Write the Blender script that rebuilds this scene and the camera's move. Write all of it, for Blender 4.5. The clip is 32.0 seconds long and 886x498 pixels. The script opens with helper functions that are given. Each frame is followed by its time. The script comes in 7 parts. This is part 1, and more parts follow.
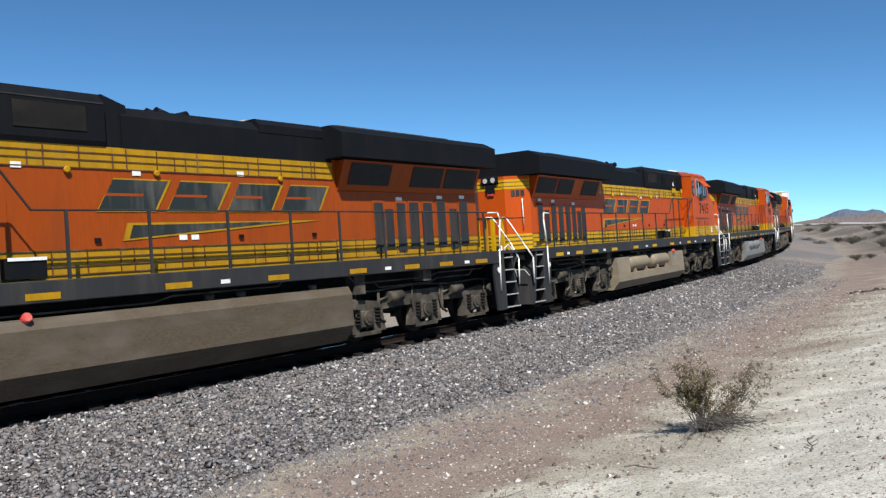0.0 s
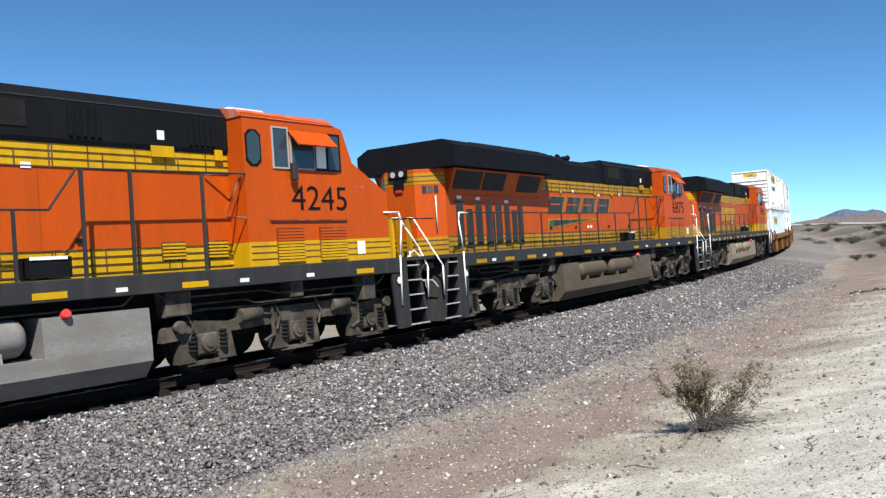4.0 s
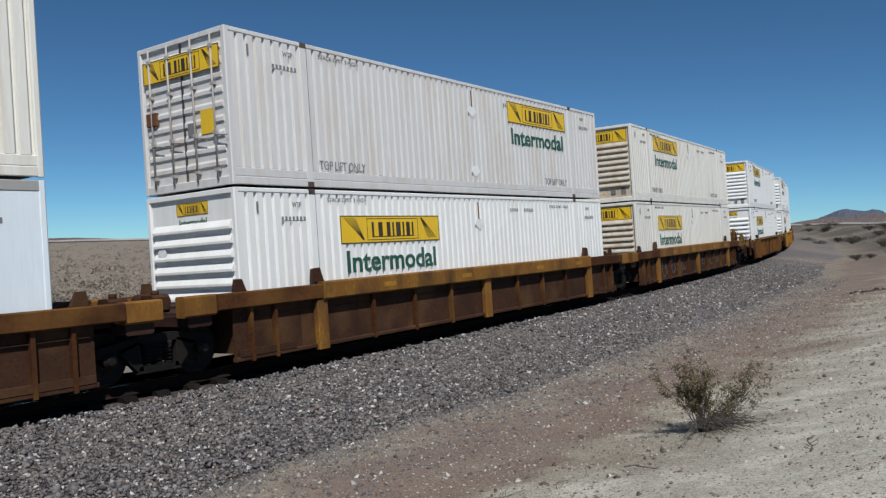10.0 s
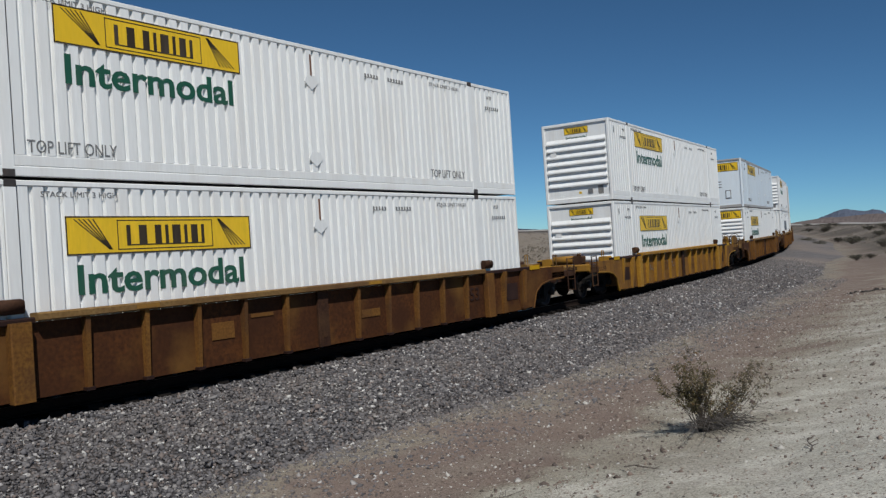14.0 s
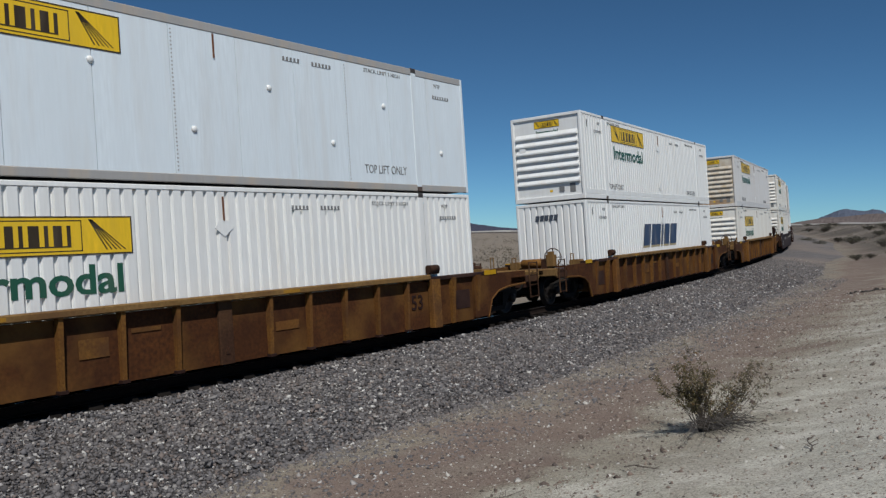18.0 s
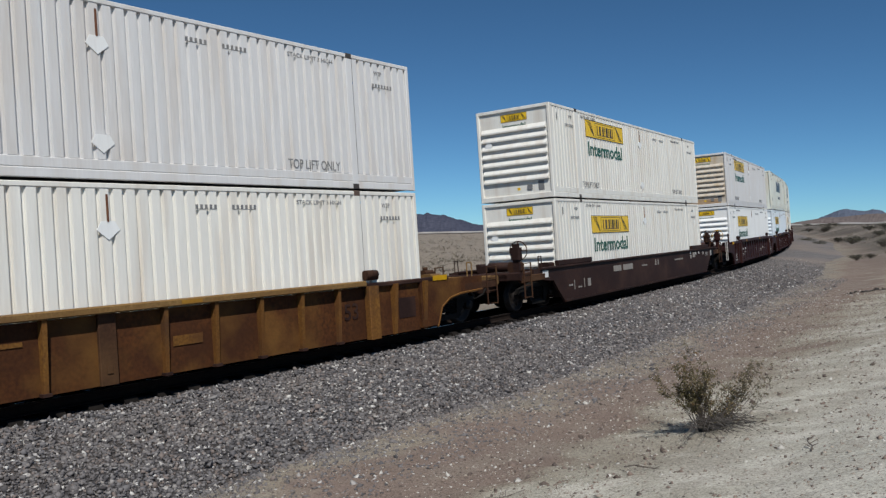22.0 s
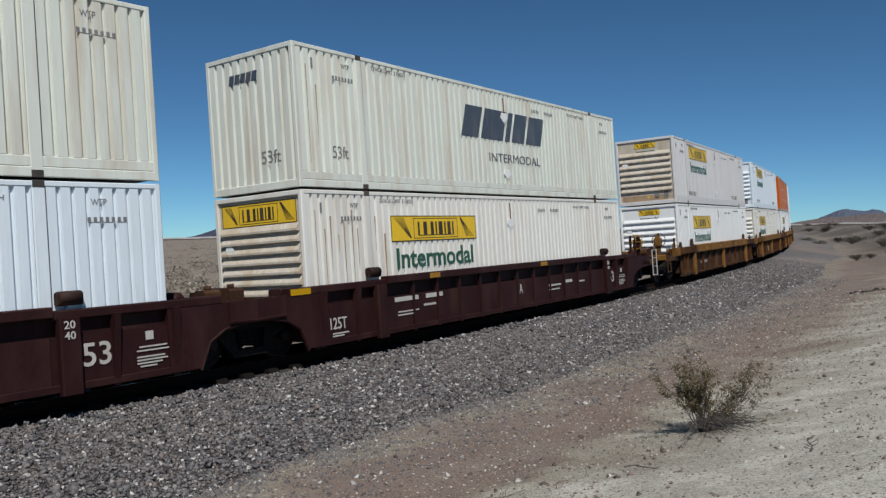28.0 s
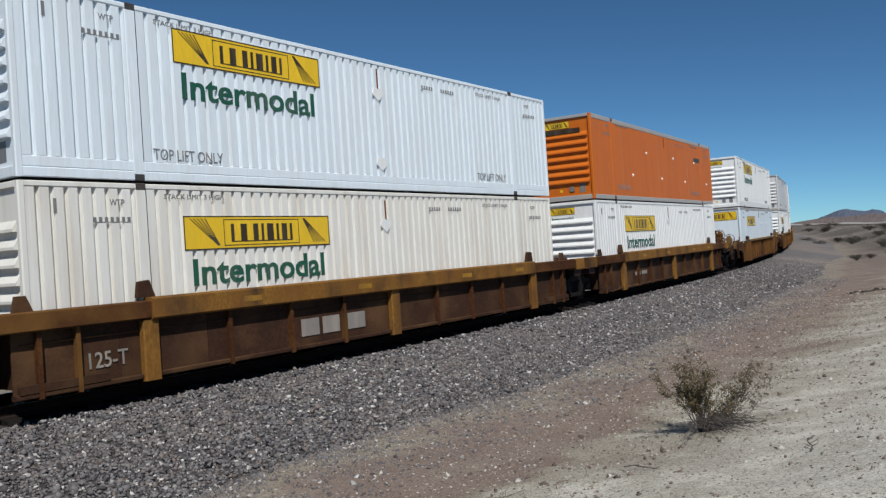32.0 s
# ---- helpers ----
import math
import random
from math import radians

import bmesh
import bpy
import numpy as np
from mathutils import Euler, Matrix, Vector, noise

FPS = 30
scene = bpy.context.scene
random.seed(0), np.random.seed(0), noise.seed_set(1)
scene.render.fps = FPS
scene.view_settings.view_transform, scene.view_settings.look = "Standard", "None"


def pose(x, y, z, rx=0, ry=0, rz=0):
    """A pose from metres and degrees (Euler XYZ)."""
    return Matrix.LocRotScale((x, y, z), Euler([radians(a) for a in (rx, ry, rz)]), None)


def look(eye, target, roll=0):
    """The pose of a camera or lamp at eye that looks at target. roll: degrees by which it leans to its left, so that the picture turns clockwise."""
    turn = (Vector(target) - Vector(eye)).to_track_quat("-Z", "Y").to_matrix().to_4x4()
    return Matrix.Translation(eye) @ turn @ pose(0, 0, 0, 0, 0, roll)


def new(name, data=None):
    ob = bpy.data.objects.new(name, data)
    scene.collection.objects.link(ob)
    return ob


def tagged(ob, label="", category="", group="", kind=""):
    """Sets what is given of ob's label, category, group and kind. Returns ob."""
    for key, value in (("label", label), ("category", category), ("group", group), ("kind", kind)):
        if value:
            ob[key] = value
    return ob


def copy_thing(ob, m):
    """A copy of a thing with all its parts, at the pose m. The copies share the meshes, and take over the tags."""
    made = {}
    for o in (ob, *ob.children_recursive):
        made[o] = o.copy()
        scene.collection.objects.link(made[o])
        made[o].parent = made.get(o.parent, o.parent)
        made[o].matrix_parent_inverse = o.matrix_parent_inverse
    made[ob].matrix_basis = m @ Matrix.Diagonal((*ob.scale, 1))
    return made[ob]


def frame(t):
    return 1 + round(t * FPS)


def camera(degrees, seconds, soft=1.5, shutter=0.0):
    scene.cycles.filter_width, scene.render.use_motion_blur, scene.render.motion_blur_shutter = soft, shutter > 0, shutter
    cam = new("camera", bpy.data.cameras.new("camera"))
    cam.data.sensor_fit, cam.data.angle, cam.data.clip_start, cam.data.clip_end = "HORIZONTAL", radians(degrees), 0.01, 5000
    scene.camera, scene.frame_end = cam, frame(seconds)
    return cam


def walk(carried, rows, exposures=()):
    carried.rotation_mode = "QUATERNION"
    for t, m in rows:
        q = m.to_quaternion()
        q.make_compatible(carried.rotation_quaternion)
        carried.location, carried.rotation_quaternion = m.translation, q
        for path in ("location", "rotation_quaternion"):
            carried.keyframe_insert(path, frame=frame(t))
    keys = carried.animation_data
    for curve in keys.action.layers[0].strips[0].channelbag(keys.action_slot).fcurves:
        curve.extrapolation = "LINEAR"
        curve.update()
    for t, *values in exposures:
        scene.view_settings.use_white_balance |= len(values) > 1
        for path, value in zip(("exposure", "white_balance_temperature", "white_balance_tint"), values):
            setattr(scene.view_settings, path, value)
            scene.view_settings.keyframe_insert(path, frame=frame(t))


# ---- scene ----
cam = camera(56.35, 32.0, soft=1.35)
EYE = (0.0, 0.0, 2.472)
VIEW = look(EYE, (0.0, 10.0, 2.472 - 10.0 * math.tan(radians(1.176))), -1.257)
walk(cam, [(0.0, VIEW), (32.0, VIEW)],
     exposures=[(0.0, 0.75, 6250, 10), (0.8, 0.90, 6250, 10), (6.5, 0.92, 6250, 10), (8.0, 0.55, 6250, 10), (8.8, 0.10, 6250, 10), (9.6, -0.05, 6250, 10), (11.0, -0.15, 6250, 10),
                (13.0, -0.25, 6250, 10), (17.0, -0.33, 6250, 10), (18.0, -0.32, 6250, 10), (20.0, -0.28, 6250, 10), (22.0, -0.08, 6250, 10), (23.0, -0.09, 6250, 10), (24.0, -0.14, 6250, 10), (28.5, -0.17, 6250, 10), (31.0, -0.05, 6250, 10), (32.0, -0.05, 6250, 10)])

# ---- world and sun ----
SUN_AZ, SUN_EL = 169.0, 54.0   # azimuth from +y towards +x, elevation, degrees
world = bpy.data.worlds.new("desert_sky")
scene.world = world
world.use_nodes = True
wn = world.node_tree
sky = wn.nodes.new("ShaderNodeTexSky")
sky.sky_type, sky.sun_disc = "NISHITA", False
sky.sun_elevation, sky.sun_rotation = radians(SUN_EL), radians(SUN_AZ)
sky.altitude, sky.air_density, sky.dust_density, sky.ozone_density = 1500, 0.6, 0.0, 2.5
wn.nodes["Background"].inputs["Strength"].default_value = 0.078
tint = wn.nodes.new("ShaderNodeMix")
tint.data_type, tint.blend_type = "RGBA", "MULTIPLY"
tint.inputs[0].default_value = 1.0
tint.inputs[7].default_value = (0.60, 0.93, 1.02, 1)
wn.links.new(sky.outputs[0], tint.inputs[6])
wn.links.new(tint.outputs[2], wn.nodes["Background"].inputs["Color"])
sun = new("sun", bpy.data.lights.new("sun", "SUN"))
sun.data.energy, sun.data.angle, sun.data.color = 4.6, radians(0.53), (0.995, 0.955, 0.875)
_d = Vector((math.sin(radians(SUN_AZ)) * math.cos(radians(SUN_EL)), math.cos(radians(SUN_AZ)) * math.cos(radians(SUN_EL)), math.sin(radians(SUN_EL))))
sun.matrix_world = look(_d * 50, (0, 0, 0))


# ---- materials ----
def material(name, col, col2=None, rough=0.6, metal=0.0, scale=3.0, detail=6.0, fine=0.0, bump=0.0, dirt=None, dirt_amt=0.0,
             dirt_scale=1.2, stretch=(1, 1, 1), vary=0.0, spec=0.4, bump_scale=None):
    """Two-tone noise colour, fine grain, a dirt layer in streaks and a small relief, in object space."""
    m = bpy.data.materials.new(name)
    m.use_nodes = True
    nt = m.node_tree
    N, L = nt.nodes, nt.links
    bs = N["Principled BSDF"]
    bs.inputs["Roughness"].default_value = rough
    bs.inputs["Metallic"].default_value = metal
    bs.inputs["Specular IOR Level"].default_value = spec
    tc = N.new("ShaderNodeTexCoord")
    oi = N.new("ShaderNodeObjectInfo")
    add = N.new("ShaderNodeVectorMath")
    add.operation = "MULTIPLY_ADD"
    L.new(oi.outputs["Random"], add.inputs[0])
    add.inputs[1].default_value = (37.0, 19.0, 11.0)
    L.new(tc.outputs["Object"], add.inputs[2])
    mp = N.new("ShaderNodeMapping")
    mp.inputs["Scale"].default_value = stretch
    L.new(add.outputs[0], mp.inputs[0])

    def noise_tex(sc, det=detail, src=mp):
        n = N.new("ShaderNodeTexNoise")
        n.inputs["Scale"].default_value, n.inputs["Detail"].default_value = sc, det
        L.new(src.outputs[0], n.inputs["Vector"])
        return n

    def mix(f, a, b, blend="MIX"):
        x = N.new("ShaderNodeMix")
        x.data_type, x.blend_type = "RGBA", blend
        for sock, v in ((x.inputs[0], f), (x.inputs[6], a), (x.inputs[7], b)):
            if isinstance(v, (int, float)):
                sock.default_value = v
            elif isinstance(v, tuple):
                sock.default_value = (*v[:3], 1)
            else:
                L.new(v, sock)
        return x.outputs[2]

    def ramp(src, lo, hi):
        r = N.new("ShaderNodeMapRange")
        r.inputs[1].default_value, r.inputs[2].default_value = lo, hi
        L.new(src, r.inputs[0])
        return r.outputs[0]
    col2 = col2 or tuple(c * 0.85 for c in col)
    n1 = noise_tex(scale)
    c = mix(ramp(n1.outputs[0], 0.35, 0.65), col, col2)
    if fine:
        n2 = noise_tex(scale * 14, 3)
        c = mix(ramp(n2.outputs[0], 0.3, 0.7), c, tuple(x * (1 - fine) for x in col2))
    if dirt:
        n3 = noise_tex(dirt_scale, 8)
        f = N.new("ShaderNodeMath")
        f.operation = "MULTIPLY"
        L.new(ramp(n3.outputs[0], 0.48, 0.72), f.inputs[0])
        f.inputs[1].default_value = dirt_amt
        c = mix(f.outputs[0], c, dirt)
    if vary:
        h = N.new("ShaderNodeHueSaturation")
        r = N.new("ShaderNodeMapRange")
        r.inputs[3].default_value, r.inputs[4].default_value = 1 - vary, 1 + vary
        L.new(oi.outputs["Random"], r.inputs[0])
        L.new(r.outputs[0], h.inputs["Value"])
        L.new(c, h.inputs["Color"])
        c = h.outputs[0]
    L.new(c, bs.inputs["Base Color"])
    if bump:
        b = N.new("ShaderNodeBump")
        b.inputs["Strength"].default_value, b.inputs["Distance"].default_value = 1.0, bump
        nb = noise_tex(bump_scale or scale * 5, 5)
        L.new(nb.outputs[0], b.inputs["Height"])
        L.new(b.outputs[0], bs.inputs["Normal"])
    return m


# ---- mesh building ----
class Build:
    """Gathers vertices and faces for one mesh."""
    def __init__(self):
        self.v, self.f, self.s = [], [], []

    def face(self, pts, smooth=False):
        n = len(self.v)
        self.v += [tuple(p) for p in pts]
        self.f.append(tuple(range(n, n + len(pts))))
        self.s.append(smooth)

    def box(self, x0, x1, y0, y1, z0, z1, c=0.0):
        """A box; c > 0 chamfers the edges along its longest side."""
        if c:
            dims = [(x1 - x0, 0), (y1 - y0, 1), (z1 - z0, 2)]
            ax = max(dims)[1]
            lo, hi = [x0, y0, z0], [x1, y1, z1]
            a, b = [(1, 2), (2, 0), (0, 1)][ax]
            prof = [(lo[a] + c, lo[b]), (hi[a] - c, lo[b]), (hi[a], lo[b] + c), (hi[a], hi[b] - c), (hi[a] - c, hi[b]), (lo[a] + c, hi[b]), (lo[a], hi[b] - c), (lo[a], lo[b] + c)]
            self.prism(prof, ax, lo[ax], hi[ax])
            return self
        n = len(self.v)
        self.v += [(x, y, z) for z in (z0, z1) for x, y in ((x0, y0), (x1, y0), (x1, y1), (x0, y1))]
        self.f += [tuple(n + i for i in q) for q in ((3, 2, 1, 0), (4, 5, 6, 7), (0, 1, 5, 4), (1, 2, 6, 5), (2, 3, 7, 6), (3, 0, 4, 7))]
        self.s += [False] * 6
        return self

    def prism(self, prof, axis, lo, hi, smooth=False):
        """A profile drawn in the two other axes (cyclic order), pulled along an axis."""
        n, k = len(self.v), len(prof)
        a, b = [(1, 2), (2, 0), (0, 1)][axis]
        for t in (lo, hi):
            for p in prof:
                q = [0, 0, 0]
                q[axis], q[a], q[b] = t, p[0], p[1]
                self.v.append(tuple(q))
        self.f.append(tuple(n + k - 1 - i for i in range(k)))
        self.f.append(tuple(n + k + i for i in range(k)))
        self.s += [False, False]
        for i in range(k):
            j = (i + 1) % k
            self.f.append((n + i, n + j, n + k + j, n + k + i))
            self.s.append(smooth)
        return self

    def cyl(self, p0, p1, r, n=12, r1=None, cap=True):
        p0, p1 = Vector(p0), Vector(p1)
        d = (p1 - p0).normalized()
        u = d.orthogonal().normalized()
        w = d.cross(u)
        b = len(self.v)
        for p, rr in ((p0, r), (p1, r if r1 is None else r1)):
            for i in range(n):
                a = 2 * math.pi * i / n
                self.v.append(tuple(p + (u * math.cos(a) + w * math.sin(a)) * rr))
        for i in range(n):
            j = (i + 1) % n
            self.f.append((b + i, b + j, b + n + j, b + n + i))
            self.s.append(n > 6)
        if cap:
            self.f += [tuple(b + n - 1 - i for i in range(n)), tuple(b + n + i for i in range(n))]
            self.s += [False, False]
        return self

    def tube(self, pts, r, n=6):
        for a, b in zip(pts, pts[1:]):
            self.cyl(a, b, r, n)
        return self

    def lathe(self, prof, c, axis=1, n=24):
        """Rings (along, radius) turned round an axis through c."""
        b = len(self.v)
        a1, a2 = [(1, 2), (2, 0), (0, 1)][axis]
        for t, r in prof:
            for i in range(n):
                a = 2 * math.pi * i / n
                q = list(c)
                q[axis] += t
                q[a1] += r * math.cos(a)
                q[a2] += r * math.sin(a)
                self.v.append(tuple(q))
        for k in range(len(prof) - 1):
            for i in range(n):
                j = (i + 1) % n
                self.f.append((b + k * n + i, b + k * n + j, b + k * n + n + j, b + k * n + n + i))
                self.s.append(True)
        e = b + (len(prof) - 1) * n
        self.f += [tuple(b + n - 1 - i for i in range(n)), tuple(e + i for i in range(n))]
        self.s += [False, False]
        return self

    def mesh(self, name, mat):
        me = bpy.data.meshes.new(name)
        me.from_pydata(self.v, [], self.f)
        me.polygons.foreach_set("use_smooth", self.s)
        if mat:
            me.materials.append(mat)
        me.update()
        return me


def part(name, b, mat, parent, label="", at=None):
    ob = new(name, b.mesh(name, mat) if isinstance(b, Build) else b)
    ob.parent = parent
    if at is not None:
        ob.matrix_basis = at
    return tagged(ob, label)


def thing(name, label, category, group="", kind=""):
    return tagged(new(name), label, category, group, kind)


def text_mesh(body, size, mat, bold=0.0, stretch=1.0, depth=0.004):
    """Letters standing in the x-z plane, facing -y, from the lower left corner."""
    cu = bpy.data.curves.new("lettering", "FONT")
    cu.body, cu.size, cu.offset, cu.extrude, cu.resolution_u = body, size, bold, depth, 3
    ob = bpy.data.objects.new("lettering", cu)
    me = bpy.data.meshes.new_from_object(ob)
    bpy.data.objects.remove(ob)
    bpy.data.curves.remove(cu)
    me.transform(Matrix.Rotation(radians(90), 4, "X") @ Matrix.Diagonal((stretch, 1, 1, 1)))
    me.materials.append(mat)
    return me


# ---- the line of the track: arc length s, 0 nearest the camera, growing towards the distance ----
FOOT, FOOT_DIR, GRADE, CANT = 13.257, 51.441, 0.0043, 2.85
TS = np.arange(-460.0, 620.0, 0.5)
_k = np.clip(0.0041245 - 2.8773e-05 * np.clip(TS, 0, None), 0.0009, None)
_k[TS < -90] = 0.002
_i0 = int(np.argmin(np.abs(TS)))
_th = np.concatenate([[0], np.cumsum((_k[1:] + _k[:-1]) * 0.25)])
_u = (-math.sin(radians(FOOT_DIR)), math.cos(radians(FOOT_DIR)))
_th = _th - _th[_i0] + math.atan2(-_u[0], _u[1])
_x = np.concatenate([[0], np.cumsum((np.cos(_th[1:]) + np.cos(_th[:-1])) * 0.25)])
_y = np.concatenate([[0], np.cumsum((np.sin(_th[1:]) + np.sin(_th[:-1])) * 0.25)])
TX, TY = _x - _x[_i0] + FOOT * _u[0], _y - _y[_i0] + FOOT * _u[1]
TZ = GRADE * np.clip(TS, -120, 200)


def rail_point(s):
    return Vector((np.interp(s, TS, TX), np.interp(s, TS, TY), np.interp(s, TS, TZ)))


def rail_axes(s):
    a = float(np.interp(s, TS, _th))
    return Vector((math.cos(a), math.sin(a), 0)), Vector((-math.sin(a), math.cos(a), 0))


def body_pose(s, half):
    """The pose of a vehicle whose trucks stand half metres before and behind s. x along the track, -y towards the outer side."""
    a, b = rail_point(s - half), rail_point(s + half)
    X = (b - a).normalized()
    Y = Vector((0, 0, 1)).cross(X).normalized()
    Z = X.cross(Y)
    c = radians(CANT)
    Y, Z = Y * math.cos(c) - Z * math.sin(c), Z * math.cos(c) + Y * math.sin(c)
    m = Matrix((X, Y, Z)).transposed().to_4x4()
    m.translation = (a + b) / 2
    return m


def ran(t):
    """How far the train has run by t seconds, counted from its place at 16 s."""
    q = t - 16.0
    r = max(0.0, (t - 15.0) / 17)
    return -12.2452 * q + 0.0072723 * q * q / 2 + 0.002324 * q ** 3 / 6 + 0.03895 * q ** 4 / 2400 + 1.2745 * r * r - 3.6341 * r ** 3


def sweep(prof, s0, s1, step, closed=False):
    """A profile of (offset to the outer side, height) carried along the track with its cant."""
    b = Build()
    c = radians(CANT)
    ss = np.arange(s0, s1 + 0.01, step)
    k = len(prof)
    for s in ss:
        p = rail_point(s)
        X, Y = rail_axes(s)
        for o, z in prof:
            b.v.append(tuple(p - Y * (o * math.cos(c) - z * math.sin(c)) + Vector((0, 0, z * math.cos(c) + o * math.sin(c)))))
    for i in range(len(ss) - 1):
        for j in range(k if closed else k - 1):
            q = (j + 1) % k
            b.f.append((i * k + j, i * k + q, i * k + k + q, i * k + k + j))
            b.s.append(False)
    return b


_S2, _X2, _Y2, _T2 = TS[::4], TX[::4], TY[::4], _th[::4]


def near_track(x, y):
    """Arc length and signed distance (outer side positive) of points from the track."""
    s, d = np.empty(len(x)), np.empty(len(x))
    for a in range(0, len(x), 4000):
        xx, yy = x[a:a + 4000, None], y[a:a + 4000, None]
        i = ((xx - _X2) ** 2 + (yy - _Y2) ** 2).argmin(1)
        dx, dy = x[a:a + 4000] - _X2[i], y[a:a + 4000] - _Y2[i]
        along = dx * np.cos(_T2[i]) + dy * np.sin(_T2[i])
        s[a:a + 4000] = _S2[i] + along
        d[a:a + 4000] = np.where(np.abs(along) < 3, -(-dx * np.sin(_T2[i]) + dy * np.cos(_T2[i])), np.hypot(dx, dy) * np.sign(dx * np.sin(_T2[i]) - dy * np.cos(_T2[i])))
    return s, d


GROUND_L = [-4000, -300, -60, -9, -5.0, -2.0, 2.0, 4.6, 6.0, 7.5, 9.3, 11.0, 13.3, 18.0, 40.0, 120.0, 500.0, 4000]
GROUND_Z = [-1.2, -1.4, -1.3, -1.05, -0.95, -0.80, -0.75, -0.62, -0.55, -0.45, -0.20, 0.15, 0.85, 1.0, 0.6, -0.4, -1.0, -1.2]


def ground_z(x, y):
    s, d = near_track(x, y)
    r = np.hypot(x, y)
    z = np.interp(d, GROUND_L, GROUND_Z) + GRADE * np.clip(s, -120, 200) * np.clip(1.4 - r / 500, 0, 1)
    return z, s, d


def smooth_noise(x, y, cell, seed):
    """Value noise on a grid."""
    rng = np.random.default_rng(seed)
    tab = rng.random((256, 256))
    gx, gy = x / cell, y / cell
    ix, iy = np.floor(gx).astype(int), np.floor(gy).astype(int)
    fx, fy = gx - ix, gy - iy
    fx, fy = fx * fx * (3 - 2 * fx), fy * fy * (3 - 2 * fy)
    g = lambda a, b: tab[a % 256, b % 256]
    return (g(ix, iy) * (1 - fx) + g(ix + 1, iy) * fx) * (1 - fy) + (g(ix, iy + 1) * (1 - fx) + g(ix + 1, iy + 1) * fx) * fy


# ---- ground ----
def ground_material():
    m = bpy.data.materials.new("desert_soil")
    m.use_nodes = True
    nt = m.node_tree
    N, L = nt.nodes, nt.links
    bs = N["Principled BSDF"]
    bs.inputs["Roughness"].default_value, bs.inputs["Specular IOR Level"].default_value = 0.95, 0.15
    geo = N.new("ShaderNodeNewGeometry")
    at = N.new("ShaderNodeAttribute")
    at.attribute_name = "side"

    turned = N.new("ShaderNodeMapping")   # turned out of the ground's plane, so that the noise shows no grid
    turned.inputs["Rotation"].default_value = (0.63, 0.48, 0.37)
    L.new(geo.outputs["Position"], turned.inputs[0])

    def nz(scale, detail=6, dist=0.0):
        n = N.new("ShaderNodeTexNoise")
        n.inputs["Scale"].default_value, n.inputs["Detail"].default_value, n.inputs["Distortion"].default_value = scale, detail, dist
        L.new(turned.outputs[0], n.inputs["Vector"])
        return n.outputs[0]

    def math_n(op, a, b):
        x = N.new("ShaderNodeMath")
        x.operation = op
        for i, v in enumerate((a, b)):
            if isinstance(v, (int, float)):
                x.inputs[i].default_value = v
            else:
                L.new(v, x.inputs[i])
        return x.outputs[0]

    def ramp(src, stops):
        r = N.new("ShaderNodeValToRGB")
        e = r.color_ramp.elements
        while len(e) < len(stops):
            e.new(0.5)
        for el, (p, c) in zip(e, stops):
            el.position, el.color = p, (*c, 1)
        L.new(src, r.inputs[0])
        return r.outputs[0]

    def mix(f, a, b, blend="MIX"):
        x = N.new("ShaderNodeMix")
        x.data_type, x.blend_type = "RGBA", blend
        for sock, v in ((x.inputs[0], f), (x.inputs[6], a), (x.inputs[7], b)):
            if isinstance(v, (int, float)):
                sock.default_value = v
            elif isinstance(v, tuple):
                sock.default_value = (*v, 1)
            else:
                L.new(v, sock)
        return x.outputs[2]
    # side: distance to the outer side of the track, in units of 20 m, shifted by 0.5; wobbling edges between the soils
    wob = math_n("MULTIPLY", math_n("SUBTRACT", nz(0.6, 8), 0.5), 0.15)
    side = math_n("ADD", at.outputs["Fac"], wob)
    z = lambda lat: 0.5 + lat / 40
    base = ramp(side, [(z(-14), (0.245, 0.21, 0.172)), (z(3.0), (0.19, 0.165, 0.138)), (z(4.7), (0.20, 0.182, 0.16)), (z(5.3), (0.25, 0.22, 0.178)), (z(6.0), (0.194, 0.151, 0.131)),
                       (z(7.6), (0.196, 0.154, 0.132)), (z(8.2), (0.25, 0.225, 0.182)), (z(9.3), (0.325, 0.31, 0.262)), (z(11.2), (0.42, 0.41, 0.365)), (z(16), (0.47, 0.462, 0.415))])
    c = mix(math_n("MULTIPLY", nz(2.3, 8), 0.5), base, mix(1.0, base, (0.72, 0.66, 0.6), "MULTIPLY"))
    pale = math_n("MULTIPLY", ramp(nz(1.5, 8, 0.4), [(0.47, (0, 0, 0)), (0.60, (1, 1, 1))]), ramp(side, [(z(8.0), (0, 0, 0)), (z(9.5), (1, 1, 1))]))
    c = mix(math_n("MULTIPLY", pale, 0.42), c, (0.56, 0.535, 0.48))
    stain = ramp(nz(0.9, 9, 0.5), [(0.46, (0, 0, 0)), (0.62, (1, 1, 1))])
    c = mix(math_n("MULTIPLY", stain, 0.38), c, (0.228, 0.201, 0.168))
    far = N.new("ShaderNodeAttribute")
    far.attribute_name = "scrubland"
    c = mix(far.outputs["Fac"], c, ramp(nz(0.09, 8), [(0.35, (0.095, 0.083, 0.072)), (0.52, (0.125, 0.108, 0.093)), (0.64, (0.20, 0.175, 0.15))]))
    grit = ramp(nz(38, 4, 0.8), [(0.34, (0.45, 0.42, 0.4)), (0.5, (1, 1, 1)), (0.64, (1.3, 1.3, 1.27))])
    c = mix(0.8, c, grit, "MULTIPLY")
    L.new(c, bs.inputs["Base Color"])
    b = N.new("ShaderNodeBump")
    b.inputs["Strength"].default_value, b.inputs["Distance"].default_value = 1.0, 0.014
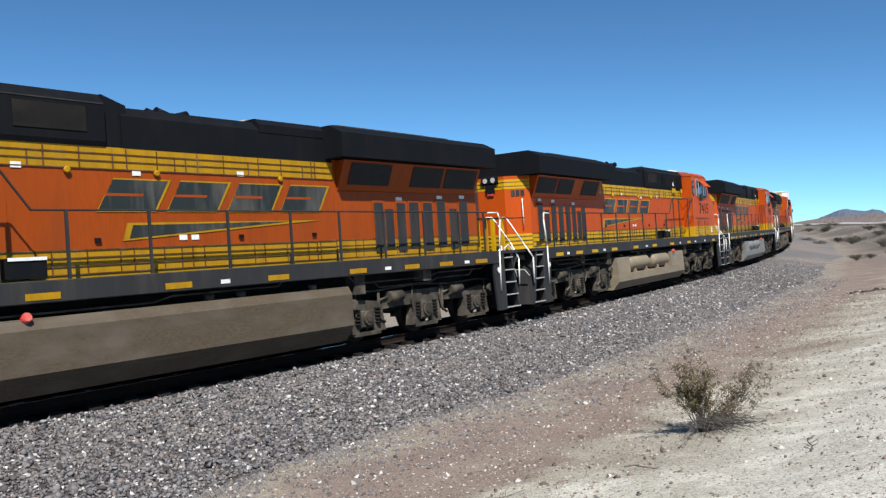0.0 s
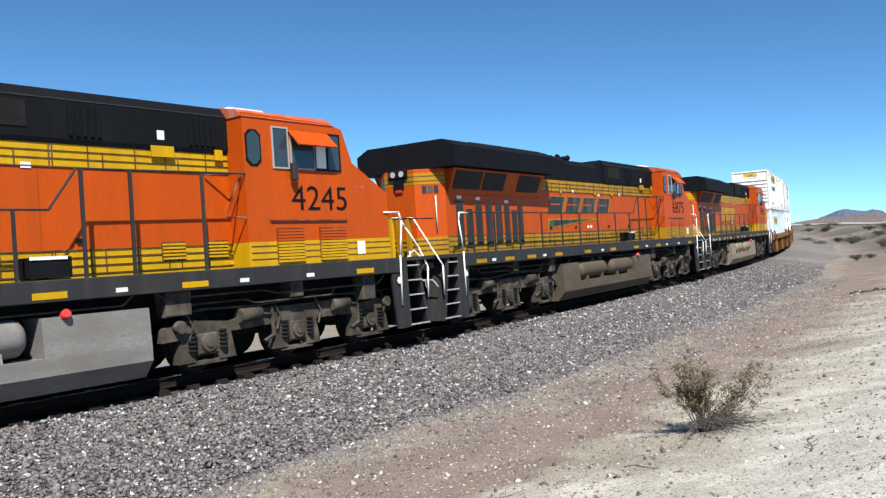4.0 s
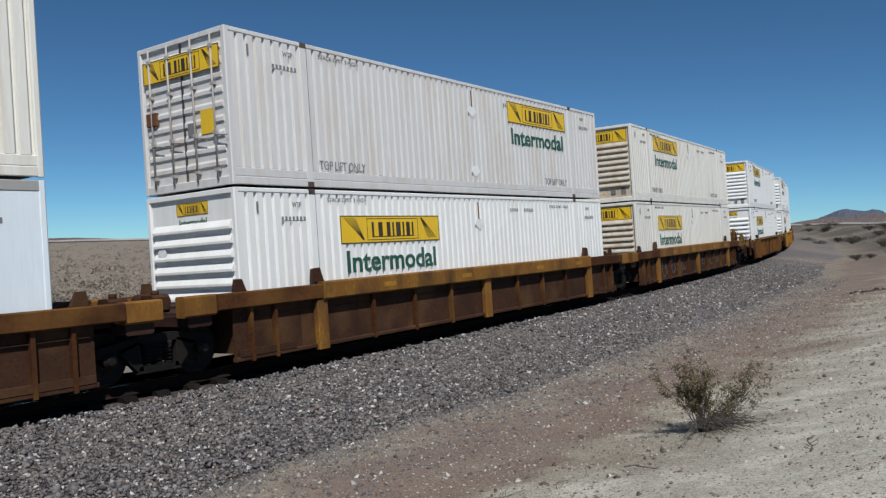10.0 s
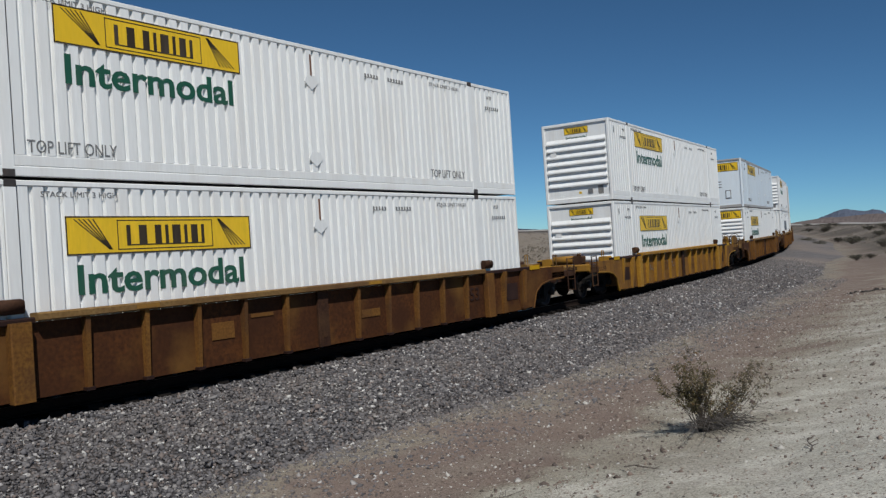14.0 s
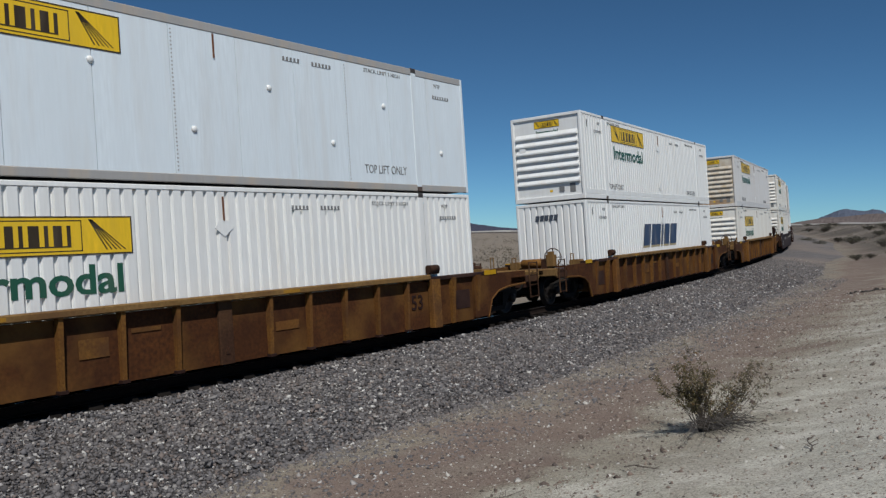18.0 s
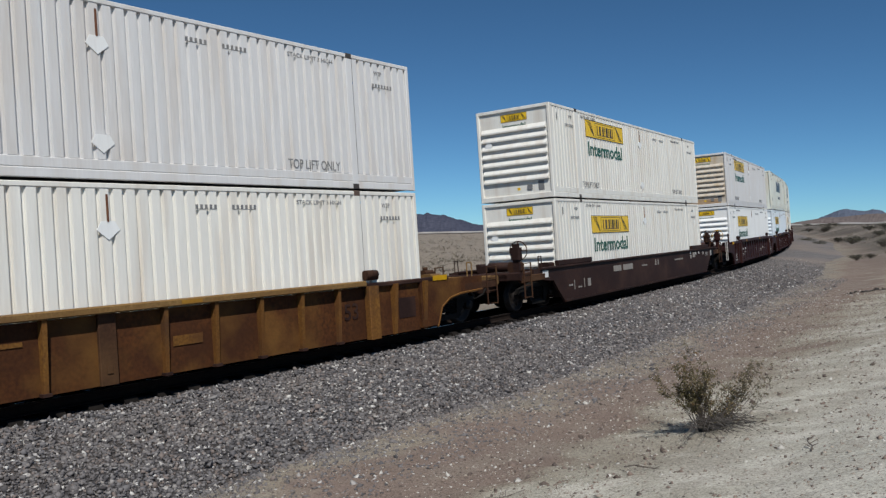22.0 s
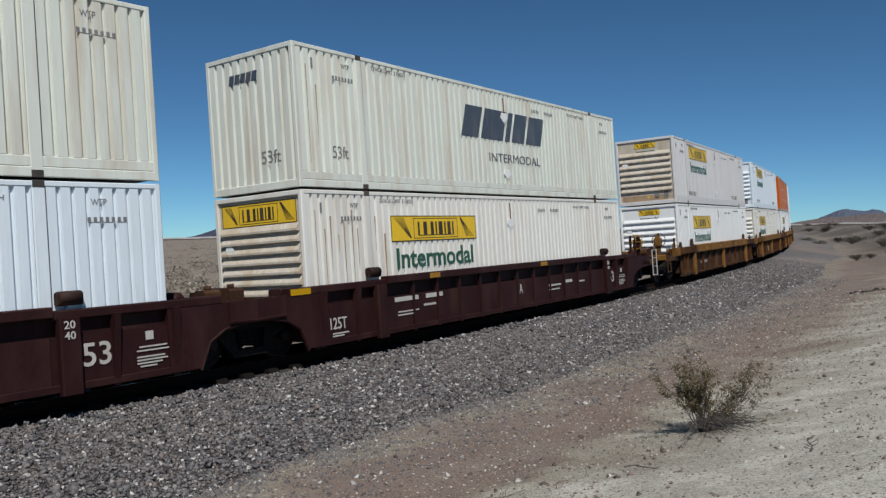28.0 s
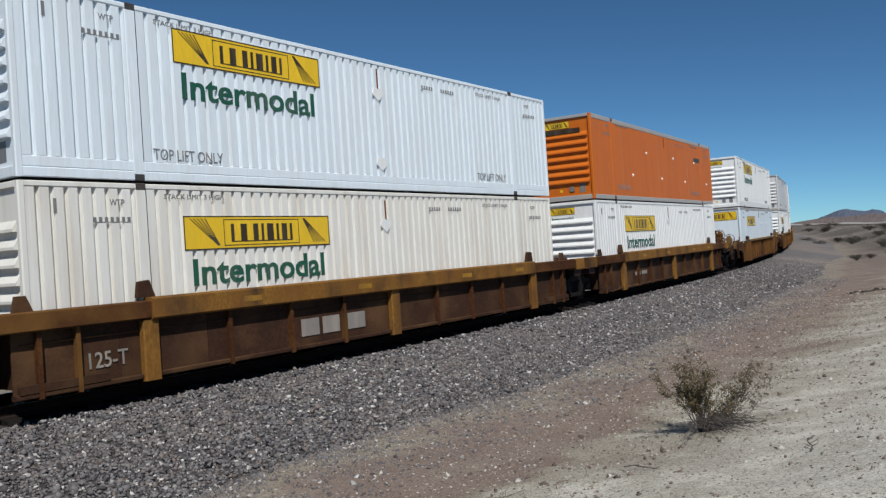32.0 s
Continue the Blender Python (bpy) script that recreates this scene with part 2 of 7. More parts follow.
    L.new(math_n("ADD", math_n("MULTIPLY", nz(70, 2), 0.25), math_n("MULTIPLY", nz(2.3, 10, 0.6), 3.0)), b.inputs["Height"])
    L.new(b.outputs[0], bs.inputs["Normal"])
    return m


SOIL = ground_material()


def build_ground():
    rad = np.concatenate([[0.0], 0.6 * (4600 / 0.6) ** np.linspace(0, 1, 330)])
    a_in = np.linspace(-38, 38, 260)
    a_out = np.linspace(38, 322, 90)[1:-1]
    ang = np.radians(np.concatenate([a_in, a_out]))
    R, A = np.meshgrid(rad[1:], ang, indexing="ij")
    x, y = (R * np.sin(A)).ravel(), (R * np.cos(A)).ravel()
    z, s, d = ground_z(x, y)
    r = np.hypot(x, y)
    amp = np.clip((np.abs(d) - 2.5) / 4, 0.05, 1)
    z += amp * (0.10 * (smooth_noise(x, y, 1.7, 1) - 0.5))
    z += np.clip(r / 60 - 0.5, 0, 1) * 0.5 * (smooth_noise(x, y, 14, 4) - 0.5) * amp
    nr, na = R.shape
    verts = np.column_stack([x, y, z])
    z0 = float(ground_z(np.array([0.0]), np.array([0.0]))[0][0])
    verts = np.vstack([[0, 0, z0], verts])
    i, j = np.meshgrid(np.arange(nr - 1), np.arange(na), indexing="ij")
    jn = (j + 1) % na
    quads = np.stack([1 + i * na + j, 1 + (i + 1) * na + j, 1 + (i + 1) * na + jn, 1 + i * na + jn], -1).reshape(-1, 4)
    faces = quads.tolist() + [(0, 1 + k, 1 + (k + 1) % na) for k in range(na)]
    me = bpy.data.meshes.new("ground")
    me.from_pydata(verts.tolist(), [], faces)
    me.polygons.foreach_set("use_smooth", [True] * len(faces))
    att = me.attributes.new("side", "FLOAT", "POINT")
    att.data.foreach_set("value", np.concatenate([[0.5 + 13.3 / 40], 0.5 + np.clip(np.where(d > 1.75, 1.75 + (d - 1.75) / (1 + 0.30 * np.clip(s, 0, 110) / 110), d), -19, 19) / 40]).astype(np.float32))
    land = me.attributes.new("scrubland", "FLOAT", "POINT")
    land.data.foreach_set("value", np.concatenate([[0.0], np.clip((r - 50) / 38, 0, 1) * np.clip((d - 5.5) / 3, 0, 1)]).astype(np.float32))
    me.materials.append(SOIL)
    me.update()
    return tagged(new("ground", me), "pale stony desert soil with reddish gravel along the track", "ground", kind="structure")


build_ground()

# ---- ballast, rails and ties ----
# bed darker than its stones: shade of the gaps is put into the colour
M_BED = material("ballast_bed", (0.075, 0.068, 0.068), (0.05, 0.045, 0.045), rough=0.95, scale=9, fine=0.45, bump=0.05, bump_scale=30, dirt=(0.14, 0.105, 0.085), dirt_amt=0.5, dirt_scale=0.8)
# paler beyond 44 m, at the mean colour of the stones thinning out
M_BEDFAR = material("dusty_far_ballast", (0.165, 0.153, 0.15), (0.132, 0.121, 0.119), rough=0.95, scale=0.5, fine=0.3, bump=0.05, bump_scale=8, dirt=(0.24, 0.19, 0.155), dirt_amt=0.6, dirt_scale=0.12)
# rail sides and ties near-black: the train's shade is put into their colour
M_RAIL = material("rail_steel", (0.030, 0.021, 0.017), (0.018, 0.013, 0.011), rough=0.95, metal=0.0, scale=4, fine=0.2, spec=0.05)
M_RAILTOP = material("polished_rail", (0.5, 0.49, 0.48), (0.4, 0.39, 0.38), rough=0.28, metal=1.0, scale=6)
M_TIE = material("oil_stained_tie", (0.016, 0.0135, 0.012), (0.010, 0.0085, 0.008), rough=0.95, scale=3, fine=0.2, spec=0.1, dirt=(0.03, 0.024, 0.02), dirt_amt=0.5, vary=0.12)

BED = [(-4.6, -0.959), (-3.6, -0.705), (-1.75, -0.261), (-1.3, -0.246), (-0.9, -0.271), (0.9, -0.259), (1.18, -0.287), (1.4, -0.317), (1.75, -0.334), (2.4, -0.413), (3.6, -0.615), (4.6, -0.821), (5.3, -0.995)]
bed = sweep(BED, -420, 600, 1.0)
_ks = np.arange(-420, 600.01, 1.0)
for i in range(len(_ks)):   # the bed widens towards the distance
    w_out = 0.30 * min(max(float(_ks[i]), 0.0), 110.0) / 110
    for j, (o, z) in enumerate(BED):
        if o > 1.75 and w_out:
            n_side = rail_axes(_ks[i])[1]
            p = Vector(bed.v[i * len(BED) + j]) - n_side * ((o - 1.75) * w_out) + Vector((0, 0, (o - 1.75) * w_out * math.sin(radians(CANT))))
            bed.v[i * len(BED) + j] = tuple(p)
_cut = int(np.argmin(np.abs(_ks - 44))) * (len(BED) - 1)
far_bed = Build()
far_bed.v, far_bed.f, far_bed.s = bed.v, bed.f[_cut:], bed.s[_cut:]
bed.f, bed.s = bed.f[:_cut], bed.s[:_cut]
tagged(part("ballast_bed", bed, M_BED, None), "grey crushed-stone ballast bed under the track", "track bed", kind="structure")
tagged(part("ballast_bed_far", far_bed, M_BEDFAR, None), "paler grey ballast bed far round the curve", "track bed", kind="structure")
track_ob = thing("railway_track", "single canted curved railway track on ballast", "track", kind="structure")
for side in (-1, 1):
    o = 0.7525 * side
    rail = [(o + a, z) for a, z in ((-0.07, -0.178), (0.07, -0.178), (0.07, -0.165), (0.014, -0.14), (0.012, -0.045), (0.036, -0.034), (0.036, -0.004), (-0.036, -0.004), (-0.036, -0.034), (-0.012, -0.045), (-0.014, -0.14), (-0.07, -0.165))]
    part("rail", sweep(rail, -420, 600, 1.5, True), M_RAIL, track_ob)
    part("rail_head", sweep([(o - 0.03, -0.002), (o + 0.03, -0.002)], -420, 600, 1.5), M_RAILTOP, track_ob, "polished running surface")


# ---- paints ----


def paint(name, col, rough=0.42, dirt=(0.45, 0.38, 0.31), amt=0.35, scale=0.8, stretch=(2.4, 2.4, 0.4), dark=0.88, fine=0.06, spec=0.4):
    return material(name, col, tuple(c * dark for c in col), rough=rough, scale=scale, fine=fine, dirt=dirt, dirt_amt=amt, dirt_scale=1.6, stretch=stretch, bump=0.0015, bump_scale=6, spec=spec)


P_ORANGE = paint("locomotive_orange", (0.47, 0.067, 0.002), rough=0.5, amt=0.3, dirt=(0.27, 0.055, 0.008), dark=0.86, fine=0.04, spec=0.2)
P_ORANGE_DULL = paint("weathered_orange", (0.30, 0.052, 0.003), rough=0.5, amt=0.4, dirt=(0.15, 0.038, 0.008), spec=0.2)
P_YELLOW_DULL = paint("weathered_yellow", (0.40, 0.21, 0.003), rough=0.5, amt=0.45, dirt=(0.17, 0.09, 0.01), spec=0.2)
P_CABRED = paint("cab_roof_orange", (0.48, 0.085, 0.03), amt=0.3)
P_YELLOW = paint("locomotive_yellow", (0.55, 0.31, 0.002), rough=0.5, amt=0.4, dirt=(0.30, 0.15, 0.008), spec=0.2)
P_BLACK = paint("locomotive_black", (0.0065, 0.0075, 0.0095), rough=0.7, amt=0.35, dirt=(0.014, 0.0135, 0.014), spec=0.08)
P_GREY = paint("sill_grey", (0.028, 0.028, 0.029), rough=0.65, amt=0.4, dirt=(0.07, 0.058, 0.047), spec=0.2)
P_GREEN = paint("logo_dark", (0.018, 0.022, 0.02), rough=0.5, amt=0.15)
P_LINE = paint("stripe_line", (0.085, 0.032, 0.010), rough=0.6, amt=0.2)
P_DUSTY = material("dusty_cast_steel", (0.092, 0.076, 0.057), (0.045, 0.038, 0.03), rough=0.9, scale=3.5, fine=0.3, dirt=(0.16, 0.13, 0.10), dirt_amt=0.7, dirt_scale=2.5, bump=0.006, bump_scale=20, spec=0.2)
P_TANK = material("dusty_fuel_tank", (0.28, 0.222, 0.145), (0.21, 0.165, 0.107), rough=0.6, scale=1.2, fine=0.1, dirt=(0.17, 0.14, 0.11), dirt_amt=0.6, stretch=(1, 1, 2.5), bump=0.003, bump_scale=8)
P_TANKGREY = material("dusty_grey_fuel_tank", (0.23, 0.22, 0.20), (0.17, 0.16, 0.145), rough=0.5, scale=1.2, fine=0.1, dirt=(0.14, 0.12, 0.1), dirt_amt=0.5, stretch=(1, 1, 2.5), bump=0.003, bump_scale=8)
P_TANKBROWN = material("brown_fuel_tank", (0.10, 0.072, 0.043), (0.068, 0.05, 0.031), rough=0.7, scale=1.2, fine=0.12, dirt=(0.14, 0.115, 0.085), dirt_amt=0.5, stretch=(1, 1, 2.5), bump=0.003, bump_scale=8)
# underframe grime, deepened to near-black to paint in shade below the train
P_UNDER = material("grimy_underframe", (0.015, 0.0135, 0.0125), (0.009, 0.008, 0.0075), rough=0.9, scale=3, fine=0.3, dirt=(0.03, 0.025, 0.02), dirt_amt=0.5, spec=0.2)
P_RAILRED = paint("handrail_red_brown", (0.12, 0.02, 0.012), amt=0.3)
P_WHITE = paint("white_enamel", (0.80, 0.79, 0.76), amt=0.25)
P_EDGE = paint("worn_step_edge", (0.36, 0.35, 0.33), amt=0.5)
P_RED = paint("red_enamel", (0.5, 0.04, 0.03), amt=0.3)
P_VENT = material("dark_grille", (0.022, 0.021, 0.020), (0.014, 0.0135, 0.013), rough=0.7, scale=4, fine=0.3, bump=0.01, bump_scale=60, stretch=(1, 1, 6))
# truck frames and wheels: grime and wear plus painted-in shade under the cars
P_GRIME_SHADE = material("grimy_cast_steel", (0.014, 0.012, 0.0105), (0.009, 0.008, 0.007), rough=0.85, scale=4, fine=0.3, dirt=(0.04, 0.032, 0.025), dirt_amt=0.35, bump=0.005, bump_scale=20, spec=0.2)
P_STEEL = material("worn_wheel_steel", (0.028, 0.022, 0.019), (0.018, 0.0145, 0.013), rough=0.6, metal=0.5, scale=5, fine=0.2)


def glass_material():
    m = bpy.data.materials.new("cab_glass")
    m.use_nodes = True
    b = m.node_tree.nodes["Principled BSDF"]
    b.inputs["Base Color"].default_value = (0.03, 0.045, 0.05, 1)
    b.inputs["Roughness"].default_value = 0.06
    b.inputs["Specular IOR Level"].default_value = 0.9
    return m


P_GLASS = glass_material()
P_LENS = material("lamp_lens", (0.42, 0.42, 0.41), (0.36, 0.36, 0.35), rough=0.1, scale=3)


def slant(b, x0, x1, z0, z1, lean, y, th, sy):
    """An upright slab in the side plane whose top leans by lean along x."""
    ya, yb = sorted((sy * y, sy * (y + th)))
    prof = [(z0, x0), (z0, x1), (z1, x1 + lean), (z1, x0 + lean)]
    return b.prism(prof, 1, ya, yb)


def side_box(b, x0, x1, z0, z1, y, th, sy, c=0.0):
    ya, yb = sorted((sy * y, sy * (y + th)))
    return b.box(x0, x1, ya, yb, z0, z1, c)


# ---- trucks ----
def wheel_profile(r):
    return [(-0.07, r * 0.30), (-0.066, r * 0.80), (-0.07, r * 0.86), (-0.072, r + 0.028), (-0.04, r + 0.026), (-0.028, r), (0.065, r - 0.004), (0.066, r * 0.86), (0.03, r * 0.8), (0.03, r * 0.34), (0.085, r * 0.3)]


SPUN = []   # (wheelset, radius, train offset): the wheels that turn


def wheelset_mesh(r, cache={}):
    if r not in cache:
        b = Build()
        for sy in (-1, 1):
            b.lathe([(t * sy, q) for t, q in wheel_profile(r)], (0, sy * 0.745, 0), 1, 28)
            for k in range(6):
                a = k * math.pi / 3
                b.cyl((r * 0.55 * math.cos(a), sy * 0.78, r * 0.55 * math.sin(a)), (r * 0.55 * math.cos(a), sy * 0.80, r * 0.55 * math.sin(a)), 0.045, 8)
        b.cyl((0, -0.98, 0), (0, 0.98, 0), 0.085, 14)
        cache[r] = b.mesh("wheelset", P_STEEL)
    return cache[r]


def freight_truck(owner, x, cache={}):
    """Two-axle truck with cast side frames, springs and rotary bearing caps."""
    if not cache:
        b = Build().box(-0.22, 0.22, -1.0, 1.0, 0.36, 0.72, 0.05).cyl((0, 0, 0.7), (0, 0, 0.8), 0.2, 16)
        for m in (-1, 1):   # brake beams and levers between the wheels
            b.box(*sorted((0.30 * m, 0.40 * m)), -0.85, 0.85, 0.30, 0.46).box(*sorted((0.22 * m, 0.85 * m)), -0.62, 0.62, 0.34, 0.60)
            b.prism([(0.28, 0.44 * m), (0.28, 0.54 * m), (0.70, 0.46 * m), (0.70, 0.40 * m)], 1, -0.10, -0.04)
        cache["bolster"] = b.mesh("truck", P_GRIME_SHADE)
        for sy in (-1, 1):
            f = Build()
            top = [(-1.12, 0.50), (-1.12, 0.66), (-0.72, 0.72), (-0.35, 0.80), (0.35, 0.80), (0.72, 0.72), (1.12, 0.66), (1.12, 0.50), (0.70, 0.54), (0.36, 0.66), (-0.36, 0.66), (-0.70, 0.54)]
            y = sorted((sy * 0.93, sy * 1.07))
            f.prism([(z, xx) for xx, z in top], 1, *y)
            for m in (-1, 1):
                f.prism([(z, xx * m) for xx, z in [(0.36, 0.70), (0.75, 0.60), (0.42, 0.22), (0.30, 0.22)]], 1, *y)
            f.prism([(z, xx) for xx, z in [(-0.42, 0.17), (0.42, 0.17), (0.36, 0.29), (-0.36, 0.29)]], 1, *y)
            cache[sy] = f.mesh("side_frame", P_GRIME_SHADE)
            c = Build().lathe([(0.0, 0.125), (0.12 * sy, 0.125), (0.121 * sy, 0.07), (0.15 * sy, 0.07)], (0, sy * 0.98, 0.457), 1, 12)
            cache["cap", sy] = c.mesh("bearing_cap", P_STEEL)
            g = Build()
            for xx in (-0.2, 0.0, 0.2):
                for k in range(6):
                    g.lathe([(0.0, 0.07), (0.015, 0.085), (0.03, 0.07)], (xx, sy * 1.0, 0.29 + k * 0.06), 2, 10)
            cache["spring", sy] = g.mesh("spring_nest", P_UNDER)
    t = part("truck", cache["bolster"], None, owner, "grimy two-axle freight truck, shade put into its colour", pose(x, 0, 0))
    for sy in (-1, 1):
        part("side_frame", cache[sy], None, t)
        for xx in (-0.89, 0.89):
            part("bearing_cap", cache["cap", sy], None, t, "", pose(xx, 0, 0))
        tagged(part("spring_nest", cache["spring", sy], None, t), kind="stuff")
    for dx in (-0.89, 0.89):
        w = part("wheelset", wheelset_mesh(0.457), None, t, "worn steel wheelset", pose(dx, 0, 0.457))
        SPUN.append((w, 0.457, dx, 0.457))
    return t


def loco_truck(owner, x, cache={}):
    """Three-axle truck with a heavy cast frame, journal boxes and brake gear."""
    if not cache:
        cache["bolster"] = Build().box(-1.9, 1.9, -0.8, 0.8, 0.55, 0.95, 0.05).box(-2.9, 2.9, -0.35, 0.35, 0.5, 0.75).mesh("truck", P_UNDER)
        for sy in (-1, 1):
            y = sorted((sy * 1.02, sy * 1.18))
            f = Build()
            f.prism([(z, xx) for xx, z in [(-3.05, 0.62), (-3.0, 0.86), (-2.5, 0.95), (-1.6, 0.86), (-0.9, 1.02), (0.9, 1.02), (1.6, 0.86), (2.5, 0.95), (3.0, 0.86), (3.05, 0.62), (1.6, 0.68), (0.8, 0.70), (-0.8, 0.70), (-1.6, 0.68)]], 1, *y)
            for ax in (-2.15, 0.0, 2.15):
                for m in (-1, 1):
                    f.prism([(z, ax + m * q) for q, z in [(0.22, 0.72), (0.52, 0.72), (0.62, 0.22), (0.26, 0.22)]], 1, *y)
                f.box(ax - 0.42, ax + 0.42, y[0] + 0.02, y[1] + 0.02, 0.16, 0.24)
            cache[sy] = f.mesh("side_frame", P_DUSTY)
            j = Build().box(-0.2, 0.2, *sorted((sy * 1.0, sy * 1.2)), 0.32, 0.72, 0.04)
            j.cyl((0, sy * 1.19, 0.53), (0, sy * 1.25, 0.53), 0.15, 16).cyl((0, sy * 1.25, 0.53), (0, sy * 1.27, 0.53), 0.08, 10)
            cache["box", sy] = j.mesh("journal_box", P_DUSTY)
            g = Build()
            for ax in (-2.15, 0.0, 2.15):
                for m in (-1, 1):
                    for k in range(5):
                        g.lathe([(0.0, 0.06), (0.022, 0.085), (0.044, 0.06)], (ax + m * 0.33, sy * 1.19, 0.40 + k * 0.075), 2, 10)
            cache["spring", sy] = g.mesh("coil_springs", P_UNDER)
            d = Build()
            for ax in (-1.45, 0.95):
                d.cyl((ax, sy * 1.2, 0.93), (ax + 0.5, sy * 1.2, 0.93), 0.13, 14).cyl((ax + 0.5, sy * 1.2, 0.93), (ax + 0.8, sy * 1.2, 0.88), 0.03, 8)
                d.tube([(ax + 0.8, sy * 1.2, 1.05), (ax + 0.82, sy * 1.2, 0.5), (ax + 0.6, sy * 1.18, 0.4)], 0.035, 6)
            d.tube([(-3.0, sy * 1.15, 1.05), (-2.2, sy * 1.2, 1.12), (-1.0, sy * 1.2, 1.08), (0.4, sy * 1.22, 1.16), (1.8, sy * 1.2, 1.1), (2.9, sy * 1.15, 1.12)], 0.022, 6)
            for ax in (-2.6, -0.6, 0.5, 2.5):
                d.tube([(ax, sy * 1.2, 1.12), (ax + 0.12, sy * 1.24, 0.85), (ax + 0.05, sy * 1.22, 0.6)], 0.02, 6)
            cache["brake", sy] = d.mesh("brake_gear", P_DUSTY)
            s = Build()
            for ax in (-2.9, -0.75, 1.4):
                s.prism([(z, ax + q) for q, z in [(0.0, 0.95), (0.16, 0.95), (0.32, 0.25), (0.18, 0.25)]], 1, *sorted((sy * 0.9, sy * 1.0)))
            cache["sand", sy] = s.mesh("brake_hanger", P_UNDER)
            p = Build()
            for ax in (-2.75, 2.65):
                p.cyl((ax, sy * 1.16, 0.86), (ax, sy * 1.3, 0.86), 0.11, 12)
            cache["damper", sy] = p.mesh("damper", P_DUSTY)
    t = part("truck", cache["bolster"], None, owner, "dusty three-axle locomotive truck", pose(x, 0, 0))
    for sy in (-1, 1):
        for key, nm in ((sy, "side_frame"), (("spring", sy), "coil_spring_nest"), (("brake", sy), "brake_gear"), (("sand", sy), "brake_rigging"), (("damper", sy), "damper_set")):
            ob = part(nm, cache[key], None, t)
            if nm in ("coil_spring_nest", "brake_rigging", "damper_set"):
                tagged(ob, kind="stuff")
    for dx in (-2.15, 0.0, 2.15):
        for sy in (-1, 1):
            part("journal_box", cache["box", sy], None, t, "", pose(dx, 0, 0))
        w = part("wheelset", wheelset_mesh(0.53), None, t, "worn steel wheelset", pose(dx, 0, 0.53))
        SPUN.append((w, 0.53, dx, 0.53))
    return t


# ---- locomotive ----
def brand_blocks(owner, x0, z0, h, mats, y, sides=(-1, 1), cell=1.2, lean=0.34, count=4):
    """Four heavy slanting blocks with a light outline, and a long wedge below them."""
    for sy in sides:
        for k in range(count):
            x = x0 + k * cell * 1.08
            dirn = 1 if sy < 0 else -1
            if sy > 0:
                x = x0 + (count - 1 - k) * cell * 1.08
            e = Build()
            slant(e, x, x + cell * 0.92, z0, z0 + h, lean * dirn, y + 0.001, 0.003, sy)
            part("logo_outline", e, mats[1], owner, "yellow outline of a painted emblem")
            i = Build()
            slant(i, x + 0.03, x + cell * 0.92 - 0.03, z0 + 0.025, z0 + h - 0.025, lean * dirn * 0.86, y + 0.004, 0.002, sy)
            ob = part("logo_block", i, mats[0], owner, "dark slanting block of a painted emblem")
            cut = Build()
            slant(cut, x + 0.25, x + cell * 0.92 - 0.16, z0 + h * 0.47, z0 + h * 0.55, lean * dirn * 0.08, y + 0.006, 0.002, sy)
            part("logo_slit", cut, mats[2], owner)


DOOR_EDGES = [-9.2 + 0.47 * k + 0.11 * ((k * 7) % 3 - 1) for k in range(32)] + [-4.02, -0.62, 2.5]


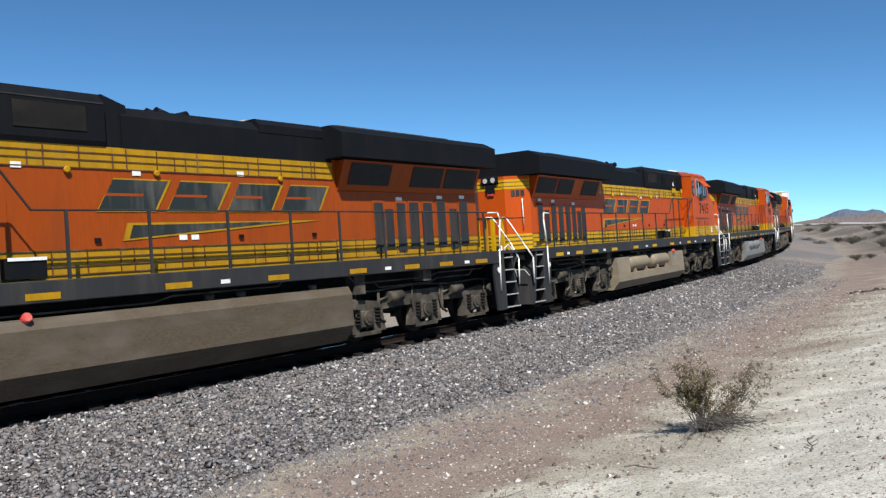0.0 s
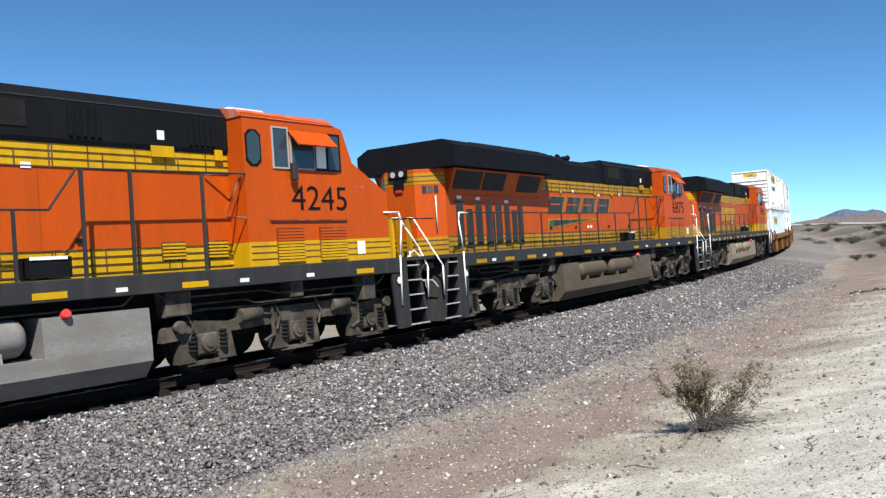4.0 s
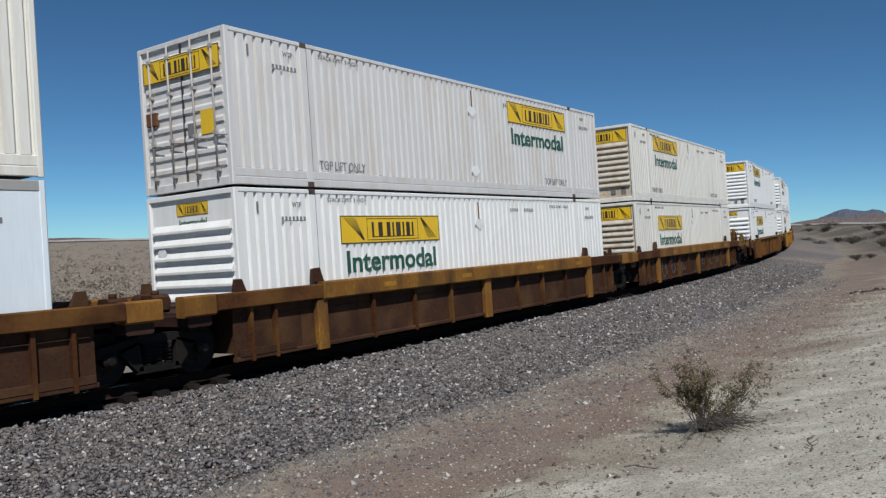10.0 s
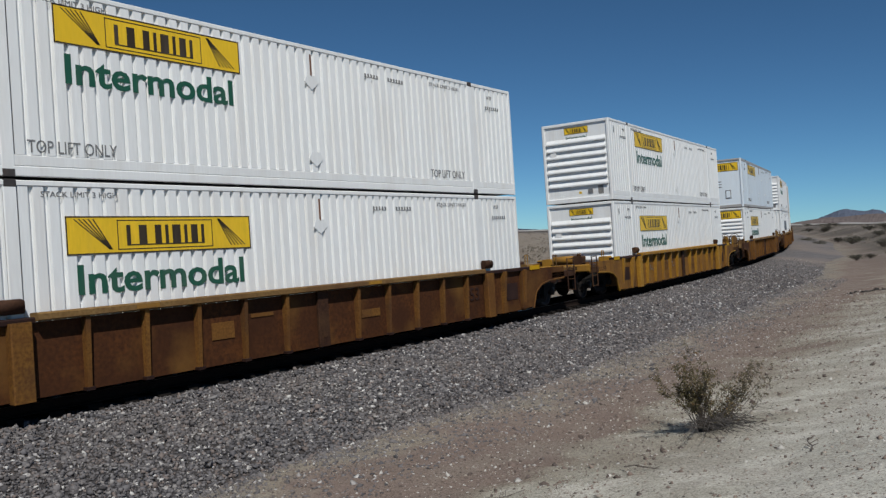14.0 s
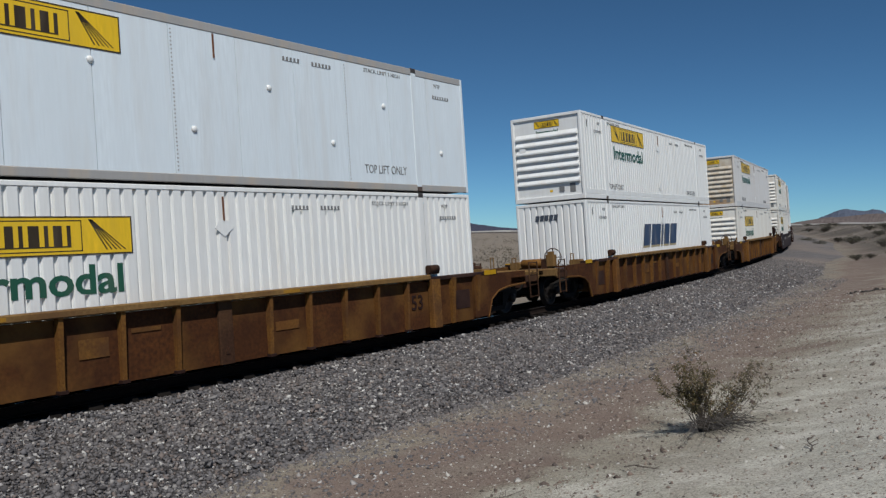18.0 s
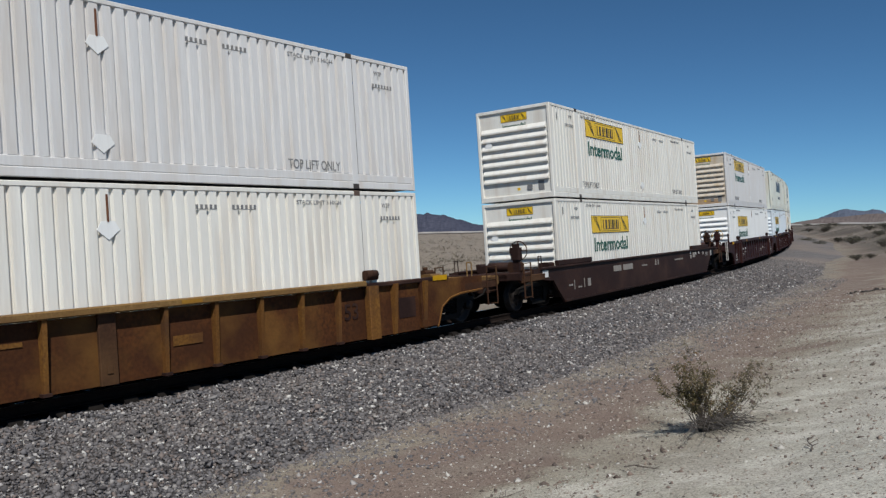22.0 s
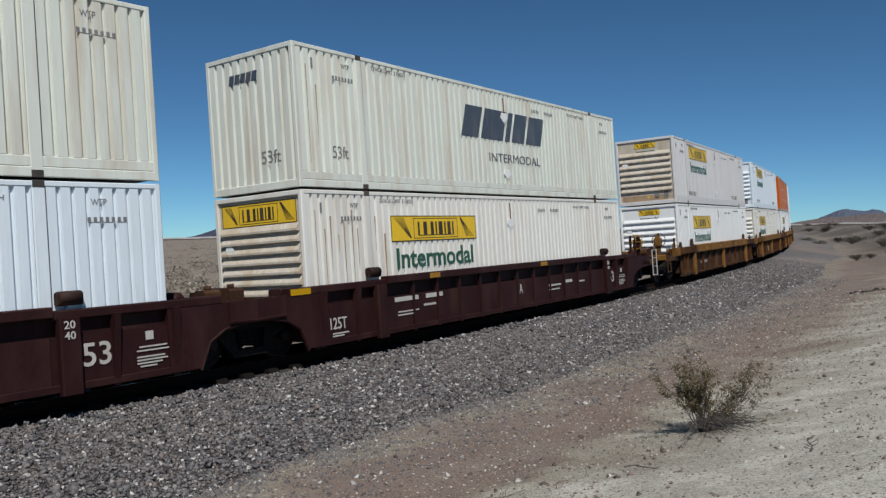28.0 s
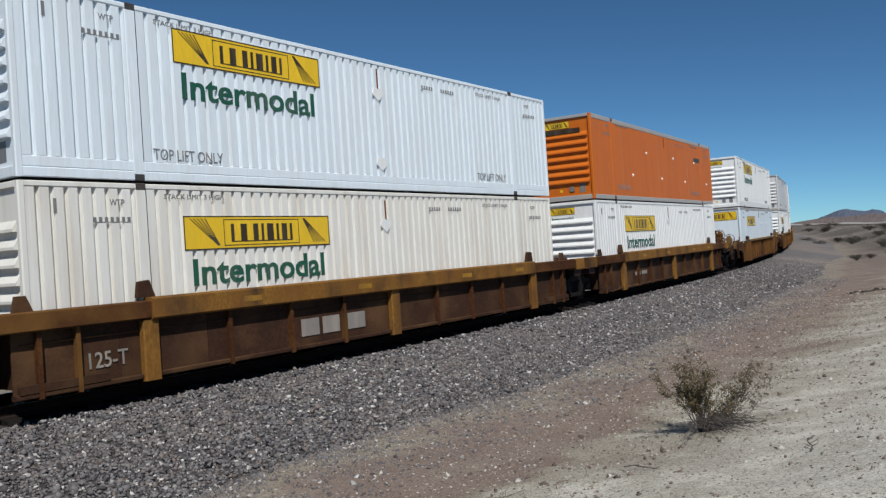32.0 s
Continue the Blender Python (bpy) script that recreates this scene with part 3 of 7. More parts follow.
def locomotive(label, number, heritage=False, plain_tank=False, tank_mat=None):
    tank_mat = tank_mat or P_TANK
    near = 1 if plain_tank else -1   # the side that faces the view
    t = thing("locomotive", label, "locomotive", "locomotives of the train")
    # frame and deck
    part("underframe", Build().box(-10.6, 10.6, -0.7, 0.7, 0.95, 1.56).box(-10.9, 10.9, -1.2, 1.2, 1.5, 1.7), P_UNDER, t, "grimy underframe with shade put into its black")
    part("deck", Build().box(-10.95, 10.95, -1.5, 1.5, 1.72, 1.8), P_GREY, t, "dark grey walkway")
    for sy in (-1, 1):
        part("side_sill", side_box(Build(), -10.0, 10.0, 1.47, 1.80, 1.44, 0.08, sy, 0.015), P_GREY, t, "dark grey side sill")
        for k, x in enumerate((-9.4, -7.9, -6.6, -4.8, -2.6, -0.4, 1.9, 4.4, 8.6)):
            part("reflector", side_box(Build(), x, x + 0.52, 1.52, 1.62, 1.524, 0.004, sy), P_YELLOW, t, "yellow reflective strip")
        for k, x in enumerate((-8.6, -5.6, -1.2, 3.2, 5.6, 7.2)):
            part("reflector", side_box(Build(), x, x + 0.2, 1.54, 1.61, 1.524, 0.004, sy), P_WHITE, t, "white reflective strip")
    # engine hood in its painted bands
    tail = lambda w: [(-4.5, w), (-9.82, w), (-10.38, 0.45 + w - 0.99), (-10.38, -0.45 - w + 0.99), (-9.82, -w), (-4.5, -w)]   # bevelled rear corners
    part("hood", Build().box(-4.5, 5.9, -0.98, 0.98, 2.25, 3.53).prism(tail(0.99), 2, 2.25, 3.96), P_ORANGE, t, "orange engine hood")
    part("hood_base", Build().box(-4.5, 5.9, -0.985, 0.985, 1.80, 2.25).prism(tail(0.994), 2, 1.80, 2.25), P_YELLOW, t, "yellow lower hood band")
    part("hood_stripe", Build().box(-4.5, 5.9, -0.985, 0.985, 3.53, 3.90), P_YELLOW, t, "yellow upper hood band")
    roof = [(-0.99, 3.90), (0.99, 3.90), (0.99, 4.44), (0.80, 4.62), (-0.80, 4.62), (-0.99, 4.44)]
    part("hood_roof", Build().prism(roof, 0, -4.5, 0.4).prism([(-1.0, 4.40), (1.0, 4.40), (1.0, 4.56), (0.86, 4.68), (-0.86, 4.68), (-1.0, 4.56)], 0, -4.32, -2.54), P_BLACK, t, "black hood roof")
    roof2 = [(-1.0, 3.90), (1.0, 3.90), (1.03, 3.98), (1.03, 4.60), (0.88, 4.77), (-0.88, 4.77), (-1.03, 4.60), (-1.03, 3.98)]
    b = Build().prism(roof2, 0, 0.72, 5.9)
    b.prism([(z, x) for x, z in [(0.28, 3.9), (0.72, 3.9), (0.72, 4.77), (0.28, 4.62)]], 1, -0.95, 0.95)
    part("brake_hatch", b, P_BLACK, t, "black raised dynamic-brake hatch")
    for sy in (-1, 1):
        for x0 in (2.85, 5.05):
            for k in range(5):
                part("louvre", side_box(Build(), x0 + k * 0.12, x0 + 0.06 + k * 0.12, 4.03, 4.50, 1.032, 0.025, sy), P_BLACK, t)
        part("hatch_panel", side_box(Build(), 1.05, 2.2, 4.12, 4.52, 1.032, 0.012, sy), P_UNDER, t, "dark intake screen")
        part("warning_sign", side_box(Build(), 4.42, 4.56, 4.08, 4.24, 1.032, 0.004, sy), P_WHITE, t, "small white notice")
        part("roof_seam", side_box(Build(), 0.74, 5.88, 4.585, 4.605, 1.03, 0.008, sy), P_GREY, t)
        for x0, x1 in ((4.28, 4.72), (5.58, 5.74)):
            part("band_cover", side_box(Build(), x0, x1, 3.78, 3.97, 1.035, 0.03, sy), P_YELLOW, t, "raised yellow cover")
        part("walkway_step", side_box(Build(), 1.98, 2.62, 1.84, 2.14, 1.0, 0.34, sy), P_BLACK, t, "black walkway step")
        part("step_edge", side_box(Build(), 1.98, 2.55, 2.10, 2.15, 1.345, 0.012, sy), P_WHITE, t, "white step edge")
        lines = Build()   # door frames: thin proud bars over the yellow bands
        for z in (1.86, 1.99, 2.12, 2.24):
            side_box(lines, -9.82, 5.9, z - 0.009, z + 0.009, 0.99, 0.012, sy)
        for z in (3.54, 3.67, 3.79):
            side_box(lines, -4.5, 5.9, z - 0.008, z + 0.008, 0.987, 0.012, sy)
        for k, x in enumerate(DOOR_EDGES):
            side_box(lines, x - 0.009, x + 0.009, 1.86, 2.24, 0.99, 0.010, sy)
            if x > -4.4:
                side_box(lines, x + 0.031, x + 0.049, 3.54, 3.88 if k % 3 else 3.79, 0.987, 0.010, sy)
        part("stripe_grid", lines, P_LINE, t, "thin brown door-frame bars")
        if sy == near:
            for x in (-3.35, -1.45, 0.45, 2.35):
                part("door_seam", side_box(Build(), x - 0.006, x + 0.006, 2.25, 3.53, 0.982, 0.003, sy), P_ORANGE_DULL, t)
            for x in (-3.0, -0.2, 1.4):
                part("lift_lug", Build().lathe([(0, 0.055), (sy * 0.05, 0.055), (sy * 0.05, 0.03)], (x, sy * 0.985, 3.50), 1, 10), P_YELLOW, t, "yellow lifting lug")
        for x in (-3.9, -2.0, 0.9, 2.9):
            part("door_latch", side_box(Build(), x, x + 0.1, 2.35, 2.42, 0.988, 0.03, sy), P_BLACK, t)
        for x, z in () if sy != near else ((-2.1, 3.52), (0.1, 3.45), (2.1, 3.5), (-1.0, 2.35), (-0.75, 2.35)):
            part("notice", side_box(Build(), x, x + 0.16, z, z + 0.09, 0.99, 0.004, sy), P_WHITE, t, "small white notice")
        part("grab_iron", Build().tube([(5.35, sy * 1.02, 3.50), (5.86, sy * 1.40, 3.52), (5.48, sy * 1.40, 2.72), (5.88, sy * 1.45, 2.70)], 0.017), P_RAILRED, t, "dark red cab handrail")
    # radiator end
    for sy in (-1, 1):
        prof = [(sy * 0.99, 3.30), (sy * 1.02, 3.32), (sy * 1.26, 3.95), (sy * 0.99, 3.95)]
        part("radiator_flare", Build().prism(prof, 0, -9.74, -4.6), P_ORANGE, t, "orange flared radiator side")
        for x0, x1 in ((-9.62, -8.28), (-8.16, -6.98), (-6.2, -4.85)):
            g = Build()
            q = [(sy * (1.02 + (z - 3.32) * 0.394) + sy * 0.004, z) for z in (3.44, 3.90)]
            g.prism([(q[0][0], q[0][1]), (q[0][0] + sy * 0.01, q[0][1]), (q[1][0] + sy * 0.01, q[1][1]), (q[1][0], q[1][1])], 0, x0, x1)
            part("intake_screen", g, P_VENT, t, "black radiator intake screen")
        for k, (x, w, z1) in enumerate(((-9.38, 0.34, 3.14), (-8.90, 0.30, 2.94), (-8.42, 0.34, 3.12), (-7.88, 0.34, 3.08), (-7.34, 0.34, 3.08), (-6.84, 0.30, 3.06), (-6.40, 0.28, 2.92), (-6.04, 0.30, 3.06))):
            part("vent_panel", side_box(Build(), x, x + w, 1.95 if k % 2 else 2.02, z1, 0.995, 0.03, sy, 0.008), P_GREY, t, "dark vertical ventilation panel")
            part("vent_surround", side_box(Build(), x - 0.05, x + w + 0.05, 2.26, z1 + 0.06, 0.991, 0.012, sy), P_ORANGE, t)
            if k in (0, 2, 5):
                part("notice", side_box(Build(), x + 0.08, x + 0.3, z1 + 0.05, z1 + 0.14, 0.992, 0.005, sy), P_WHITE, t, "small white notice")
    wing = [(-1.52, 3.97), (1.52, 3.97), (1.52, 4.48), (1.16, 4.66), (-1.16, 4.66), (-1.52, 4.48)]
    w = Build().prism(wing, 0, -10.1, -4.3)
    part("radiator_wing", w, P_BLACK, t, "black overhanging radiator housing")
    part("radiator_top", Build().box(-8.6, -4.5, -1.1, 1.1, 4.66, 4.70, 0.02).box(-7.9, -4.8, -0.9, 0.9, 4.70, 4.75), P_GREY, t, "grey radiator grille")
    # rear end face
    tip = [(-9.80, 0.996), (-9.82, 0.996), (-10.386, 0.454), (-10.386, -0.454), (-9.82, -0.996), (-9.80, -0.996)]
    part("rear_stripe", Build().prism(tip, 2, 3.58, 3.86), P_YELLOW, t, "yellow band round the rear corners")
    for z in (3.66, 3.78):
        part("stripe_line", Build().prism([(x * 1.0006, y * 1.004) for x, y in tip], 2, z - 0.01, z + 0.01), P_LINE, t)
    for z in (1.93, 2.05, 2.17):
        part("stripe_line", Build().prism([(x * 1.0008, y * 1.006) for x, y in tip], 2, z - 0.012, z + 0.012), P_LINE, t)
    hl = part("headlight_housing", Build().box(-10.46, -10.32, -0.27, 0.27, 3.74, 3.99, 0.04).box(-10.44, -10.32, -0.14, 0.14, 3.50, 3.75), P_BLACK, t, "black twin headlight housing")
    for y in (-0.13, 0.13):
        part("lens", Build().cyl((-10.472, y, 3.87), (-10.46, y, 3.87), 0.075, 14), P_LENS, hl, "clear headlight lens")
    part("marker_lamp", Build().box(-10.43, -10.37, -0.10, 0.10, 3.40, 3.50, 0.02), P_RED, t, "red marker lamp")
    bevel = pose(-10.104, -0.726, 0, 0, 0, -43.9)   # near rear corner face
    part("rear_pole", Build().cyl((0.12, -0.06, 2.42), (0.12, -0.06, 3.28), 0.016, 8), P_WHITE, t, "white grab pole", bevel)
    if heritage:
        part("emblem_disc", Build().lathe([(0, 0.27), (-0.02, 0.27)], (-0.12, -0.004, 3.30), 1, 24), P_YELLOW_DULL, t, "round yellow emblem", bevel)
        part("emblem_ring", Build().lathe([(0, 0.24), (-0.004, 0.21)], (-0.12, -0.025, 3.30), 1, 24), P_GREEN, t, "dark ring of the emblem", bevel)
        part("emblem_cross", Build().prism([(3.52, -0.16), (3.52, -0.08), (3.34, -0.08), (3.34, 0.10), (3.26, 0.10), (3.26, -0.08), (3.08, -0.08), (3.08, -0.16), (3.26, -0.16), (3.26, -0.34), (3.34, -0.34), (3.34, -0.16)], 1, -0.036, -0.028), P_YELLOW, t, "yellow cross of the emblem", bevel)
        lad = part("rear_ladder", Build().tube([(-0.34, -0.06, 2.0), (-0.34, -0.06, 2.9)], 0.015).tube([(-0.04, -0.06, 2.0), (-0.04, -0.06, 2.9)], 0.015), P_YELLOW, t, "yellow ladder", bevel)
        for z in (2.1, 2.35, 2.6, 2.85):
            part("rung", Build().cyl((-0.34, -0.06, z), (-0.04, -0.06, z), 0.012, 6), P_YELLOW, lad)
    else:
        for x in (-0.20, -0.05, 0.10):
            part("number_bar", Build().box(x, x + 0.12, -0.008, 0, 3.36, 3.54), P_GREEN, t, "", bevel)
    # cab and nose
    prof = [(5.9, 2.25), (9.75, 2.25), (9.75, 3.22), (8.72, 3.83), (8.46, 4.50), (8.1, 4.60), (5.9, 4.64)]
    cab = part("cab", Build().prism([(z, x) for x, z in prof], 1, -1.46, 1.46), P_ORANGE, t, "orange cab and short nose")
    part("cab_base", Build().box(5.9, 9.76, -1.465, 1.465, 1.8, 2.25), P_YELLOW, t, "yellow lower cab band")
    rp = [(-1.48, 4.56), (1.48, 4.56), (1.30, 4.71), (0.8, 4.80), (-0.8, 4.80), (-1.30, 4.71)]
    part("cab_roof", Build().prism(rp, 0, 5.88, 8.2).prism([(z, x) for x, z in [(8.2, 4.56), (8.52, 4.46), (8.5, 4.56), (8.2, 4.80)]], 1, -0.8, 0.8), P_CABRED, t, "sun-bleached red-orange cab roof")
    part("roof_unit", Build().box(6.4, 7.3, -0.45, 0.45, 4.79, 4.94, 0.04), P_WHITE, t, "white rooftop air conditioner")
    part("windscreen", Build().prism([(z, x) for x, z in [(8.49, 4.38), (8.73, 3.88), (8.745, 3.885), (8.505, 4.385)]], 1, -1.2, 1.2), P_GLASS, t, "dark windscreen")
    for sy in (-1, 1):
        for x0, x1, z0, z1 in ((6.60, 6.95, 3.66, 4.40), (7.05, 7.62, 3.66, 4.34), (7.65, 7.98, 3.66, 4.34), (8.02, 8.34, 3.66, 4.36), (5.98, 6.27, 3.69, 4.30)):
            if x0 < 6.5:
                oct_ = lambda g: [(z0 - g + 0.1, x0 - g), (z0 - g, x0 - g + 0.1), (z0 - g, x1 + g - 0.1), (z0 - g + 0.1, x1 + g), (z1 + g - 0.1, x1 + g), (z1 + g, x1 + g - 0.1), (z1 + g, x0 - g + 0.1), (z1 + g - 0.1, x0 - g)]
                wdw = part("side_window", Build().prism(oct_(0.0), 1, *sorted((sy * 1.47, sy * 1.48))), P_GLASS, t, "dark rounded cab window")
                part("window_frame", Build().prism(oct_(0.035), 1, *sorted((sy * 1.45, sy * 1.472))), P_BLACK, wdw)
                continue
            wdw = part("side_window", side_box(Build(), x0, x1, z0, z1, 1.461, 0.012, sy), P_GLASS, t, "dark cab side window")
            if 7.6 < x0 < 8:
                part("window_blind", side_box(Build(), x0 + 0.05, x1 - 0.02, z0 + 0.02, z1 - 0.12, 1.474, 0.004, sy), P_WHITE, wdw, "pale window blind")
            fr = Build()
            for a, bb, c, d in ((x0 - 0.03, x0, z0 - 0.03, z1 + 0.03), (x1, x1 + 0.03, z0 - 0.03, z1 + 0.03), (x0, x1, z0 - 0.03, z0), (x0, x1, z1, z1 + 0.03)):
                side_box(fr, a, bb, c, d, 1.462, 0.022, sy)
            part("window_frame", fr, P_EDGE if x0 < 7.6 else P_BLACK, wdw)
        part("sun_visor", Build().prism([(sy * 1.47, 4.38), (sy * 1.49, 4.38), (sy * 1.78, 4.08), (sy * 1.76, 4.06)], 0, 6.98, 8.02), P_ORANGE, t, "orange window awning")
        part("mirror", Build().box(6.95, 7.08, *sorted((sy * 1.5, sy * 1.62)), 3.42, 3.74, 0.02), P_GREY, t, "grey side mirror")
        for x0, x1 in ((6.56, 7.24), (7.66, 8.42)):
            gr = part("grille", side_box(Build(), x0, x1, 1.84, 2.50, 1.467, 0.012, sy), P_LINE, t, "yellow louvred grille")
            for k in range(11 if sy == near else 0):
                z = 1.85 + k * 0.058
                part("slat", side_box(Build(), x0 + 0.01, x1 - 0.01, z, z + 0.042, 1.48, 0.018, sy), P_YELLOW if k < 7 else P_ORANGE, gr)
        part("grab_rail", side_box(Build(), 6.42, 8.45, 2.63, 2.655, 1.465, 0.03, sy), P_RAILRED, t, "dark red grab rail")
        for z in (1.93, 2.05, 2.17):
            part("stripe_line", side_box(Build(), 5.95, 9.75, z - 0.010, z + 0.010, 1.466, 0.006, sy), P_LINE, t)
        part("notice", side_box(Build(), 8.72, 8.95, 1.93, 2.20, 1.475, 0.005, sy), P_WHITE, t, "white notice plate")
        for x in (8.78, 8.95):
            part("emblem_mark", side_box(Build(), x, x + 0.1, 3.30, 3.36, 1.463, 0.004, sy), P_RED, t)
        for x in (4.40, 5.32):
            lb = part("louvre_box", side_box(Build(), x, x + 0.47, 2.01, 2.32, 0.995, 0.012, sy), P_LINE, t, "small yellow louvre")
            for k in range(5):
                part("slat", side_box(Build(), x + 0.01, x + 0.46, 2.02 + k * 0.06, 2.055 + k * 0.06, 1.008, 0.018, sy), P_YELLOW, lb)
    if number:
        me = heavy_text(number, 1.50, 0.48, P_BLACK, -0.004)
        part("road_number", me, None, t, "painted black road number", pose(6.99, -1.464, 2.84))
        part("road_number", me, None, t, "painted black road number", pose(8.49, 1.464, 2.84, 0, 0, 180))
    part("nose_door", Build().box(9.75, 9.78, -0.4, 0.4, 1.85, 3.05), P_ORANGE, t, "orange nose door")
    fl = part("nose_light", Build().box(9.72, 9.86, -0.28, 0.28, 2.95, 3.2, 0.03), P_BLACK, t, "black nose headlight housing")
    for y in (-0.12, 0.12):
        part("lens", Build().cyl((9.86, y, 3.07), (9.875, y, 3.07), 0.09, 14), P_LENS, fl, "clear headlight lens")
    # side emblem
    if heritage:
        for sy in (-1, 1):
            for k in range(4):
                x = -3.82 + k * 1.03
                part("logo_block", side_box(Build(), x, x + 0.92, 2.47, 3.29, 0.988, 0.004, sy, 0.0), P_GREEN, t, "dark outline block of a painted emblem")
                inner = Build()
                side_box(inner, x + 0.05, x + 0.87, 2.52, 3.24, 0.993, 0.003, sy)
                slot = Build()
                side_box(slot, x + 0.36, x + 0.54, 2.53 if k % 2 else 2.62, 3.0 if k % 2 else 3.14, 0.997, 0.002, sy)
                part("logo_slot", slot, P_ORANGE, t)
                part("logo_fill", inner, P_YELLOW, t, "yellow fill of a painted emblem")
    else:
        brand_blocks(t, -4.05, 2.84, 0.56, (P_GREEN, P_YELLOW, P_ORANGE), 0.988)
        for sy in (-1, 1):
            x0, x1 = (-4.1, 0.5)
            pr = [(2.36, x0), (2.66, x0 + 0.1), (2.68, x1)] if sy < 0 else [(2.36, x1), (2.66, x1 - 0.1), (2.68, x0)]
            part("logo_wedge", Build().prism([(a, c) for a, c in pr], 1, *sorted((sy * 0.989, sy * 0.992))), P_YELLOW, t, "long painted wedge under the emblem")
            pr = [(2.40, x0 + 0.12), (2.62, x0 + 0.2), (2.66, x1 - 0.9)] if sy < 0 else [(2.40, x1 - 0.12), (2.62, x1 - 0.2), (2.66, x0 + 0.9)]
            part("logo_wedge", Build().prism([(a, c) for a, c in pr], 1, *sorted((sy * 0.993, sy * 0.996))), P_GREEN, t, "dark core of the wedge")
    # handrails
    for sy in (-1, 1):
        y = sy * 1.47
        for x in (-9.4, -8.3, -6.9, -5.5, -4.1, -2.76, -1.26, 0.32, 1.72):
            part("handrail_post", Build().box(x - 0.025, x + 0.025, *sorted((y, y + sy * 0.03)), 1.6, 2.82), P_GREY, t, "dark handrail post")
        part("handrail", Build().tube([(-10.05, y, 2.81), (2.24, y, 2.83), (2.70, y, 3.46), (5.9, y, 3.50)], 0.018), P_GREY, t, "dark walkway handrail")
        for x in (2.76, 3.58, 4.94):
            part("handrail_post", Build().box(x - 0.03, x + 0.03, *sorted((y, y + sy * 0.03)), 1.6, 3.47), P_GREY, t, "tall dark handrail post")
    # end platforms, steps, couplers
    for e in (-1, 1):
        part("pilot", Build().prism([(z, x * e) for x, z in [(10.95, 1.72), (11.0, 1.72), (11.08, 0.6), (11.15, 0.18), (11.08, 0.24), (10.98, 0.7)]], 1, -0.92, 0.92), P_UNDER, t, "black pilot plate")
        part("coupler", Build().box(*sorted((10.9 * e, 11.25 * e)), -0.14, 0.14, 0.72, 1.02, 0.04).box(*sorted((11.15 * e, 11.42 * e)), -0.2, 0.16, 0.68, 1.06, 0.05), P_DUSTY, t, "rusty knuckle coupler")
        for y in (-0.75, -0.55, 0.55, 0.75):
            part("air_hose", Build().tube([(11.02 * e, y, 1.35), (11.25 * e, y, 1.15), (11.3 * e, y * 0.95, 0.8), (11.2 * e, y * 0.85, 0.5)], 0.028, 7), P_UNDER, t, "black rubber air hose")
        for k, y in enumerate((-1.02, -0.86, -0.66, -0.44, 0.44, 0.66, 0.86)):
            part("control_hose", Build().tube([(10.95 * e, y, 1.62 - 0.05 * (k % 3)), (11.16 * e, y * 1.03, 1.50), (11.30 * e, y * 1.02, 1.22 - 0.06 * (k % 2)), (11.34 * e, y * 0.96, 0.92), (11.24 * e, y * 0.9, 0.74 - 0.08 * (k % 3))], 0.021, 6), P_DUSTY if k % 2 else P_GREY, t, "dusty rubber control hose")
        part("cut_lever", Build().tube([(11.02 * e, -1.40, 1.05), (11.10 * e, -1.30, 1.22), (11.12 * e, -0.3, 1.26), (11.12 * e, 0.3, 1.26), (11.10 * e, 1.30, 1.22), (11.02 * e, 1.40, 1.05)], 0.018, 6), P_EDGE, t, "worn steel cut lever")
        part("gladhand_bracket", Build().box(*sorted((11.0 * e, 11.06 * e)), -1.1, -0.3, 1.44, 1.56, 0.01).box(*sorted((11.0 * e, 11.06 * e)), 0.3, 1.1, 1.44, 1.56, 0.01), P_UNDER, t)
        for y in (-0.95, 0.95):
            part("hose_loop", Build().tube([(11.0 * e, y, 1.75), (11.15 * e, y * 0.9, 1.95), (11.2 * e, y * 0.8, 1.85), (11.1 * e, y * 0.75, 1.6)], 0.022, 6), P_WHITE, t, "white hose loop")
        for y in (-0.55, -0.25, 0.25, 0.55):
            part("end_post", Build().box(*sorted((10.82 * e, 10.92 * e)), y - 0.05, y + 0.05, 1.8, 2.72), P_YELLOW if e < 0 or abs(y) > 0.3 else P_GREY, t, "yellow end-platform post")
        part("end_chain_rail", Build().tube([(10.87 * e, -1.3, 2.68), (10.87 * e, -0.55, 2.72), (10.87 * e, 0.55, 2.72), (10.87 * e, 1.3, 2.68)], 0.016), P_GREY, t)
        for sy in (-1, 1):
            st = part("step_well", Build().box(*sorted((10.24 * e, 10.60 * e)), *sorted((sy * 0.9, sy * 0.96)), 0.28, 1.78), P_GREY, t, "dark grey step well")
            part("step_side", Build().prism([(z, x * e) for x, z in ((9.70, 1.72), (10.24, 1.72), (10.30, 0.24), (9.86, 0.24))], 1, *sorted((sy * 1.43, sy * 1.49))), P_GREY, st, "dark grey step side plate")
            part("step_side", Build().prism([(z, x * e) for x, z in ((10.60, 1.72), (10.66, 1.72), (10.99, 0.24), (10.88, 0.24))], 1, *sorted((sy * 0.96, sy * 1.48))), P_GREY, st)
            part("step_side", Build().box(*sorted((10.22 * e, 10.27 * e)), *sorted((sy * 0.96, sy * 1.43)), 0.28, 1.72), P_GREY, st)
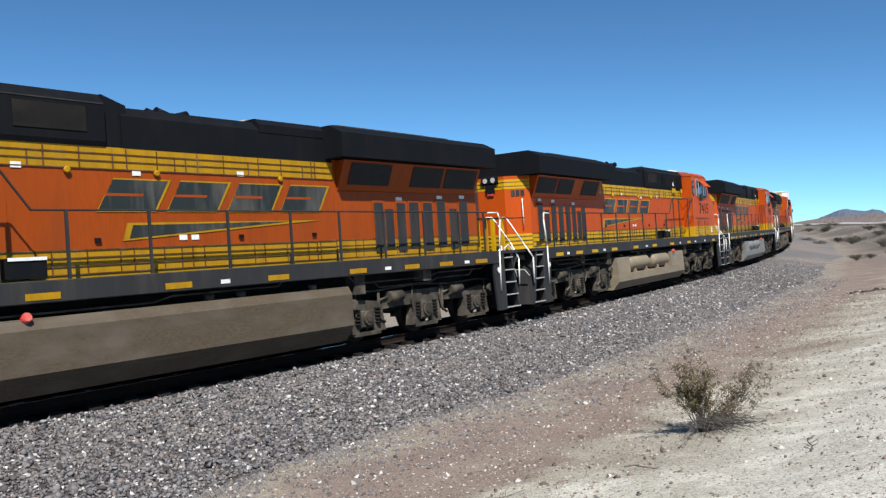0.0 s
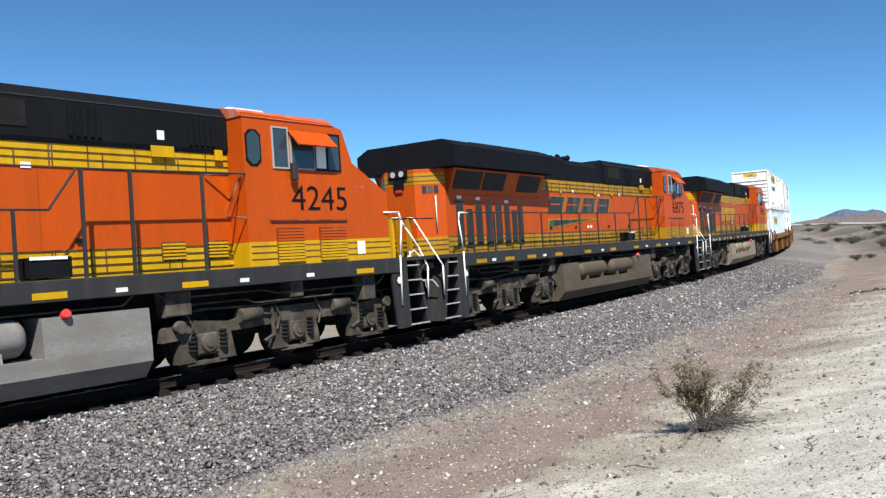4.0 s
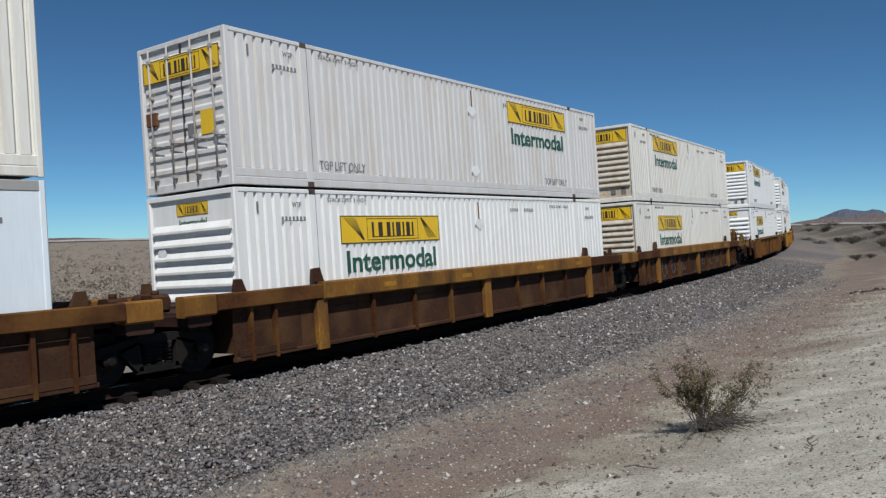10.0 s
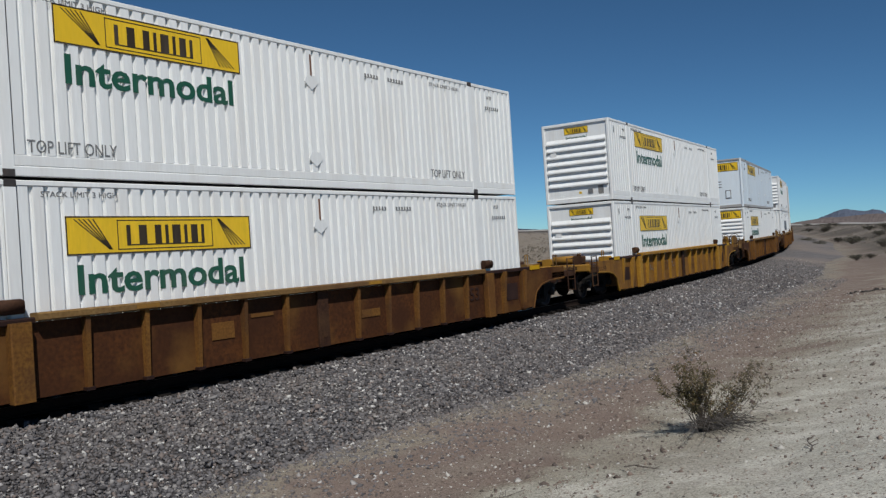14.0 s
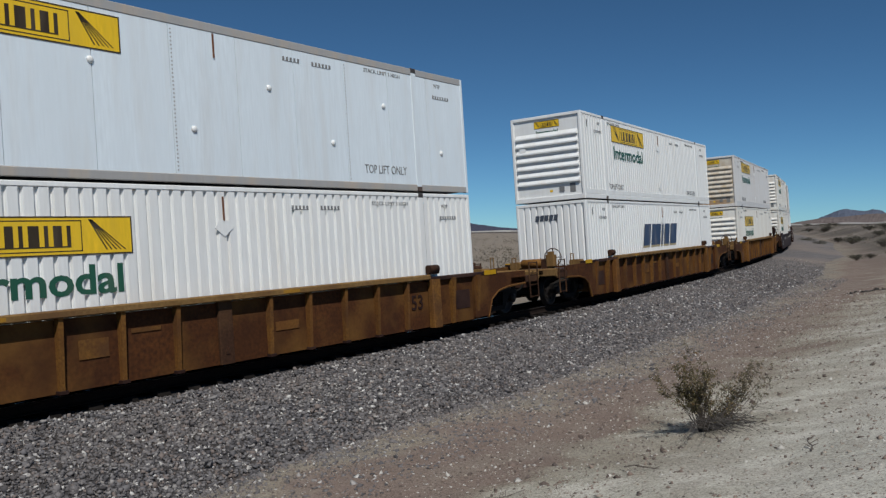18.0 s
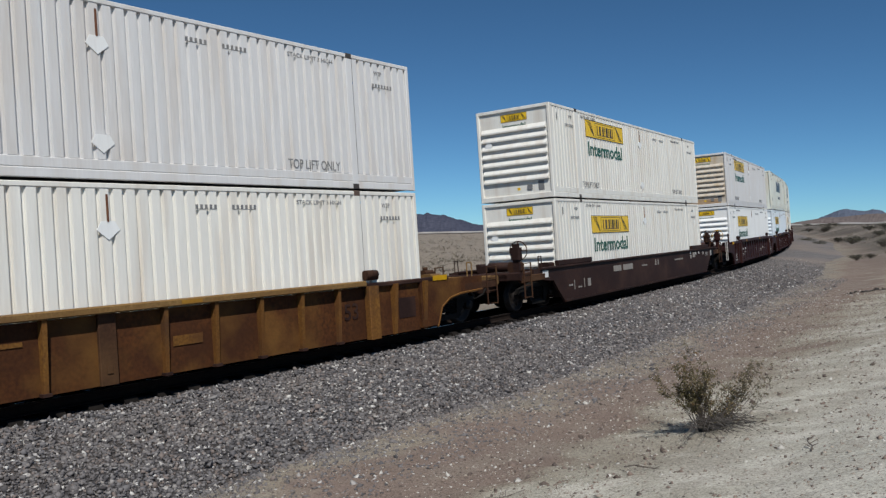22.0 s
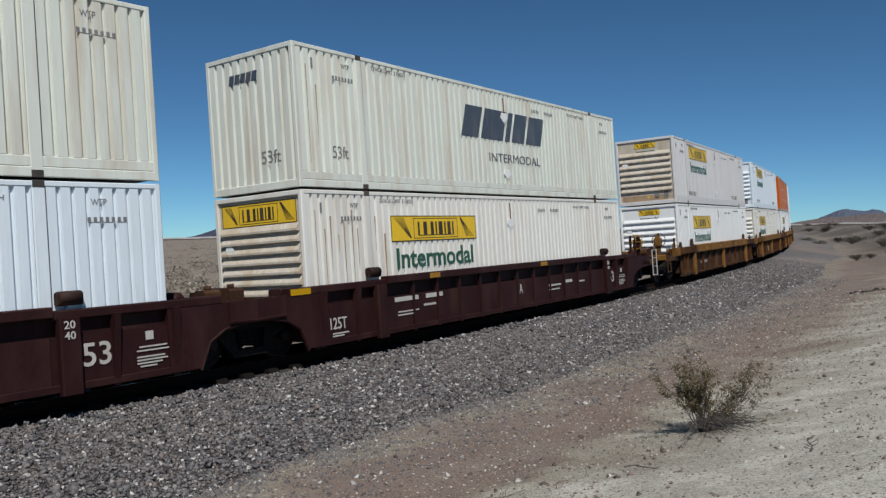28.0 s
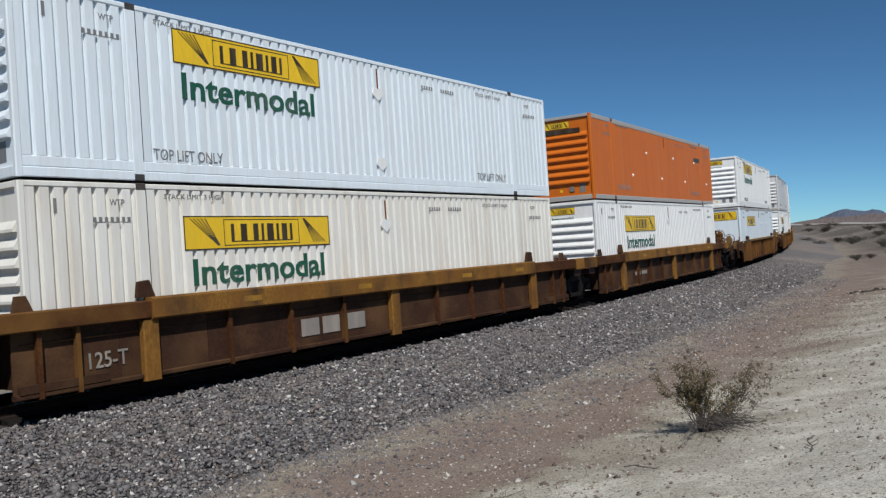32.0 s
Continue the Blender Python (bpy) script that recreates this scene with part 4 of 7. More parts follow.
            for k in range(5):
                z = 0.27 + k * 0.33
                xo = 10.93 - k * 0.066
                part("tread", Build().box(*sorted((10.26 * e, xo * e)), *sorted((sy * 1.0, sy * 1.48)), z, z + 0.03), P_GREY, st)
                part("tread_edge", Build().box(*sorted((10.27 * e, xo * e)), *sorted((sy * 1.48, sy * 1.51)), z + 0.005, z + 0.035), P_EDGE, st, "worn pale step edge")
            part("step_rail", Build().tube([(9.98 * e, sy * 1.52, 0.75), (10.0 * e, sy * 1.53, 1.85), (10.12 * e, sy * 1.52, 2.62), (10.05 * e, sy * 1.5, 2.8), (9.6 * e, sy * 1.47, 2.8)], 0.02, 8), P_WHITE, t, "white bent handrail")
            part("step_rail", Build().tube([(10.93 * e, sy * 1.5, 0.85), (10.95 * e, sy * 1.52, 1.55), (11.0 * e, sy * 1.25, 2.0), (10.95 * e, sy * 0.75, 2.72), (10.9 * e, sy * 0.55, 2.74)], 0.02, 8), P_WHITE, t, "white bent handrail")
            part("round_plate", Build().cyl((9.93 * e, sy * 1.52, 1.3), (9.93 * e, sy * 1.53, 1.3), 0.075, 16), P_WHITE, t, "round white plate")
    # fuel tank and reservoirs
    tank = [(-1.25, 0.12), (1.25, 0.12), (1.49, 0.40), (1.49, 0.66), (-1.49, 0.66), (-1.49, 0.40)]
    part("fuel_tank", Build().prism(tank, 0, -4.2, 3.8), tank_mat, t, "dusty fuel tank")
    part("tank_core", Build().box(-2.95, 2.05, -0.85, 0.85, 0.66, 1.25), P_UNDER, t)
    for x0, x1 in ((2.05, 3.8), (-4.2, -2.95)):
        part("tank_end", Build().prism([(-1.488, 0.66), (1.488, 0.66), (1.45, 1.25), (-1.45, 1.25)], 0, x0, x1), tank_mat, t, "raised end of the fuel tank")
    if plain_tank:
        part("tank_side", Build().prism([(-1.30, 0.14), (1.30, 0.14), (1.53, 0.46), (1.53, 1.10), (1.44, 1.26), (-1.44, 1.26), (-1.53, 1.10), (-1.53, 0.46)], 0, -4.3, 3.9), tank_mat, t, "long plain brown tank casing")
    for sy in (-1, 1):
        for x0, x1 in () if plain_tank else [(a + (0.3 if heritage else 0.0), c + (0.3 if heritage else 0.0)) for a, c in ((-2.75, -0.6), (-0.12, 1.87))]:
            part("air_reservoir", Build().lathe([(x0, 0.07), (x0 + 0.03, 0.19), (x0 + 0.10, 0.265), (x0 + 0.18, 0.28), (x1 - 0.18, 0.28), (x1 - 0.10, 0.265), (x1 - 0.03, 0.19), (x1, 0.07)], (0, sy * 1.22, 0.99), 0, 22), tank_mat, t, "dusty cylindrical air reservoir")
            for x in (x0 + 0.45, x1 - 0.45):
                part("tank_bracket", Build().prism([(sy * 1.10, 0.66), (sy * 1.48, 0.66), (sy * 1.42, 0.88), (sy * 1.15, 0.8)], 0, x - 0.05, x + 0.05), tank_mat, t)
        part("filler_cap", Build().cyl((2.4, sy * 1.38, 1.22), (2.4, sy * 1.52, 1.30), 0.07, 10), P_RED, t, "red fuel filler cap")
        for x in (-3.4, -1.6, -0.9):
            part("filler_cap", Build().cyl((x, sy * 1.3, 1.25), (x, sy * 1.3, 1.36), 0.09, 10), P_DUSTY, t)
    # pipes and boxes below the sill
    for sy in (near,):
        for k, (x0, x1, z) in enumerate(((4.0, 9.6, 1.36), (4.3, 8.2, 1.22), (-9.5, -4.4, 1.38), (-9.0, -5.2, 1.25), (-2.6, 3.6, 1.40))):
            y = sy * (1.36 - 0.05 * (k % 2))
            part("sill_pipe", Build().tube([(x0, y, z + 0.1), (x0 + 0.15, y, z), (x0 + (x1 - x0) * 0.4, y, z), (x0 + (x1 - x0) * 0.46, y, z - 0.08), (x1 - 0.2, y, z - 0.08), (x1, y, z + 0.08)], 0.017, 6), P_DUSTY, t, "dusty pipe below the sill")
        for x0, w, h in ((4.15, 0.5, 0.42), (6.9, 0.32, 0.3), (8.9, 0.4, 0.5), (-4.9, 0.35, 0.4), (-7.2, 0.3, 0.26)):
            part("equipment_box", Build().box(x0, x0 + w, *sorted((sy * 1.08, sy * 1.38)), 1.47 - h, 1.47, 0.02), P_DUSTY, t, "small dusty equipment box")
    # roof things
    hn = part("horn", Build().box(-1.62, -1.08, -0.55, 0.1, 4.61, 4.68), P_BLACK, t, "black air horn cluster")
    for k, (dx, y) in enumerate(((0.36, -0.42), (0.44, -0.24), (0.36, -0.06), (-0.36, -0.36), (-0.36, -0.12))):
        part("trumpet", Build().cyl((-1.35, y, 4.76), (-1.35 + dx, y, 4.80), 0.035, 10, 0.10), P_BLACK, hn)
    part("exhaust_stack", Build().box(-3.55, -2.85, -0.6, 0.2, 4.67, 4.73, 0.02).box(-3.45, -2.95, -0.5, 0.1, 4.73, 4.82, 0.03), P_EDGE, t, "pale metal exhaust stack")
    if heritage:
        nl = part("nose_louvre", Build().box(8.8, 9.66, -1.474, -1.464, 2.54, 2.86), P_LINE, t, "yellow louvre on the nose")
        for k in range(4):
            part("slat", Build().box(8.82, 9.64, -1.495, -1.474, 2.555 + k * 0.075, 2.61 + k * 0.075), P_YELLOW, nl)
    if plain_tank:   # the leading locomotive is more weathered than the rest
        for ob in t.children_recursive:
            if ob.type == "MESH" and ob.data.materials:
                if ob.data.materials[0] == P_ORANGE:
                    ob.data.materials[0] = P_ORANGE_DULL
                elif ob.data.materials[0] == P_YELLOW:
                    ob.data.materials[0] = P_YELLOW_DULL
    if number == "6875":   # its yellow is grimy, its orange fresh
        for ob in t.children_recursive:
            if ob.type == "MESH" and ob.data.materials and ob.data.materials[0] == P_YELLOW:
                ob.data.materials[0] = P_YELLOW_DULL
    # trucks
    for x in (-7.15, 7.15):
        loco_truck(t, x)
    return t

# ---- containers ----
def box_paint(name, col, amt, dirt=(0.48, 0.38, 0.28)):
    return material(name, col, tuple(c * 0.93 for c in col), rough=0.5, scale=0.6, fine=0.03, dirt=dirt, dirt_amt=amt, dirt_scale=1.1, stretch=(3.0, 3.0, 0.28), bump=0.002, bump_scale=3, vary=0.03)


B_WHITE = box_paint("container_white", (0.84, 0.845, 0.83), 0.16)
B_CREAM = box_paint("container_cream", (0.79, 0.77, 0.71), 0.4)
B_GREY = box_paint("container_grey", (0.68, 0.67, 0.66), 0.35)
B_BLUE = box_paint("container_blue_white", (0.75, 0.82, 0.87), 0.14)
B_GREENISH = box_paint("container_greenish_white", (0.72, 0.74, 0.66), 0.6)
B_DIRTYEND = material("rust_stained_end", (0.66, 0.62, 0.54), (0.52, 0.45, 0.36), rough=0.65, scale=1.6, fine=0.1, dirt=(0.42, 0.32, 0.2), dirt_amt=0.9, dirt_scale=1.7, stretch=(2.0, 2.0, 0.5), bump=0.002, bump_scale=3)
B_ORANGE = box_paint("container_orange", (0.62, 0.145, 0.006), 0.25, (0.34, 0.09, 0.01))
B_STEELRAIL = box_paint("container_rail_grey", (0.38, 0.37, 0.36), 0.5)
B_CAST = material("corner_casting", (0.055, 0.05, 0.048), (0.035, 0.03, 0.03), rough=0.7, scale=6, dirt=(0.2, 0.12, 0.08), dirt_amt=0.4)
B_SIGN = paint("sign_yellow", (0.88, 0.56, 0.02), amt=0.12, dirt=(0.6, 0.4, 0.1))
B_INK = paint("sign_ink", (0.045, 0.03, 0.015), amt=0.1)
B_GREENINK = paint("lettering_green", (0.02, 0.10, 0.06), amt=0.1)
B_SLATE = paint("lettering_slate", (0.07, 0.085, 0.11), amt=0.2)
B_NAVY = paint("lettering_navy", (0.02, 0.04, 0.105), amt=0.25)
B_TAN = paint("lettering_tan", (0.42, 0.33, 0.17), amt=0.25)
B_MARK = paint("stencil_grey", (0.20, 0.20, 0.20), amt=0.3)
B_RUST = material("rust_streak", (0.20, 0.085, 0.04), (0.13, 0.05, 0.025), rough=0.9, scale=6, fine=0.2)
B_STREAK = material("rust_run", (0.30, 0.17, 0.085), (0.42, 0.30, 0.19), rough=0.9, scale=5, fine=0.2)
HL, HW, HH = 8.077, 1.295, 2.91


def corrugated(x0, x1, z0, z1, y, depth, pitch, sy, groove=0.36):
    """A wall of upright corrugations: flats with grooves pressed inwards."""
    b = Build()
    n = max(1, round((x1 - x0) / pitch))
    p = (x1 - x0) / n
    xs = []
    for i in range(n):
        a = x0 + i * p
        g = p * groove
        xs += [(a, 0), (a + p - g, 0), (a + p - g * 0.72, 1), (a + p - g * 0.28, 1)]
    xs.append((x1, 0))
    for x, d in xs:
        b.v += [(x, sy * (y - d * depth), z0), (x, sy * (y - d * depth), z1)]
    for i in range(len(xs) - 1):
        b.f.append((2 * i, 2 * i + 2, 2 * i + 3, 2 * i + 1))
        b.s.append(False)
    return b


def small_text(body, width, height, mat):
    me = text_mesh(body, 1.0, mat, 0.0)
    xs = [v.co.x for v in me.vertices]
    zs = [v.co.z for v in me.vertices]
    me.transform(Matrix.Diagonal((width / (max(xs) - min(xs)), 1, height / (max(zs) - min(zs)), 1)) @ Matrix.Translation((-min(xs), 0, -min(zs))))
    return me


def heavy_text(body, width, height, mat, bold):
    me = text_mesh(body, 1.0, mat, bold)
    xs = [v.co.x for v in me.vertices]
    zs = [v.co.z for v in me.vertices]
    me.transform(Matrix.Diagonal((width / (max(xs) - min(xs)), 1, height / (max(zs) - min(zs)), 1)) @ Matrix.Translation((-min(xs), 0, -min(zs))))
    return me


TEXTS = {}


def lettering(key, maker):
    if key not in TEXTS:
        TEXTS[key] = maker()
    return TEXTS[key]


def stroke_row(n):
    """A short row of strokes on a thin base line, for writing too small to read."""
    comb = [(-0.012, 0.0)]
    for k in range(n):
        x = k * 0.10
        comb += [(0.0, x), (0.075, x), (0.075, x + 0.055), (0.0, x + 0.055)]
    comb.append((-0.012, comb[-1][1]))
    return Build().prism(comb[::-1], 1, -0.003, -0.001).mesh("stencil_line", B_MARK)


def sign_meshes(w, h):
    """A yellow sign board: frame line, ornament lines at both ends and dark strokes where its brand stands."""
    board = Build().box(0, w, -0.004, 0, 0, h)
    ink = Build()
    y0, y1 = -0.007, -0.004
    e = 0.022 * h / 0.6
    for a, b, c, d in ((0, w, 0, e), (0, w, h - e, h), (0, e, 0, h), (w - e, w, 0, h)):
        ink.box(a, b, y0, y1, c, d)
    m0, m1 = w * 0.24, w * 0.76
    for a, b, c, d in ((m0, m1, h * 0.10, h * 0.10 + e * 0.7), (m0, m1, h * 0.90 - e * 0.7, h * 0.90), (m0, m0 + e * 0.7, h * 0.1, h * 0.9), (m1 - e * 0.7, m1, h * 0.1, h * 0.9)):
        ink.box(a, b, y0, y1, c, d)
    for k in range(5):
        s = k * 0.022 * w
        ink.prism([(h * 0.92, w * 0.035 + s), (h * 0.92, w * 0.042 + s), (h * 0.12, w * 0.205 - 0.0 + s * 0.1), (h * 0.12, w * 0.198 + s * 0.1)], 1, y0, y1)
        ink.prism([(h * 0.92, w * 0.80 - s * 0.1), (h * 0.92, w * 0.807 - s * 0.1), (h * 0.12, w * 0.965 - s), (h * 0.12, w * 0.958 - s)], 1, y0, y1)
    letters = Build()
    x = w * 0.285
    lh0, lh1 = h * 0.24, h * 0.76
    u = w * 0.0158
    comb = [(lh0 - h * 0.03, x)]   # one joined shape: upright strokes on a thin base line
    for lw in (1.3, 0.0, 2.6, 0.0, 2.2, 1.1, 2.9, 1.1, 2.4, 1.1):
        if lw:
            comb += [(lh0, x), (lh1, x), (lh1, x + lw * u), (lh0, x + lw * u)]
        x += (lw + 1.35) * u
    comb.append((lh0 - h * 0.03, comb[-1][1]))
    letters.prism(comb[::-1], 1, -0.009, y0)
    return board.mesh("sign_board", B_SIGN), ink.mesh("sign_border", B_INK), letters.mesh("brand_mark", B_INK)


def sign(owner, w, h, at):
    bd, ink, le = lettering(("sign", w, h), lambda: sign_meshes(w, h))
    s = part("sign_board", bd, None, owner, "yellow sign board with a dark border", at)
    part("sign_border", ink, None, s)
    part("brand_mark", le, None, s, "dark brand strokes")
    return s


END = Matrix.Rotation(radians(-90), 4, "Z")   # turns lettering onto the -x end


def container(paint_mat, side, end, logo, label, offset=-5.25, rusty=0, drop=0.0, dirty_end=False):
    """A 53-foot box. side: corr or smooth; end: louvre, louvre_big, doors, corr, smooth; logo: intermodal, sign, slate, bars, none."""
    t = thing("container", label, "container", "stacked freight containers")
    ribs = side == "corr"
    rail = B_STEELRAIL if side == "smooth" else paint_mat
    part("roof_panel", Build().box(-HL + 0.05, HL - 0.05, -HW + 0.06, HW - 0.06, HH - 0.05, HH - 0.02), paint_mat, t)
    part("floor_frame", Build().box(-HL + 0.08, HL - 0.08, -HW + 0.08, HW - 0.08, 0.02, 0.14), B_CAST, t, "dark floor frame")
    for sy in (-1, 1):
        y0, y1 = sorted((sy * (HW - 0.07), sy * HW))
        part("top_rail", Build().box(-HL + 0.1, HL - 0.1, y0, y1, HH - (0.16 if side == "smooth" else 0.085), HH, 0.012), rail, t)
        part("bottom_rail", Build().box(-HL + 0.1, HL - 0.1, y0, y1, 0.0, 0.15, 0.012), rail, t)
        if ribs:
            zb = 0.32
            part("lower_band", Build().box(-HL + 0.1, HL - 0.1, *sorted((sy * (HW - 0.05), sy * (HW - 0.006))), 0.15, zb, 0.015), paint_mat, t, "smooth band along the bottom")
            for x0, x1 in ((-HL + 0.10, -6.16), (-5.94, 5.94), (6.16, HL - 0.10)):
                part("side_panel", corrugated(x0, x1, zb, HH - 0.085, HW - 0.012, 0.056, 0.235, sy), paint_mat, t, "upright corrugated side panel")
        else:
            for i in range(11):
                x0 = -HL + 0.1 + i * (2 * HL - 0.2) / 11
                x1 = x0 + (2 * HL - 0.2) / 11
                part("side_panel", Build().box(x0 + 0.006, x1 - 0.006, *sorted((sy * (HW - 0.05), sy * (HW - 0.012))), 0.15, HH - 0.16), paint_mat, t, "smooth side panel")
            if sy < 0:
                dome = lettering("dome", lambda: Build().lathe([(0.0, 0.06), (-0.018, 0.058), (-0.034, 0.038), (-0.04, 0.012)], (0, 0, 0), 1, 12).mesh("boss", B_WHITE))
                for k, x in enumerate((-4.0, -2.2, -0.3, 1.5, 3.2, 4.9, 7.0)):
                    part("boss", dome, None, t, "round white boss", pose(x, -HW + 0.012, 1.9 if k % 2 else 0.95))
                seam = lettering("rivets", lambda: [b for b in [Build()] if [b.box(-0.012, 0.012, -0.006, 0.0, 0.2 + 0.07 * k, 0.225 + 0.07 * k) for k in range(36)]][0].mesh("rivet_seam", B_STEELRAIL))
                for i in range(2, 11, 3):
                    tagged(part("rivet_seam", seam, None, t, "", pose(-HL + 0.1 + i * (2 * HL - 0.2) / 11 + 0.05, -HW + 0.012, 0)), kind="stuff")
            part("panel_backing", Build().box(-HL + 0.1, HL - 0.1, *sorted((sy * (HW - 0.06), sy * (HW - 0.052))), 0.15, HH - 0.16), B_MARK, t)
        for px in (-6.05, 6.05):
            part("lift_post", Build().box(px - 0.10, px + 0.10, *sorted((sy * (HW - 0.06), sy * (HW + 0.001))), 0.0, HH - 0.02, 0.015), paint_mat, t)
            part("lift_casting", Build().box(px - 0.09, px + 0.09, *sorted((sy * (HW - 0.1), sy * (HW + 0.004))), HH - 0.11, HH + 0.012, 0.01), B_CAST, t, "dark lifting casting")
            part("lift_casting", Build().box(px - 0.09, px + 0.09, *sorted((sy * (HW - 0.1), sy * (HW + 0.004))), -0.012, 0.11, 0.01), B_CAST, t, "dark lifting casting")
        for ex in (-1, 1):
            part("corner_post", Build().box(*sorted((ex * (HL - 0.11), ex * HL)), *sorted((sy * (HW - 0.11), sy * HW)), 0.0, HH, 0.02), paint_mat, t)
    # ends
    end_mat = B_DIRTYEND if dirty_end else paint_mat
    part("rear_doors", Build().box(HL - 0.07, HL - 0.03, -HW + 0.1, HW - 0.1, 0.1, HH - 0.1), paint_mat, t)
    part("front_sill", Build().box(-HL, -HL + 0.1, -HW + 0.1, HW - 0.1, 0.0, 0.16, 0.01), paint_mat if side == "corr" else rail, t)
    part("front_header", Build().box(-HL, -HL + 0.1, -HW + 0.1, HW - 0.1, HH - 0.1, HH, 0.01), paint_mat if side == "corr" else rail, t)
    xe = -HL + 0.05
    if end == "corr":
        b = corrugated(-HW + 0.11, HW - 0.11, 0.16, HH - 0.1, 0.045, 0.05, 0.24, -1)
        part("front_panel", b, paint_mat, t, "upright corrugated end wall", Matrix.Translation((-HL + 0.06, 0, 0)) @ END)
        part("end_marks", lettering("53ft", lambda: small_text("53ft", 0.55, 0.26, B_MARK)), None, t, "", Matrix.Translation((-HL + 0.012, -0.25, 0.55)) @ END)
        for k in range(5):
            x = 0.25 - k * 0.17
            b = Build()
            slant(b, 0, 0.145, 0, 0.2, 0.04, 0, 0.004, -1)
            part("brand_block", b, B_SLATE, t, "slate block of a brand", Matrix.Translation((-HL + 0.012, 0.5 - k * 0.17 + 0.1, 2.3)) @ END)
    else:
        part("front_panel", Build().box(xe, xe + 0.03, -HW + 0.1, HW - 0.1, 0.16, HH - 0.1), end_mat, t, "end wall")
    if dirty_end and paint_mat is B_GREY:
        part("sill_stain", Build().box(xe - 0.003, xe - 0.001, -0.9, 1.1, 0.17, 0.42), B_STREAK, t, "pale rusty stain")
    if end in ("louvre", "louvre_big"):
        n = 7 if end == "louvre" else 8
        top = 2.28 if end == "louvre" else 2.22
        low = 0.70
        for k in range(n):
            z = low + (top - low) * k / (n - 1) - 0.12
            prof = [(z, xe + 0.001), (z + 0.006, xe - 0.075), (z + 0.05, xe - 0.075), (z + 0.175, xe + 0.001)]
            part("end_rib", Build().prism([(a, c) for a, c in prof], 1, -HW + 0.16, HW - 0.16), end_mat, t, "horizontal end rib")
        if end == "louvre":
            sign(t, 0.92, 0.24, Matrix.Translation((xe - 0.003, 0.42, HH - 0.42)) @ END)
            part("end_word", lettering("int_s", lambda: heavy_text("Intermodal", 0.8, 0.13, B_GREENINK, 0.02)), None, t, "green word", Matrix.Translation((xe - 0.002, 0.36, HH - 0.62)) @ END)
        else:
            sign(t, 2.2, 0.48, Matrix.Translation((xe - 0.003, 1.10, HH - 0.64)) @ END)
        b = Build()
        d = [(0.88, 1.62), (1.02, 1.80), (0.88, 1.98), (0.74, 1.80)]
        b.prism(d, 0, xe - 0.056, xe - 0.05)
        part("placard_holder", b, B_WHITE, t, "white diamond placard holder")
        part("vent_box", Build().box(xe - 0.03, xe, -0.55, -0.38, 0.30, 0.46), B_MARK, t, "small grey vent")
        part("notice", Build().box(xe - 0.006, xe, -0.12, -0.02, 0.30, 0.38), B_SIGN, t, "small yellow notice")
        part("notice", Build().box(xe - 0.006, xe, -0.95, -0.75, 0.24, 0.55), B_MARK, t)
    if end == "smooth":
        sign(t, 2.2, 0.5, Matrix.Translation((xe - 0.003, 1.10, HH - 0.72)) @ END)
        part("end_hatch", Build().box(xe - 0.02, xe, -0.62, -0.3, 0.55, 1.05), B_MARK, t, "small framed hatch")
        part("end_hatch_door", Build().box(xe - 0.03, xe - 0.02, -0.58, -0.34, 0.60, 1.0), B_BLUE, t)
        for k in range(3):
            part("stencil_bar", Build().box(xe - 0.005, xe, -0.1 - 0.0, 0.35 - 0.06 * k, 1.55 - 0.16 * k, 1.61 - 0.16 * k), B_MARK, t)
    if end == "doors":
        for k in range(9):
            z = 0.35 + k * 0.27
            part("door_rib", Build().prism([(z, xe + 0.001), (z + 0.03, xe - 0.03), (z + 0.10, xe - 0.03), (z + 0.15, xe + 0.001)], 1, -HW + 0.18, HW - 0.18), paint_mat, t)
        part("door_gap", Build().box(xe - 0.04, xe, -0.012, 0.012, 0.16, HH - 0.1), B_CAST, t)
        for y in (-0.92, -0.35, 0.35, 0.92):
            rod = part("lock_rod", Build().cyl((xe - 0.07, y, 0.12), (xe - 0.07, y, HH - 0.08), 0.02, 8), B_STEELRAIL, t, "grey door lock rod")
            for z in (0.3, 1.0, 1.9, 2.6):
                part("rod_keeper", Build().box(xe - 0.09, xe - 0.02, y - 0.05, y + 0.05, z - 0.03, z + 0.03), B_STEELRAIL, rod)
            part("rod_handle", Build().tube([(xe - 0.08, y, 0.95), (xe - 0.1, y - 0.35, 0.9)], 0.016), B_STEELRAIL, rod)
        sign(t, 2.25, 0.44, Matrix.Translation((xe - 0.055, 1.12, HH - 0.74)) @ END)
        part("notice", Build().box(xe - 0.045, xe - 0.03, -0.85, -0.5, 1.0, 1.45), B_SIGN, t, "yellow warning notice")
        part("notice", Build().box(xe - 0.045, xe - 0.03, -0.35, -0.12, 1.0, 1.25), B_MARK, t)
        part("seal_box", Build().box(xe - 0.08, xe, 0.78, 1.08, 1.35, 1.6), B_RUST, t, "rusty brown lock box")
    # near-side painting
    y = -HW + 0.010
    if logo in ("intermodal", "sign"):
        sign(t, 3.6, 0.60, pose(offset, y, 2.07 - drop))
        if logo == "intermodal":
            part("side_word", lettering("int_l", lambda: heavy_text("Intermodal", 3.25, 0.47, B_GREENINK, 0.022)), None, t, "green painted word", pose(offset + 0.15, y - 0.001, 1.45 - drop))
